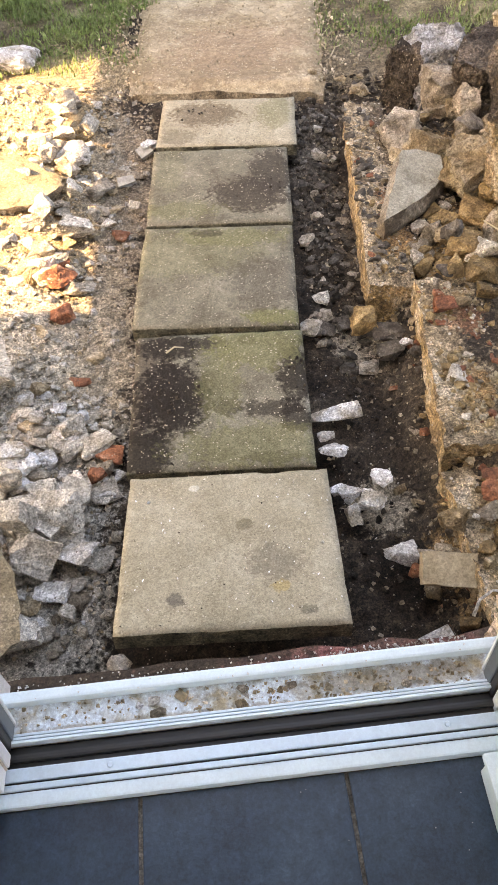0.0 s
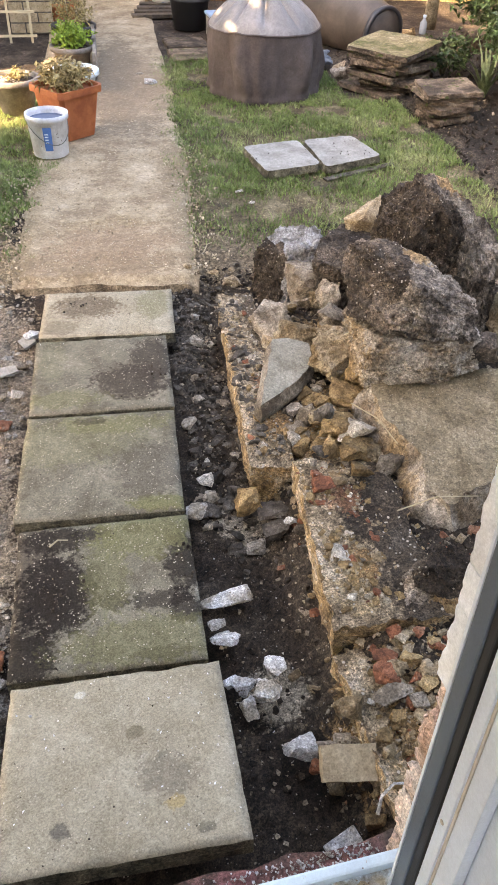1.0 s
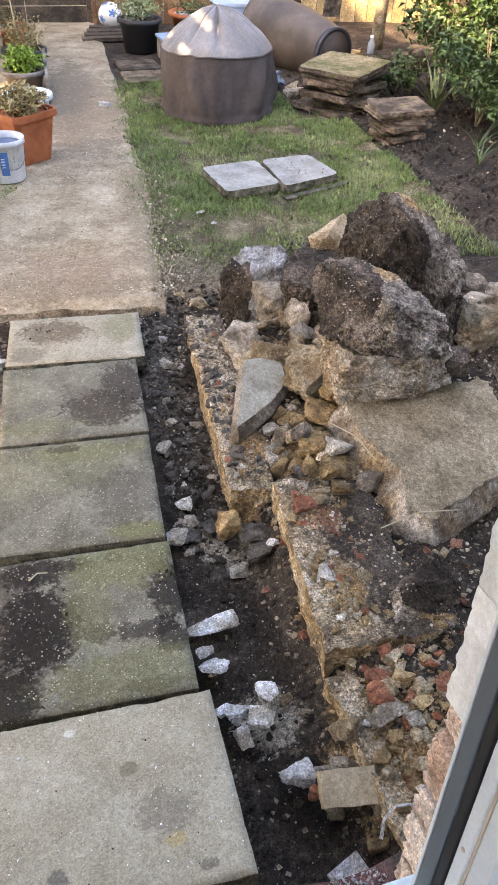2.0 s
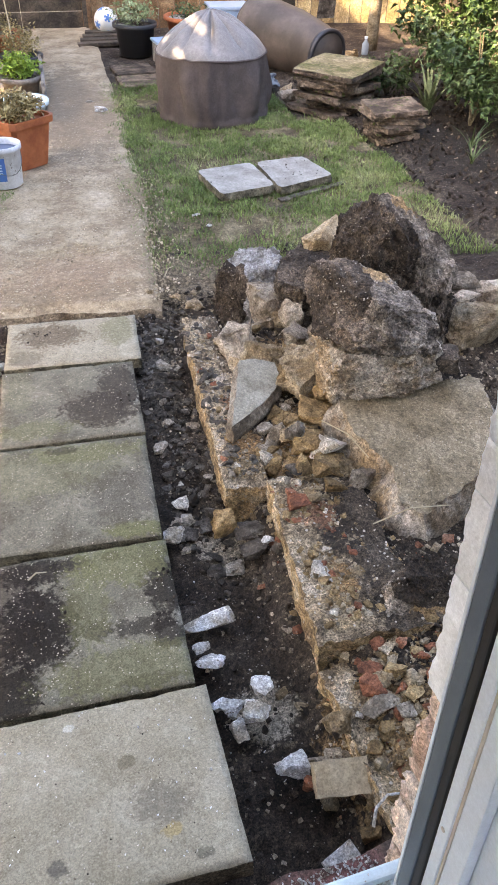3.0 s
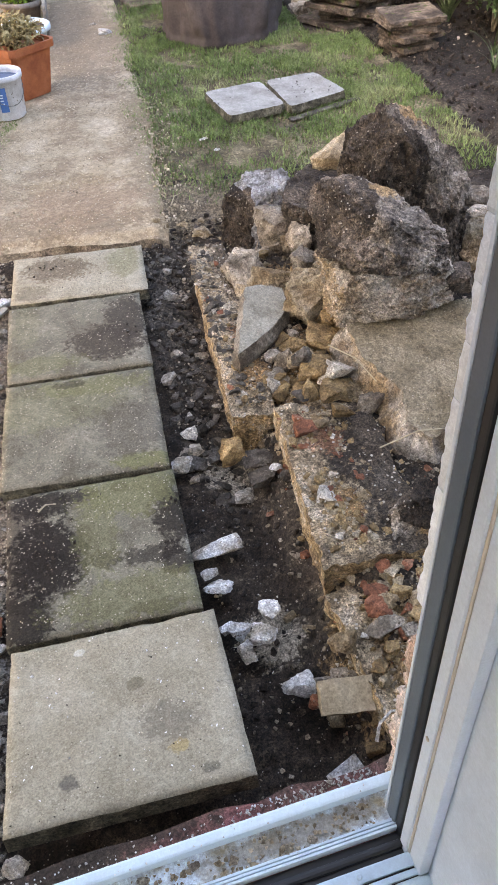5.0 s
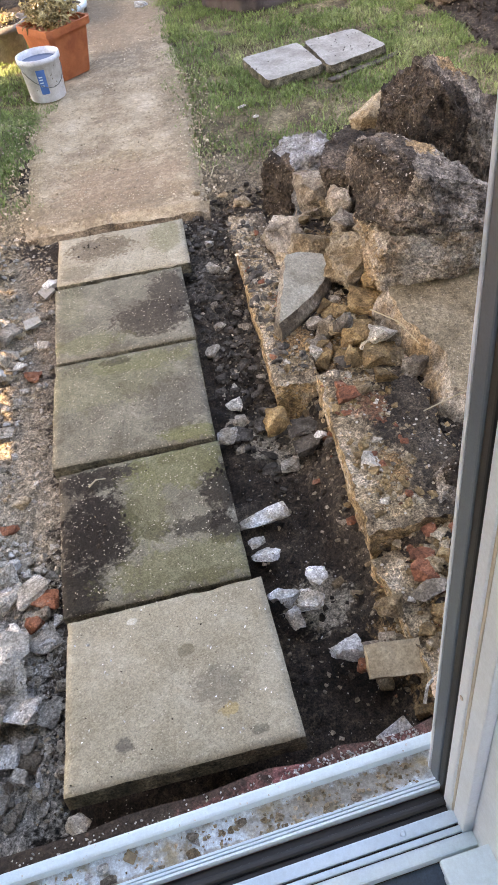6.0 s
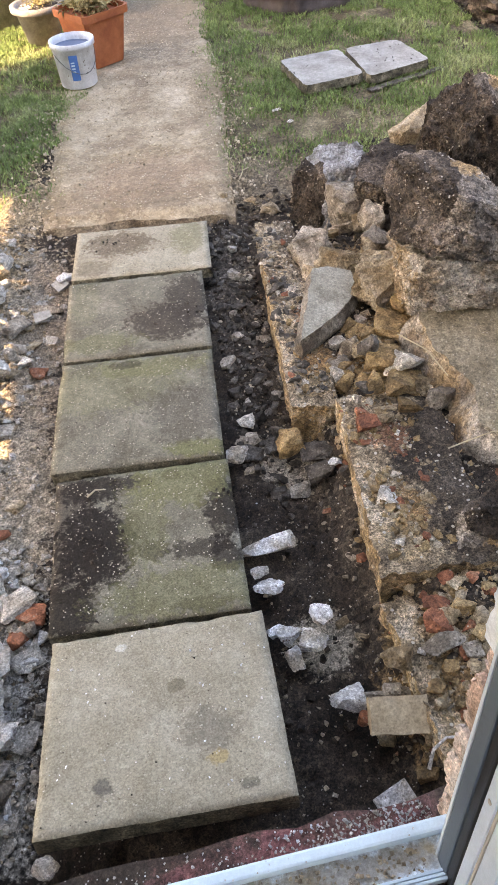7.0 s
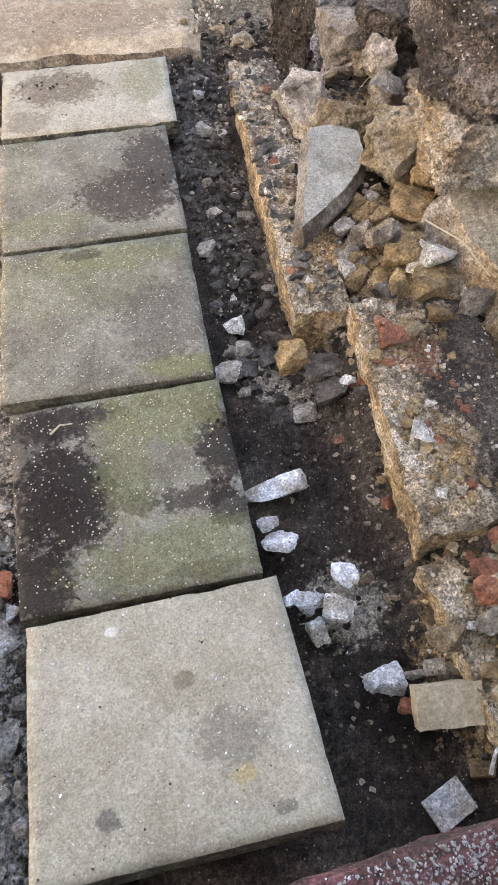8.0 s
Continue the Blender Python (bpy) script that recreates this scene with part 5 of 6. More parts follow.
grit("grit", 2400, (-0.40, 0.06, 1.75, 3.0, lambda x, y: bump2(x, 0, -0.14, 0, 0.10, 1)), lambda x, y: max(0.004, ground_z(x, y)), 0.013, 19, "tan gravel spilt along the path's edge", M_GRAIN)

for k in range(46):
    u, v = rnd.uniform(0.0, 0.6), rnd.uniform(-0.042, -0.006)
    if rnd.random() > 0.25 + u:
        continue
    w = rnd.uniform(0.008, 0.022)
    q = pose(0.0, -0.62, 0.0, 0, 0, 4.0) @ Vector((u, v, 0.2965))
    stone(rnd.choice(("sand", "sand", "conc", "plaster", "buff")), q.x, q.y, q.z, w, w * 0.8, w * 0.5, label="small crumb of mortar on the white cill")


def r_stain(x, y):
    return max(bump2(x, y, 0.08, 0.25, 0.09, 0.12), bump2(x, y, 0.04, 0.08, 0.07, 0.09), 0.8 * bump2(x, y, 0.42, 0.33, 0.04, 0.1), 0.5 * bump2(x, y, 0.35, 1.1, 0.1, 0.1), 0.4 * bump2(x, y, 0.15, 1.62, 0.1, 0.07)) - 0.15


grit("soil_crumbs", 2600, (0.0, 0.44, 0.03, 1.7, r_stain), lambda x, y: 0.001, 0.010, 6, "dark soil crumbs left on the stained paving", M_CLOD)

grit("soil_crumbs", 220, (0.0, 0.44, 0.03, 1.7, r_stain), lambda x, y: 0.001, 0.006, 8, "tan crumbs of mortar on the stained paving", M_GRAIN)


def r_first(x, y):
    return 0.9 * (0.02 < x < 0.46 and -0.41 < y < 0.0)


grit("grit", 160, (0.0, 0.46, -0.42, 0.0, r_first), slab_top, 0.0055, 12, "white grains on the pale slab", M_PLASTER)
grit("grit", 420, (0.0, 0.46, -0.42, 0.0, r_first), slab_top, 0.0045, 13, "tan and grey grains on the pale slab", M_CRUMB)
grit("soil_crumbs", 260, (0.0, 0.46, -0.42, 1.7, lambda x, y: 0.9 * (0.02 < x < 0.44)), slab_top, 0.0045, 14, "dark crumbs of soil on the slabs", M_CLOD)

# ---------------------------------------------------------------- garden things


def leaves(rng, centre, radius, count, size, droop=0.2, slim=0.4, shell=0.35):
    """Verts and faces of folded leaves in an uneven clump."""
    verts, faces = [], []
    for _ in range(count):
        d = Vector(rng.normal(size=3).tolist()).normalized()
        r = (shell + (1 - shell) * rng.random() ** 0.5) * (0.75 + 0.5 * noise.noise(d * 2.3 + Vector(centre)))
        p = Vector(centre) + Vector((d.x * radius[0], d.y * radius[1], abs(d.z) * radius[2] if radius[2] < 0 else d.z * radius[2])) * r
        L = size * rng.uniform(0.6, 1.3)
        e = Euler((rng.uniform(-0.9, 0.9), rng.uniform(-0.9, 0.9), rng.uniform(0, 6.28))).to_matrix()
        k = len(verts)
        for q in ((0, 0, 0), (L * 0.5, L * slim * 0.5, L * 0.10), (L, 0, -L * droop), (L * 0.5, -L * slim * 0.5, L * 0.10), (L * 0.5, 0, 0)):
            v = p + e @ Vector(q)
            verts.append((v.x, v.y, v.z))
        faces += [(k, k + 4, k + 1), (k + 1, k + 4, k + 2), (k, k + 3, k + 4), (k + 3, k + 2, k + 4)]
    return verts, faces


def tube(points, r0, r1, steps=7):
    """A tapering stem through the points."""
    bm = bmesh.new()
    rings = []
    n = len(points)
    for i, p in enumerate(points):
        p = Vector(p)
        t = (Vector(points[min(i + 1, n - 1)]) - Vector(points[max(i - 1, 0)])).normalized()
        q = t.to_track_quat("Z", "Y").to_matrix()
        r = r0 + (r1 - r0) * i / (n - 1)
        rings.append([bm.verts.new(p + q @ Vector((r * math.cos(6.283 * k / steps), r * math.sin(6.283 * k / steps), 0))) for k in range(steps)])
    for a, b in zip(rings, rings[1:]):
        for i in range(steps):
            bm.faces.new((a[i], a[(i + 1) % steps], b[(i + 1) % steps], b[i]))
    bm.faces.new(list(reversed(rings[0])))
    bm.faces.new(rings[-1])
    return bm


def foliage(parent, name, centre, radius, count, size, material, seed, droop=0.2, slim=0.4):
    v, f = leaves(np.random.default_rng(seed), centre, radius, count, size, droop, slim)
    me = bpy.data.meshes.new(name)
    me.from_pydata(v, [], f)
    me.materials.append(material)
    ob = new(name, me)
    ob.parent = parent
    return ob


def stems(parent, centre, spread, height, count, material, seed, r=0.003):
    rng = random.Random(seed)
    for _ in range(count):
        a = rng.uniform(0, 6.28)
        s = spread * rng.uniform(0.3, 1)
        pts = [(centre[0] + 0.3 * s * t * math.cos(a) + 0.7 * s * t * t * math.cos(a), centre[1] + s * t * math.sin(a), centre[2] + height * t * rng.uniform(0.92, 1)) for t in (0, 0.35, 0.7, 1.0)]
        part("stem", tube(pts, r, r * 0.5, 5), material, parent)


# covered round garden item
def build_cover():
    c = empty("covered_barbecue", pose(1.365, 4.36, ground_z(1.365, 4.36)), "round barbecue under a creased brown weatherproof cover on grass", "barbecue cover")
    steps = 160

    def fold(a, z):
        """Radial share of the hanging folds and flats at angle a and height z."""
        ca, sa = math.cos(a), math.sin(a)
        flat = 0.055 * math.cos(7 * a + 1.2 + 0.8 * math.sin(2 * a))
        crease = -0.085 * abs(math.sin(4.5 * a + 1.1 * math.sin(3 * a) + z * 2.0)) ** 6
        soft = 0.11 * noise.fractal(Vector((ca * 2.4, sa * 2.4, z * 2.6)), 0.8, 2, 4)
        ripple = 0.02 * math.sin(a * 17 + 4 * math.sin(a * 2) + 7 * z)
        return flat + crease + soft + ripple * (0.4 + 0.6 * (z < 0.12))

    def seam_z(a):
        return 0.405 + 0.005 * math.sin(3 * a + 1) + 0.008 * noise.noise(Vector((math.cos(a) * 4, math.sin(a) * 4, 7)))

    def sheet(name, rows, material, label, closed=False):
        bm = bmesh.new()
        rings = [[bm.verts.new(row(2 * math.pi * i / steps)) for i in range(steps)] for row in rows]
        for p, q in zip(rings, rings[1:]):
            for i in range(steps):
                bm.faces.new((p[i], p[(i + 1) % steps], q[(i + 1) % steps], q[i]))
        if closed:
            bm.faces.new(rings[-1])
        part(name, bm, material, c, label, True)

    def side(r, t):
        def row(a):
            z = t * seam_z(a)
            k = math.sin(math.pi * min(1.0, t * 1.02 + 0.1)) ** 0.6 if t < 1 else 0.06
            rr = r * (1 + fold(a, z) * max(k, 0.15 if t > 0.9 else 0.5))
            return (rr * math.cos(a), rr * math.sin(a), z + (0.02 * noise.noise(Vector((math.cos(a) * 3, math.sin(a) * 3, 0))) if t < 0.05 else 0))
        return row

    def top(r, h):
        def row(a):
            ridge = abs(math.sin(5.5 * a + 0.6 * math.sin(2 * a)))
            mid = 4 * (r / 0.36) * (1 - r / 0.36)
            z = seam_z(a) + h - 0.05 * mid * (1 - ridge) ** 2 + 0.014 * mid * noise.noise(Vector((r * 12 * math.cos(a), r * 12 * math.sin(a), 2)))
            rr = r * (1 + 0.03 * mid * noise.noise(Vector((math.cos(a) * 5, math.sin(a) * 5, h * 8))))
            return (rr * math.cos(a), rr * math.sin(a), z)
        return row

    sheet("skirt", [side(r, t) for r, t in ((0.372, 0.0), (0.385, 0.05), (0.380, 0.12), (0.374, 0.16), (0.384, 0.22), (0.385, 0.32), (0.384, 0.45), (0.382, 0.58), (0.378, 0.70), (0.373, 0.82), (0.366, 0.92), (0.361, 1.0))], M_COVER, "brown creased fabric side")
    sheet("dome", [top(r, h) for r, h in ((0.361, 0.0), (0.352, 0.018), (0.335, 0.042), (0.305, 0.072), (0.27, 0.100), (0.225, 0.134), (0.18, 0.164), (0.13, 0.192), (0.08, 0.214), (0.035, 0.228), (0.008, 0.232))], M_COVER_LIT, "gathered top of the brown fabric, coloured lighter as if sunlit", True)
    sheet("seam", [(lambda a, r=r, h=h: (r * math.cos(a), r * math.sin(a), seam_z(a) + h)) for r, h in ((0.362, -0.004), (0.368, -0.002), (0.368, 0.003), (0.358, 0.006))], M_COVER, "dark stitched seam")


# same brown cloth as the skirt; the sun on top is put into its colour
M_COVER_LIT = mat("sunlit_cover_cloth", ((0.135, 0.124, 0.117), (0.185, 0.172, 0.165), (0.24, 0.225, 0.217)), 4.0, 0.48, 0.25, 30.0, None, 0, fine=0.14, spec=0.4)
build_cover()


# paint tub
def build_tub():
    z = 0.014
    b = empty("paint_tub", pose(0.005, 3.225, z, 0, 0, 25), "white plastic paint tub with blue print, smeared with paint", "bucket")
    part("tub", lathe([(0.088, 0), (0.092, 0.004), (0.104, 0.185), (0.112, 0.187), (0.112, 0.212), (0.105, 0.213), (0.101, 0.19), (0.086, 0.02), (0.0, 0.018)], 40), M_BUCKET, b, "", True)
    bm = bmesh.new()
    for i in range(7):
        a = radians(-128 + i * 4)
        for zz, rr in ((0.045, 0.0955), (0.165, 0.1038)):
            bm.verts.new((rr * math.cos(a), rr * math.sin(a), zz))
    bm.verts.ensure_lookup_table()
    for i in range(6):
        bm.faces.new((bm.verts[2 * i], bm.verts[2 * i + 2], bm.verts[2 * i + 3], bm.verts[2 * i + 1]))
    part("printed_panel", bm, M_BLUE, b, "blue printed strip")
    for k, zz in enumerate((0.085, 0.10, 0.115, 0.128)):
        bm = bmesh.new()
        rr = 0.0984 + 0.0693 * (zz - 0.085)
        vs = [bm.verts.new(((rr + 0.0008) * math.cos(radians(-124 + i * 5)), (rr + 0.0008) * math.sin(radians(-124 + i * 5)), zz + dz)) for dz in (0, 0.006) for i in range(3)]
        for i in range(2):
            bm.faces.new((vs[i], vs[i + 1], vs[i + 4], vs[i + 3]))
        part("print_bar", bm, M_UPVC, b, "pale bar of lettering")
    part("residue", lathe([(0.0, 0.172), (0.092, 0.174), (0.099, 0.18), (0.099, 0.168), (0.0, 0.166)], 28), plain("dried_paint", (0.12, 0.16, 0.24), 0.6), b, "blue-grey dried paint inside")
    pts = [(0.112 * math.cos(t) * 0.99, 0.03 - 0.04 * math.sin(t) - 0.10 * math.sin(t), 0.195 - 0.12 * math.sin(t)) for t in np.linspace(0, math.pi, 13)]
    part("handle", tube(pts, 0.0018, 0.0018, 6), M_GREYPVC, b, "thin wire handle")


build_tub()


def pot(x, y, r, h, material, label, base=0.72, rim=0.02, z=0.0, steps=36, group="pots beside the path", rz=0.0):
    p = empty("plant_pot", pose(x, y, z, 0, 0, rz), label, "plant pot", group)
    part("pot", lathe([(r * base, 0), (r * 0.96, h - 0.035), (r + rim * 0.6, h - 0.035), (r + rim, h - 0.03), (r + rim, h - 0.004), (r + rim * 0.6, h), (r * 0.93, h - 0.004), (r * 0.9, h - 0.03), (0.0, h - 0.032)], steps), material, p, "", steps > 8)
    part("compost", lathe([(0.0, h - 0.035), (r * 0.9, h - 0.035), (r * 0.88, h - 0.02), (0.0, h - 0.012)], 20), M_SOIL, p, "dark potting compost")
    return p


def square_pot(x, y, w, h, rz):
    p = empty("plant_pot", pose(x, y, 0.014, 0, 0, rz), "square terracotta plastic pot with dry leafy plant", "plant pot", "pots beside the path")
    bm = bmesh.new()
    loops = []
    for k, z in ((0.70, 0), (0.73, 0.02), (0.93, h - 0.035), (1.04, h - 0.035), (1.05, h), (0.96, h), (0.92, h - 0.03)):
        a = w / 2 * k
        c = a * 0.16
        loops.append([bm.verts.new((px, py, z)) for px, py in ((a - c, a), (-a + c, a), (-a, a - c), (-a, -a + c), (-a + c, -a), (a - c, -a), (a, -a + c), (a, a - c))])
    for a, b in zip(loops, loops[1:]):
        for i in range(8):
            bm.faces.new((a[i], a[(i + 1) % 8], b[(i + 1) % 8], b[i]))
    bm.faces.new(list(reversed(loops[0])))
    bm.faces.new(loops[-1])
    bmesh.ops.recalc_face_normals(bm, faces=bm.faces[:])
    part("pot", bm, M_TERRA, p, "terracotta-coloured square pot")
    foliage(p, "foliage", (0, 0, h + 0.045), (w * 0.62, w * 0.62, 0.095), 700, 0.046, M_DRYLEAF, 11, 0.3, 0.35)
    stems(p, (0, 0, h - 0.02), w * 0.45, 0.10, 14, M_DRYLEAF, 6, 0.002)
    return p


square_pot(0.105, 3.53, 0.285, 0.268, 38)
p = pot(-0.215, 3.99, 0.135, 0.205, M_POTGREY, "round grey-beige pot with sparse dry plant", 0.7, 0.022)
foliage(p, "foliage", (0.02, 0, 0.215), (0.09, 0.09, 0.035), 110, 0.035, M_DRYLEAF, 12)
p = pot(-0.52, 4.42, 0.19, 0.31, M_POTGREY, "large grey weathered pot on the lawn edge", 0.8, 0.012)
foliage(p, "foliage", (0, 0, 0.33), (0.13, 0.13, 0.06), 160, 0.04, M_SAGE, 13)
p = pot(0.11, 4.97, 0.135, 0.15, M_POTGREY, "grey pot with bright lime-green plant", 0.8, 0.02)
foliage(p, "foliage", (0, 0, 0.20), (0.17, 0.16, 0.11), 1100, 0.03, M_LIME, 14, 0.2, 0.6)
p = pot(0.13, 4.42, 0.14, 0.13, M_UPVC, "pale plastic pot beside the path", 0.8, 0.018)
p = pot(0.12, 5.55, 0.15, 0.16, M_POTBLK, "black pot with dry brown plant and canes", 0.8, 0.02)
foliage(p, "foliage", (0, 0, 0.24), (0.2, 0.18, 0.16), 900, 0.032, M_DRYLEAF, 15)
part("cane", tube([(-0.03, 0, 0.1), (-0.06, 0, 0.6), (-0.08, 0.0, 1.0)], 0.006, 0.005, 6), M_STRAW, p, "thin bamboo cane")
part("cane", tube([(0.05, 0.03, 0.1), (0.05, 0.03, 0.6), (0.06, 0.0, 1.0)], 0.005, 0.004, 6), M_STRAW, p, "thin bamboo cane")
p = pot(0.0, 6.2, 0.14, 0.2, M_TERRA, "small terracotta pot by the wall", 0.75, 0.02)
foliage(p, "foliage", (0, 0, 0.26), (0.15, 0.13, 0.1), 220, 0.035, M_DRYLEAF, 16)
p = pot(1.07, 6.15, 0.17, 0.25, M_POTBLK, "black plastic pot with leafy plant on paving", 0.8, 0.018)
foliage(p, "foliage", (0, 0, 0.32), (0.24, 0.18, 0.11), 420, 0.045, M_SAGE, 17)
p = pot(1.58, 6.45, 0.2, 0.24, M_TERRA, "large terracotta bowl pot behind the cover", 0.75, 0.02)
foliage(p, "foliage", (0, 0, 0.28), (0.2, 0.2, 0.06), 200, 0.04, M_LEAF, 18)
p = pot(2.05, 6.75, 0.17, 0.22, M_TERRA, "terracotta pot by the fence", 0.75, 0.02)

# trough rails beside the pots
tr = empty("planter_trough", pose(0.265, 5.0, 0.014), "grey plastic trough edge holding the pots", "planter", "pots beside the path")
bm = bmesh.new()
for k in range(3):
    box(bm, -0.012, -0.42, 0.02 + k * 0.05, 0.012, 0.42, 0.045 + k * 0.05, 0.004)
part("rail", bm, M_POTGREY, tr)
for yy in (-0.40, 0.0, 0.40):
    part("upright", boxmesh(-0.016, yy - 0.012, 0, 0.006, yy + 0.012, 0.17, 0.003), M_POTGREY, tr)

# sage bush on the lawn
s = empty("sage_bush", pose(-0.92, 4.35, 0), "pale green sage bush in sunlight", "shrub")
stems(s, (0, 0, 0), 0.2, 0.3, 10, M_BARK, 3, 0.006)
foliage(s, "foliage", (0, 0, 0.2), (0.32, 0.28, 0.2), 900, 0.06, M_SAGE, 19, 0.3, 0.4)

# grey paving lying on the lawn


def loose_slab(name, x, y, z, w, d, t, rz, seed, material, label, group, rx=0.0, ry=0.0, irregular=0.02, category="paving slab"):
    bm = bmesh.new()
    rng = random.Random(seed)
    bmesh.ops.create_cube(bm, size=1.0)
    bmesh.ops.subdivide_edges(bm, edges=bm.edges[:], cuts=16, use_grid_fill=True)
    for v in bm.verts:
        x0, y0, z0 = v.co.x * w, v.co.y * d, (v.co.z + 0.5) * t
        e = max(abs(v.co.x), abs(v.co.y))
        ang = math.atan2(y0, x0)
        k = noise.fractal(Vector((math.cos(ang) * 2.4, math.sin(ang) * 2.4, seed * 1.7)), 0.8, 2, 4) * irregular
        corner = max(0.0, abs(v.co.x) + abs(v.co.y) - 0.9) * 0.9
        f = 1 - corner * 0.35 + (k / (w / 2)) * e
        z0 += 0.004 * noise.noise(Vector((x0 * 12, y0 * 12, seed))) - (0.012 if e > 0.49 and v.co.z > 0.4 else 0)
        v.co = (x0 * f, y0 * f, z0)
    ob = part(name, bm, material, None, "", False)
    ob.matrix_world = pose(x, y, z, rx, ry, rz)
    return tagged(ob, label, category, group)


def lawn_slab(x, y, corners, seed, label):
    """A flat slab with clipped corners, given round its middle."""
    c = [Vector(p) for p in corners]
    ring = []
    for a, b, d in zip(c[-1:] + c[:-1], c, c[1:] + c[:1]):
        for k in (b + (a - b).normalized() * 0.035, b + ((a - b).normalized() + (d - b).normalized()) * 0.008, b + (d - b).normalized() * 0.035):
            ring.append((k.x, k.y))
    plate("stone_slab", tuple(ring), 0, 0.04, 0.006, pose(x, y, 0.05, 0, 0, 0), M_GREYSLAB, M_SLABSIDE, seed, label, "slabs on the lawn", 0.004, "paving slab")


lawn_slab(1.222, 2.985, ((-0.19, 0.15), (-0.127, -0.222), (0.178, -0.145), (0.132, 0.222)), 31, "pale grey stone slab lying flat on the lawn")
lawn_slab(1.566, 3.03, ((-0.18, 0.175), (-0.148, -0.235), (0.192, -0.097), (0.11, 0.225)), 32, "pale grey stone slab speckled with soil, on a batten")
grit("soil_crumbs", 150, (1.05, 1.75, 2.85, 3.2, lambda x, y: 0.7 if x > 1.45 else 0.12), lambda x, y: 0.049, 0.011, 11, "dark soil crumbs on the grey stone slabs", M_CLOD)
bm = boxmesh(-0.23, -0.018, 0, 0.23, 0.018, 0.010, 0.003)
ob = part("batten", bm, M_DARKST)
ob.matrix_world = pose(1.61, 2.825, 0.002, 0, 0, 23)
tagged(ob, "dark damp timber batten under a stone slab", "batten")

# stacked flagstones
M_STACKTOP = mat("mossy_flagstone", ((0.10, 0.10, 0.035), (0.22, 0.18, 0.095), (0.33, 0.27, 0.17)), 7.0, 0.93, 0.7, 70.0, ((0.42, 0.38, 0.3), 40.0, 0.2), 0.1, fine=0.4)


def flagstone(x, y, z, w, d, t, rz, rng, label, top=None):
    cs = []
    for px, py in ((-1, -1), (0.1, -1.05), (1, -1), (1.05, 0.1), (1, 1), (-0.1, 1.04), (-1, 1)):
        cs.append((px * w / 2 * rng.uniform(0.84, 1.03), py * d / 2 * rng.uniform(0.84, 1.03)))
    plate("flagstone", tuple(cs), 0, t, 0.006, pose(x, y, z + t, rng.uniform(-1.5, 1.5), rng.uniform(-1.5, 1.5), rz), top or M_STACK, M_STACK, rng.randint(1, 900), label, "stacked flagstones", 0.007, "flagstone")


rng = random.Random(8)
z = 0.0
for k in range(8):
    t = rng.uniform(0.028, 0.038)
    s = 1.0 if k == 7 else rng.uniform(0.72, 0.95)
    flagstone(2.25 + rng.uniform(-0.04, 0.04) * (k < 7), 4.33 + rng.uniform(-0.04, 0.03) * (k < 7), z, 0.58 * s, 0.48 * s, t, 46 + rng.uniform(-16, 16) * (k < 7), rng, "mossy flagstone lying on top of a stack" if k == 7 else "rough brown flagstone in a stack beside the lawn", M_STACKTOP if k == 7 else None)
    z += t + 0.002
z = 0.0
for k in range(7):
    t = rng.uniform(0.024, 0.03)
    s = rng.uniform(0.8, 1.05)
    flagstone(2.37 + rng.uniform(-0.03, 0.03), 3.60 + rng.uniform(-0.03, 0.03), z, (0.36 if k == 6 else 0.32 * s), (0.32 if k == 6 else 0.28 * s), t, rng.uniform(-25, 25) * (k < 6), rng, "small grey flagstone on top of a low stack" if k == 6 else "small brown flagstone in a low stack")
    z += t + 0.002


# compost bin on its side
def build_bin():
    a, b = Vector((2.08, 5.80, 0.23)), Vector((2.42, 5.06, 0.178))
    m = Matrix.Translation(a) @ (b - a).to_track_quat("Z", "Y").to_matrix().to_4x4()
    L = (b - a).length
    c = empty("compost_bin", m, "brown plastic compost bin lying on its side", "compost bin")
    part("body", lathe([(0.255, -0.04), (0.26, 0.0), (0.25, 0.08), (0.235, L * 0.5), (0.20, L * 0.82), (0.175, L - 0.03), (0.172, L)], 48), M_BIN, c, "", True)
    bm = bmesh.new()
    prof = [(0.172, L - 0.03), (0.182, L - 0.03), (0.186, L - 0.01), (0.182, L + 0.008), (0.160, L + 0.008), (0.152, L - 0.01), (0.150, L - 0.35), (0.0, L - 0.36)]
    rings = [[bm.verts.new((r * math.cos(6.2832 * i / 48), r * math.sin(6.2832 * i / 48), z)) for i in range(48)] for r, z in prof]
    for p, q in zip(rings, rings[1:]):
        for i in range(48):
            bm.faces.new((p[i], p[(i + 1) % 48], q[(i + 1) % 48], q[i]))
    part("mouth", bm, M_POTBLK, c, "dark open mouth with a rolled rim", True)
    for ang in (-60, -20):
        bm = boxmesh(-0.004, -0.01, -0.05, 0.004, 0.01, 0.05, 0.003)
        o = part("slot", bm, M_GASKET, c, "narrow vent slot")
        r = 0.236
        o.matrix_local = pose(r * math.cos(radians(ang)), r * math.sin(radians(ang)), L * 0.48, 0, 0, ang)


build_bin()

# blue-grey crate, box and clutter near the fence
b = empty("storage_box", pose(1.28, 5.82, 0, 0, 0, 8), "weathered blue-grey plastic box beside the cover", "box")
part("body", boxmesh(-0.09, -0.11, 0, 0.09, 0.11, 0.15, 0.012), M_POTGREY, b)
part("lid", boxmesh(-0.1, -0.12, 0.15, 0.1, 0.12, 0.175, 0.008), plain("blue_lid", (0.22, 0.32, 0.45), 0.5), b, "faded blue lid")
b = empty("storage_tub", pose(1.95, 6.5, 0), "pale translucent plastic tub by the fence", "tub")
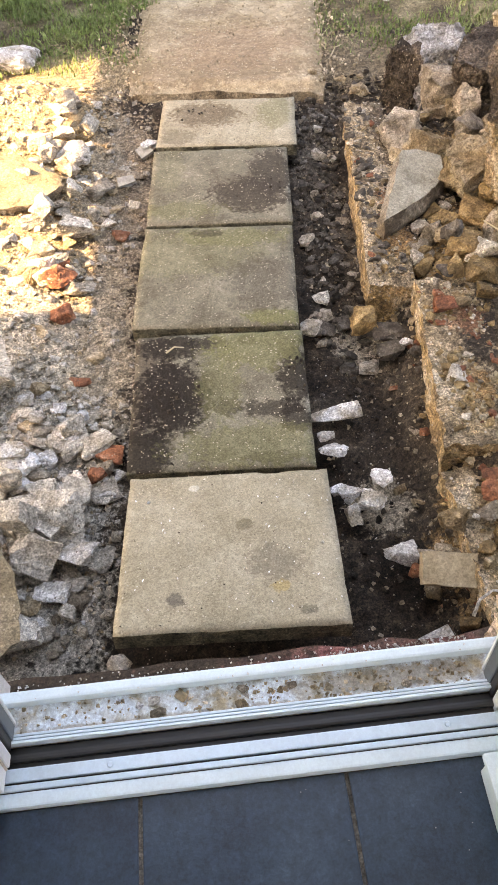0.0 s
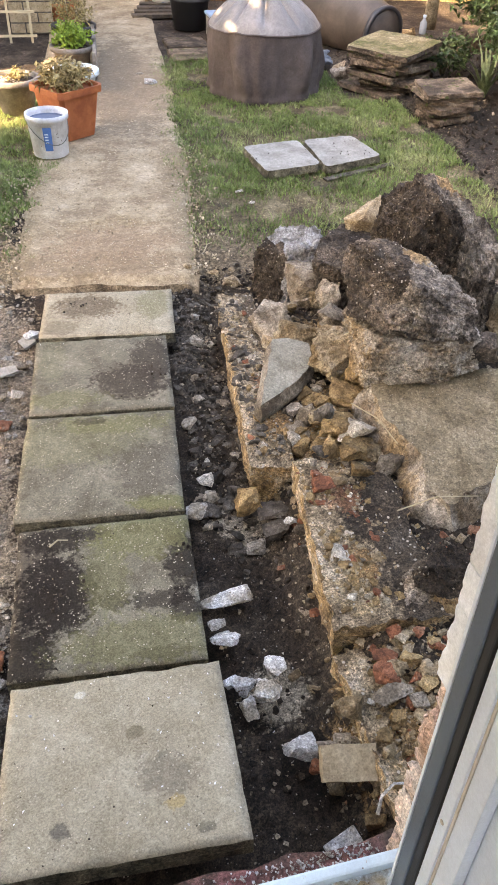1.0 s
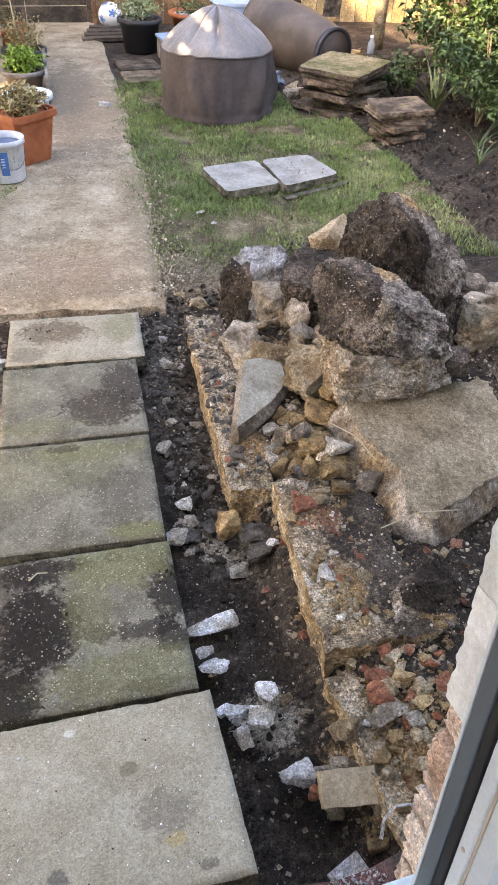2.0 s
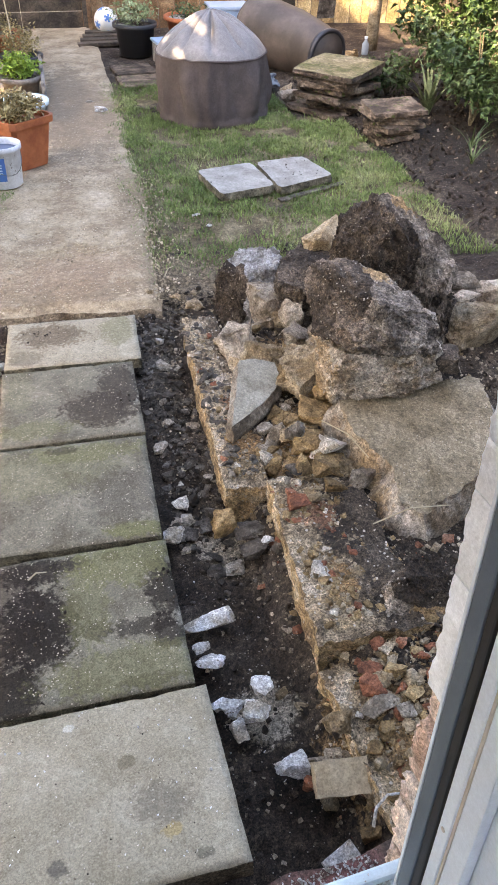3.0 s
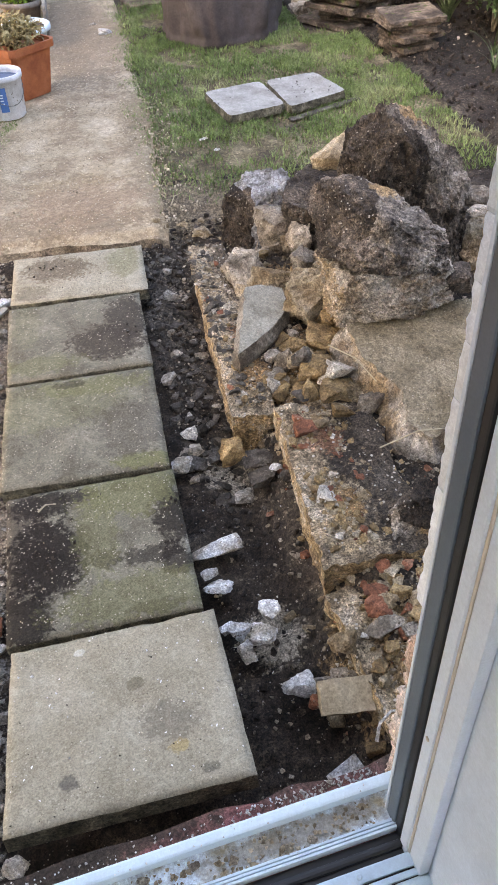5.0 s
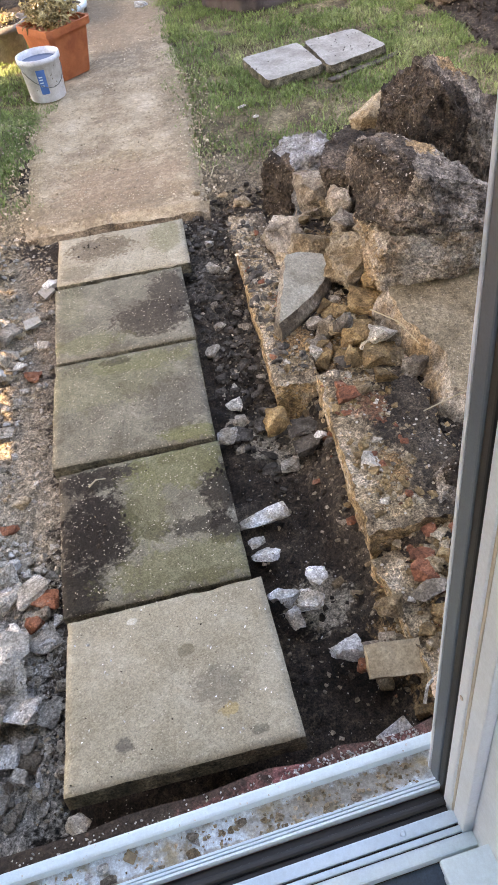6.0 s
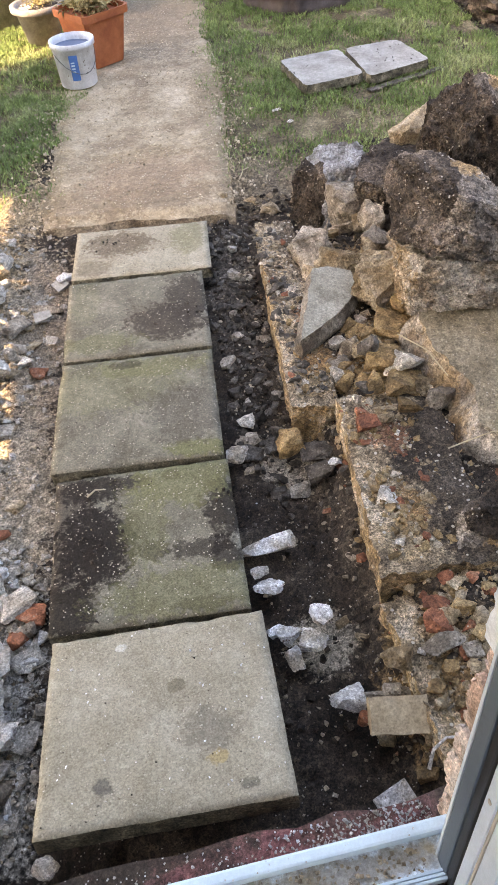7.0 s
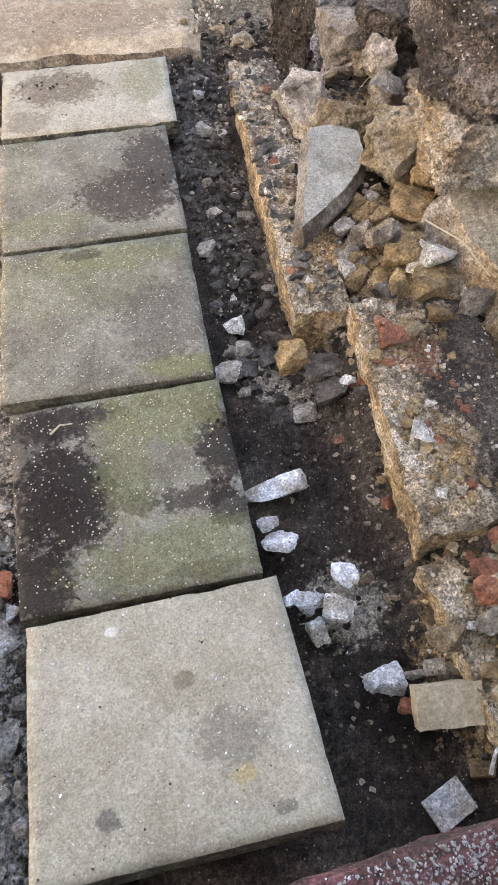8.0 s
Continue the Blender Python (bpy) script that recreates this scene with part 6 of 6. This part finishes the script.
part("body", boxmesh(-0.18, -0.14, 0, 0.18, 0.14, 0.3, 0.02), plain("pale_tub", (0.28, 0.37, 0.48), 0.4), b)
part("rim", boxmesh(-0.19, -0.15, 0.28, 0.19, 0.15, 0.31, 0.006), plain("pale_rim", (0.34, 0.43, 0.54), 0.4), b)
for x, y, w, h, rz in ((2.35, 6.8, 0.16, 0.33, 5), (2.6, 6.85, 0.14, 0.38, -4)):
    b = part("crate_board", boxmesh(-w / 2, -0.06, 0, w / 2, 0.06, h, 0.006), M_FENCEDK)
    b.matrix_world = pose(x, y, 0, 0, 0, rz)
    tagged(b, "dark wooden crate end against the fence", "crate", "clutter by the fence")
sp = empty("spade", pose(3.02, 6.95, 0.0, 12, 0, 4), "dark spade blade leaning on the fence", "spade")
part("blade", boxmesh(-0.09, -0.004, 0.1, 0.09, 0.004, 0.38, 0.003), M_DARKST, sp)
part("shaft", tube([(0, 0, 0.36), (0, 0, 0.8), (0, 0, 1.1)], 0.016, 0.016, 8), M_FENCE, sp)
g = empty("plastic_bottle", pose(3.0, 5.75, 0.02), "small clear plastic bottle by the tree", "bottle")
part("bottle", lathe([(0.028, 0), (0.03, 0.01), (0.03, 0.085), (0.013, 0.11), (0.013, 0.125)], 20), plain("pale_plastic", (0.25, 0.29, 0.32), 0.25), g, "", True)
part("cap", lathe([(0.015, 0.125), (0.015, 0.142)], 14), M_UPVC, g)
for x, y in ((2.74, 5.72), (2.82, 5.66), (2.78, 5.6), (2.88, 5.72)):
    rock("clay_lump", M_CLAY, x, y, 0, 0.11, 0.1, 0.08, 0, 0, 0, int(x * 100), 3, 0.09, 9, 0.75, "ochre lump beside the compost bin", "stone", "ochre lumps")
ob = rock("crumpled_sheet", M_GREYPVC, 1.86, 4.85, 0.0, 0.26, 0.2, 0.10, 10, 0, 0, 402, 4, 0.2, 12, 0.7, "crumpled grey plastic sheet on the ground", "plastic sheet")
for x, y, k in ((1.98, 4.66, "sand"), (2.03, 4.58, "conc"), (1.94, 4.52, "conc")):
    stone(k, x, y, 0.0, 0.11, 0.09, 0.08)


# leather ball
def build_ball():
    p = empty("football", pose(0.90, 7.02, 0.115), "white and blue leather ball by the fence", "ball")
    bm = bmesh.new()
    bmesh.ops.create_icosphere(bm, subdivisions=4, radius=0.11)
    part("shell", bm, plain("ball_white", (0.72, 0.70, 0.64), 0.45), p, "", True)
    for d in ((0.1, -1, 0.35), (-0.8, -0.6, -0.2), (0.75, -0.7, -0.1), (0.0, -0.6, -0.9), (-0.4, -0.1, 0.95)):
        n = Vector(d).normalized()
        q = n.to_track_quat("Z", "Y").to_matrix().to_4x4()
        bm = bmesh.new()
        ring = [bm.verts.new((q @ Vector((0.038 * math.cos(6.2832 * i / 5), 0.038 * math.sin(6.2832 * i / 5), 0))) + n * 0.1052) for i in range(5)]
        mid = bm.verts.new(n * 0.1125)
        for i in range(5):
            bm.faces.new((ring[i], ring[(i + 1) % 5], mid))
        part("patch", bm, M_BLUE, p, "blue panel")


build_ball()

# low timber and paving at the path's end
for k in range(4):
    b = part("plank", boxmesh(-0.28, -0.05, 0, 0.28, 0.05, 0.03, 0.004), M_FENCEDK)
    b.matrix_world = pose(0.88 + 0.03 * k, 6.55 + 0.13 * k, 0.0 + 0.004 * k, 0, 0, 4 - 3 * k)
    tagged(b, "weathered grey plank lying at the path's end", "plank", "planks")
for x, y, w in ((0.98, 5.6, 0.34), (1.0, 5.25, 0.36)):
    loose_slab("stone_slab", x, y, -0.012, w, 0.33, 0.03, 6, int(y * 10), M_STACK, "mossy flat paving stone beside the path", "flat paving", irregular=0.02)

# fences
def fence(name, x0, y0, x1, y1, height, material, horizontal, label, seed):
    a, b = Vector((x0, y0, 0)), Vector((x1, y1, 0))
    L = (b - a).length
    f = empty(name, pose(x0, y0, -0.02, 0, 0, math.degrees(math.atan2(y1 - y0, x1 - x0))), label, "fence", "", "structure")
    rng = random.Random(seed)
    if horizontal:
        z = 0.02
        while z < height:
            part("board", boxmesh(0, -0.012, z, L, 0.012, z + 0.14, 0.003), material, f)
            z += 0.148
    else:
        x = 0.0
        while x < L:
            w = rng.uniform(0.11, 0.15)
            part("board", boxmesh(x, -0.01 + rng.uniform(-0.004, 0.004), 0.0, x + w, 0.012, height + rng.uniform(-0.01, 0.01), 0.003), material, f)
            x += w + 0.006
        for z in (0.3, height - 0.3):
            part("rail", boxmesh(0, 0.012, z, L, 0.05, z + 0.08, 0.003), material, f)
    x = 0.0
    while x <= L + 0.01:
        part("post", boxmesh(x - 0.045, -0.05, 0, x + 0.045, 0.045, height + 0.06, 0.005), material, f)
        x += L / max(1, round(L / 1.8))
    return f


fence("fence", -2.4, 7.35, 0.75, 7.35, 1.7, M_FENCEDK, True, "dark weathered horizontal-board garden fence", 1)
fence("fence", 0.75, 7.35, 2.7, 7.25, 1.75, M_FENCE, False, "brown vertical-board garden fence", 2)
fence("fence", 2.7, 7.25, 4.6, 6.9, 1.75, M_FENCELT, False, "pale yellowish vertical-board garden fence", 3)
fence("fence", 4.2, 6.9, 4.2, -0.4, 1.75, M_FENCEDK, False, "dark vertical-board side fence", 4)

# small tree trunk by the fence
t = empty("tree", pose(3.13, 5.95, 0.0), "slim pale-barked tree trunk by the fence", "tree")
part("trunk", tube([(0, 0, -0.02), (0.01, 0.01, 0.3), (0.05, 0.02, 0.8), (0.04, 0.05, 1.5), (0.1, 0.1, 2.2)], 0.06, 0.03, 12), M_BARK, t, "", True)
part("limb", tube([(0.03, 0.02, 0.55), (0.15, 0.0, 0.8), (0.3, -0.05, 1.2)], 0.022, 0.012, 8), M_BARK, t, "", True)
part("limb", tube([(0.04, 0.04, 1.2), (-0.15, 0.1, 1.6), (-0.3, 0.2, 2.1)], 0.02, 0.01, 8), M_BARK, t, "", True)
foliage(t, "crown", (0.1, 0.1, 2.3), (0.6, 0.6, 0.45), 1400, 0.06, M_LEAF, 29)

# rotting log pile
for k, (x, y, z, L, r, rz) in enumerate(((3.3, 5.2, 0.09, 0.34, 0.085, 10), (3.55, 5.4, 0.22, 0.3, 0.09, -8), (3.5, 5.15, 0.07, 0.36, 0.07, 25))):
    lg = empty("log", pose(x, y, z, 0, 90, rz), "dark rotting log with a pale sawn end", "log", "log pile")
    bm = lathe([(r * 0.9, -L / 2), (r, -L / 2 + 0.02), (r * 1.03, 0), (r, L / 2 - 0.01)], 20)
    for v in bm.verts:
        v.co *= 1 + 0.08 * noise.noise(v.co * 14)
    part("bark", bm, M_STACK, lg)
    part("sawn_end", lathe([(r * 0.88, L / 2 - 0.012), (r * 0.88, L / 2 + 0.003)], 20), M_SAND, lg, "pale sawn wood")


# shrubs and spiky plants in the bed
def shrub(x, y, rx, ry, h, count, size, material, label, seed):
    s = empty("shrub", pose(x, y, 0.0), label, "shrub", "shrubs in the bed")
    rng = random.Random(seed)
    stems(s, (0, 0, 0), min(rx, ry) * 0.8, h * 0.8, 9, M_BARK, seed, 0.008)
    v, f = [], []
    r2 = np.random.default_rng(seed)
    for k in range(16):
        a = rng.uniform(0, 6.28)
        c = (rx * 0.72 * math.cos(a) * rng.uniform(0.2, 1), ry * 0.72 * math.sin(a) * rng.uniform(0.2, 1), h * rng.uniform(0.28, 0.9))
        vv, ff = leaves(r2, c, (rx * 0.42, ry * 0.42, h * 0.2), count // 16, size, 0.25, 0.5)
        o = len(v)
        v += vv
        f += [tuple(o + i for i in q) for q in ff]
    me = bpy.data.meshes.new("foliage")
    me.from_pydata(v, [], f)
    me.materials.append(material)
    ob = new("foliage", me)
    ob.parent = s
    return s


shrub(3.12, 4.35, 0.55, 0.55, 1.0, 4600, 0.055, M_LEAF, "dense dark green leafy shrub in the bed", 41)
shrub(2.98, 3.72, 0.42, 0.42, 0.75, 3000, 0.05, M_LEAF, "leafy green shrub at the bed's edge", 42)
shrub(2.72, 4.55, 0.25, 0.25, 0.28, 700, 0.045, M_LEAF, "low green shrub beside the flagstones", 43)
shrub(3.6, 2.9, 0.5, 0.5, 0.8, 1600, 0.055, M_LEAF, "dark green shrub in the bed", 44)


def spiky(x, y, n, L, w, material, seed, label):
    s = empty("spiky_plant", pose(x, y, ground_z(x, y)), label, "plant", "spiky plants")
    rng = random.Random(seed)
    for k in range(n):
        a, lean, l = rng.uniform(0, 6.28), rng.uniform(0.25, 0.9), L * rng.uniform(0.6, 1.1)
        bm = bmesh.new()
        rows = []
        for i in range(6):
            t = i / 5
            r = l * lean * t * (0.6 + 0.4 * t)
            z = l * (t - lean * 0.45 * t * t)
            ww = w * (1 - t) ** 0.7 * (0.7 + 0.3 * (t < 0.5)) + 0.0008
            rows.append([bm.verts.new((r * math.cos(a) - q * ww * math.sin(a), r * math.sin(a) + q * ww * math.cos(a), z + (0.25 * ww if q else 0))) for q in (-1, 0, 1)])
        for p, q in zip(rows, rows[1:]):
            bm.faces.new((p[0], p[1], q[1], q[0]))
            bm.faces.new((p[1], p[2], q[2], q[1]))
        part("blade", bm, material, s)
    return s


spiky(2.80, 4.0, 18, 0.56, 0.015, M_SAGE, 1, "spiky pale green sword-leaved plant")
spiky(2.75, 3.25, 9, 0.24, 0.007, M_LEAF, 2, "thin strappy green plant in dark soil")
spiky(2.62, 2.98, 8, 0.2, 0.006, M_LEAF, 3, "thin strappy green plant in dark soil")
spiky(2.95, 3.0, 9, 0.24, 0.006, M_SAGE, 4, "thin strappy green plant in dark soil")

# brick pier and trellis beyond the pots
pier = empty("brick_pier", pose(-0.22, 6.1, 0.0), "yellow stock-brick pier with recessed mortar", "brick pier", "", "structure")
part("core", boxmesh(-0.16, -0.105, 0, 0.16, 0.105, 1.1), M_GROUT, pier)
rng = random.Random(4)
for k in range(14):
    for x0, x1 in (((-0.167, 0.048), (0.058, 0.167)) if k % 2 else ((-0.167, -0.058), (-0.048, 0.167))):
        o = part("brick", boxmesh(x0, -0.112, k * 0.075 + 0.008, x1, 0.112, k * 0.075 + 0.073, 0.004), M_BUFF, pier)
tr = empty("trellis", pose(-0.36, 5.55, 0.0, -6, 0, 0), "pale wooden lattice leaning on the pier", "trellis")
for x in (-0.16, 0.0, 0.16):
    part("upright", boxmesh(x - 0.009, 0, 0.03, x + 0.009, 0.012, 0.9, 0.002), M_STRAW, tr)
for z in (0.08, 0.24, 0.4, 0.56, 0.72):
    part("rung", boxmesh(-0.2, -0.012, z - 0.009, 0.2, 0.0, z + 0.009, 0.002), M_STRAW, tr)

# unseen boundary wall, added to shade the garden; its gaps let sun patches through
bm = bmesh.new()
YS, ZS = (-0.66, 1.62, 2.98, 3.13, 3.25, 3.42, 4.6, 6.75), (-0.1, 1.137, 1.45, 2.6, 2.75, 2.85, 3.02, 4.2)
GAPS = ((-0.66, 1.62, -0.1, 1.137), (3.13, 4.6, -0.1, 1.45), (2.98, 3.13, 2.6, 2.75), (3.25, 3.42, 2.6, 2.75), (2.98, 3.42, 2.85, 3.02))
for y0, y1 in zip(YS, YS[1:]):
    for z0, z1 in zip(ZS, ZS[1:]):
        if not any(a <= y0 and y1 <= c and d <= z0 and z1 <= e for a, c, d, e in GAPS):
            box(bm, -1.62, y0, z0, -1.5, y1, z1)
bmesh.ops.remove_doubles(bm, verts=bm.verts[:], dist=0.0005)
ob = part("wall_garden", bm, M_BUFF)
tagged(ob, "unseen brick wall added to shade the garden, its gaps shaping the sun", "wall", "", "structure")

# curled white strip by the broken reveal
o = part("plastic_strip", tube([(-0.05, -0.02, 0.0), (-0.03, 0.005, 0.012), (0.0, 0.015, 0.02), (0.03, 0.008, 0.016), (0.06, -0.01, 0.01)], 0.0035, 0.0022, 8), M_PLASTER)
o.matrix_world = pose(0.755, -0.375, 0.052, 0, 0, 10)
tagged(o, "curled white plastic strip lying by the broken reveal", "plastic strip")
# small stray things
for x, y, L, rz in ((0.70, 2.02, 0.10, 60), (0.975, 0.56, 0.20, -68), (1.05, 0.25, 0.22, 5), (-0.24, 2.0, 0.13, 55), (0.10, 0.41, 0.05, 20)):
    z = max(ground_z(x, y), 0.0) + (0.02 if L < 0.15 else 0.10)
    if x == 0.10:
        z = 0.002
    o = part("straw", tube([(-L / 2, 0, 0), (0, L * 0.06, 0.01), (L / 2, 0, 0)], 0.003 if L < 0.12 else 0.002, 0.0015, 5), M_STRAW)
    o.matrix_world = pose(x, y, z, 0, 0, rz)
    tagged(o, "dry bleached twig lying on the rubble", "twig")
for x, y, w in ((0.93, 2.62, 0.04), (0.97, 2.48, 0.03), (0.62, 4.5, 0.09), (0.56, 4.72, 0.05), (0.6, 1.86, 0.05), (0.69, 1.80, 0.05)):
    stone("plaster" if y > 2 else "sand", x, y, 0.008, w, w * 0.7, w * 0.3)
stone("plaster", -0.62, 3.15, 0.01, 0.16, 0.10, 0.03, 20)

grit("mulch", 5000, (2.1, 4.1, 1.9, 5.6, lambda x, y: 0.9 if not lawn_right(x, y) else 0.0), ground_z, 0.035, 21, "dark clods and bark in the flower bed", M_CLOD)
grit("mulch", 900, (2.1, 4.1, 1.9, 5.6, lambda x, y: 0.5 if not lawn_right(x, y) else 0.0), ground_z, 0.022, 22, "pale chips in the flower bed", M_CRUMB)
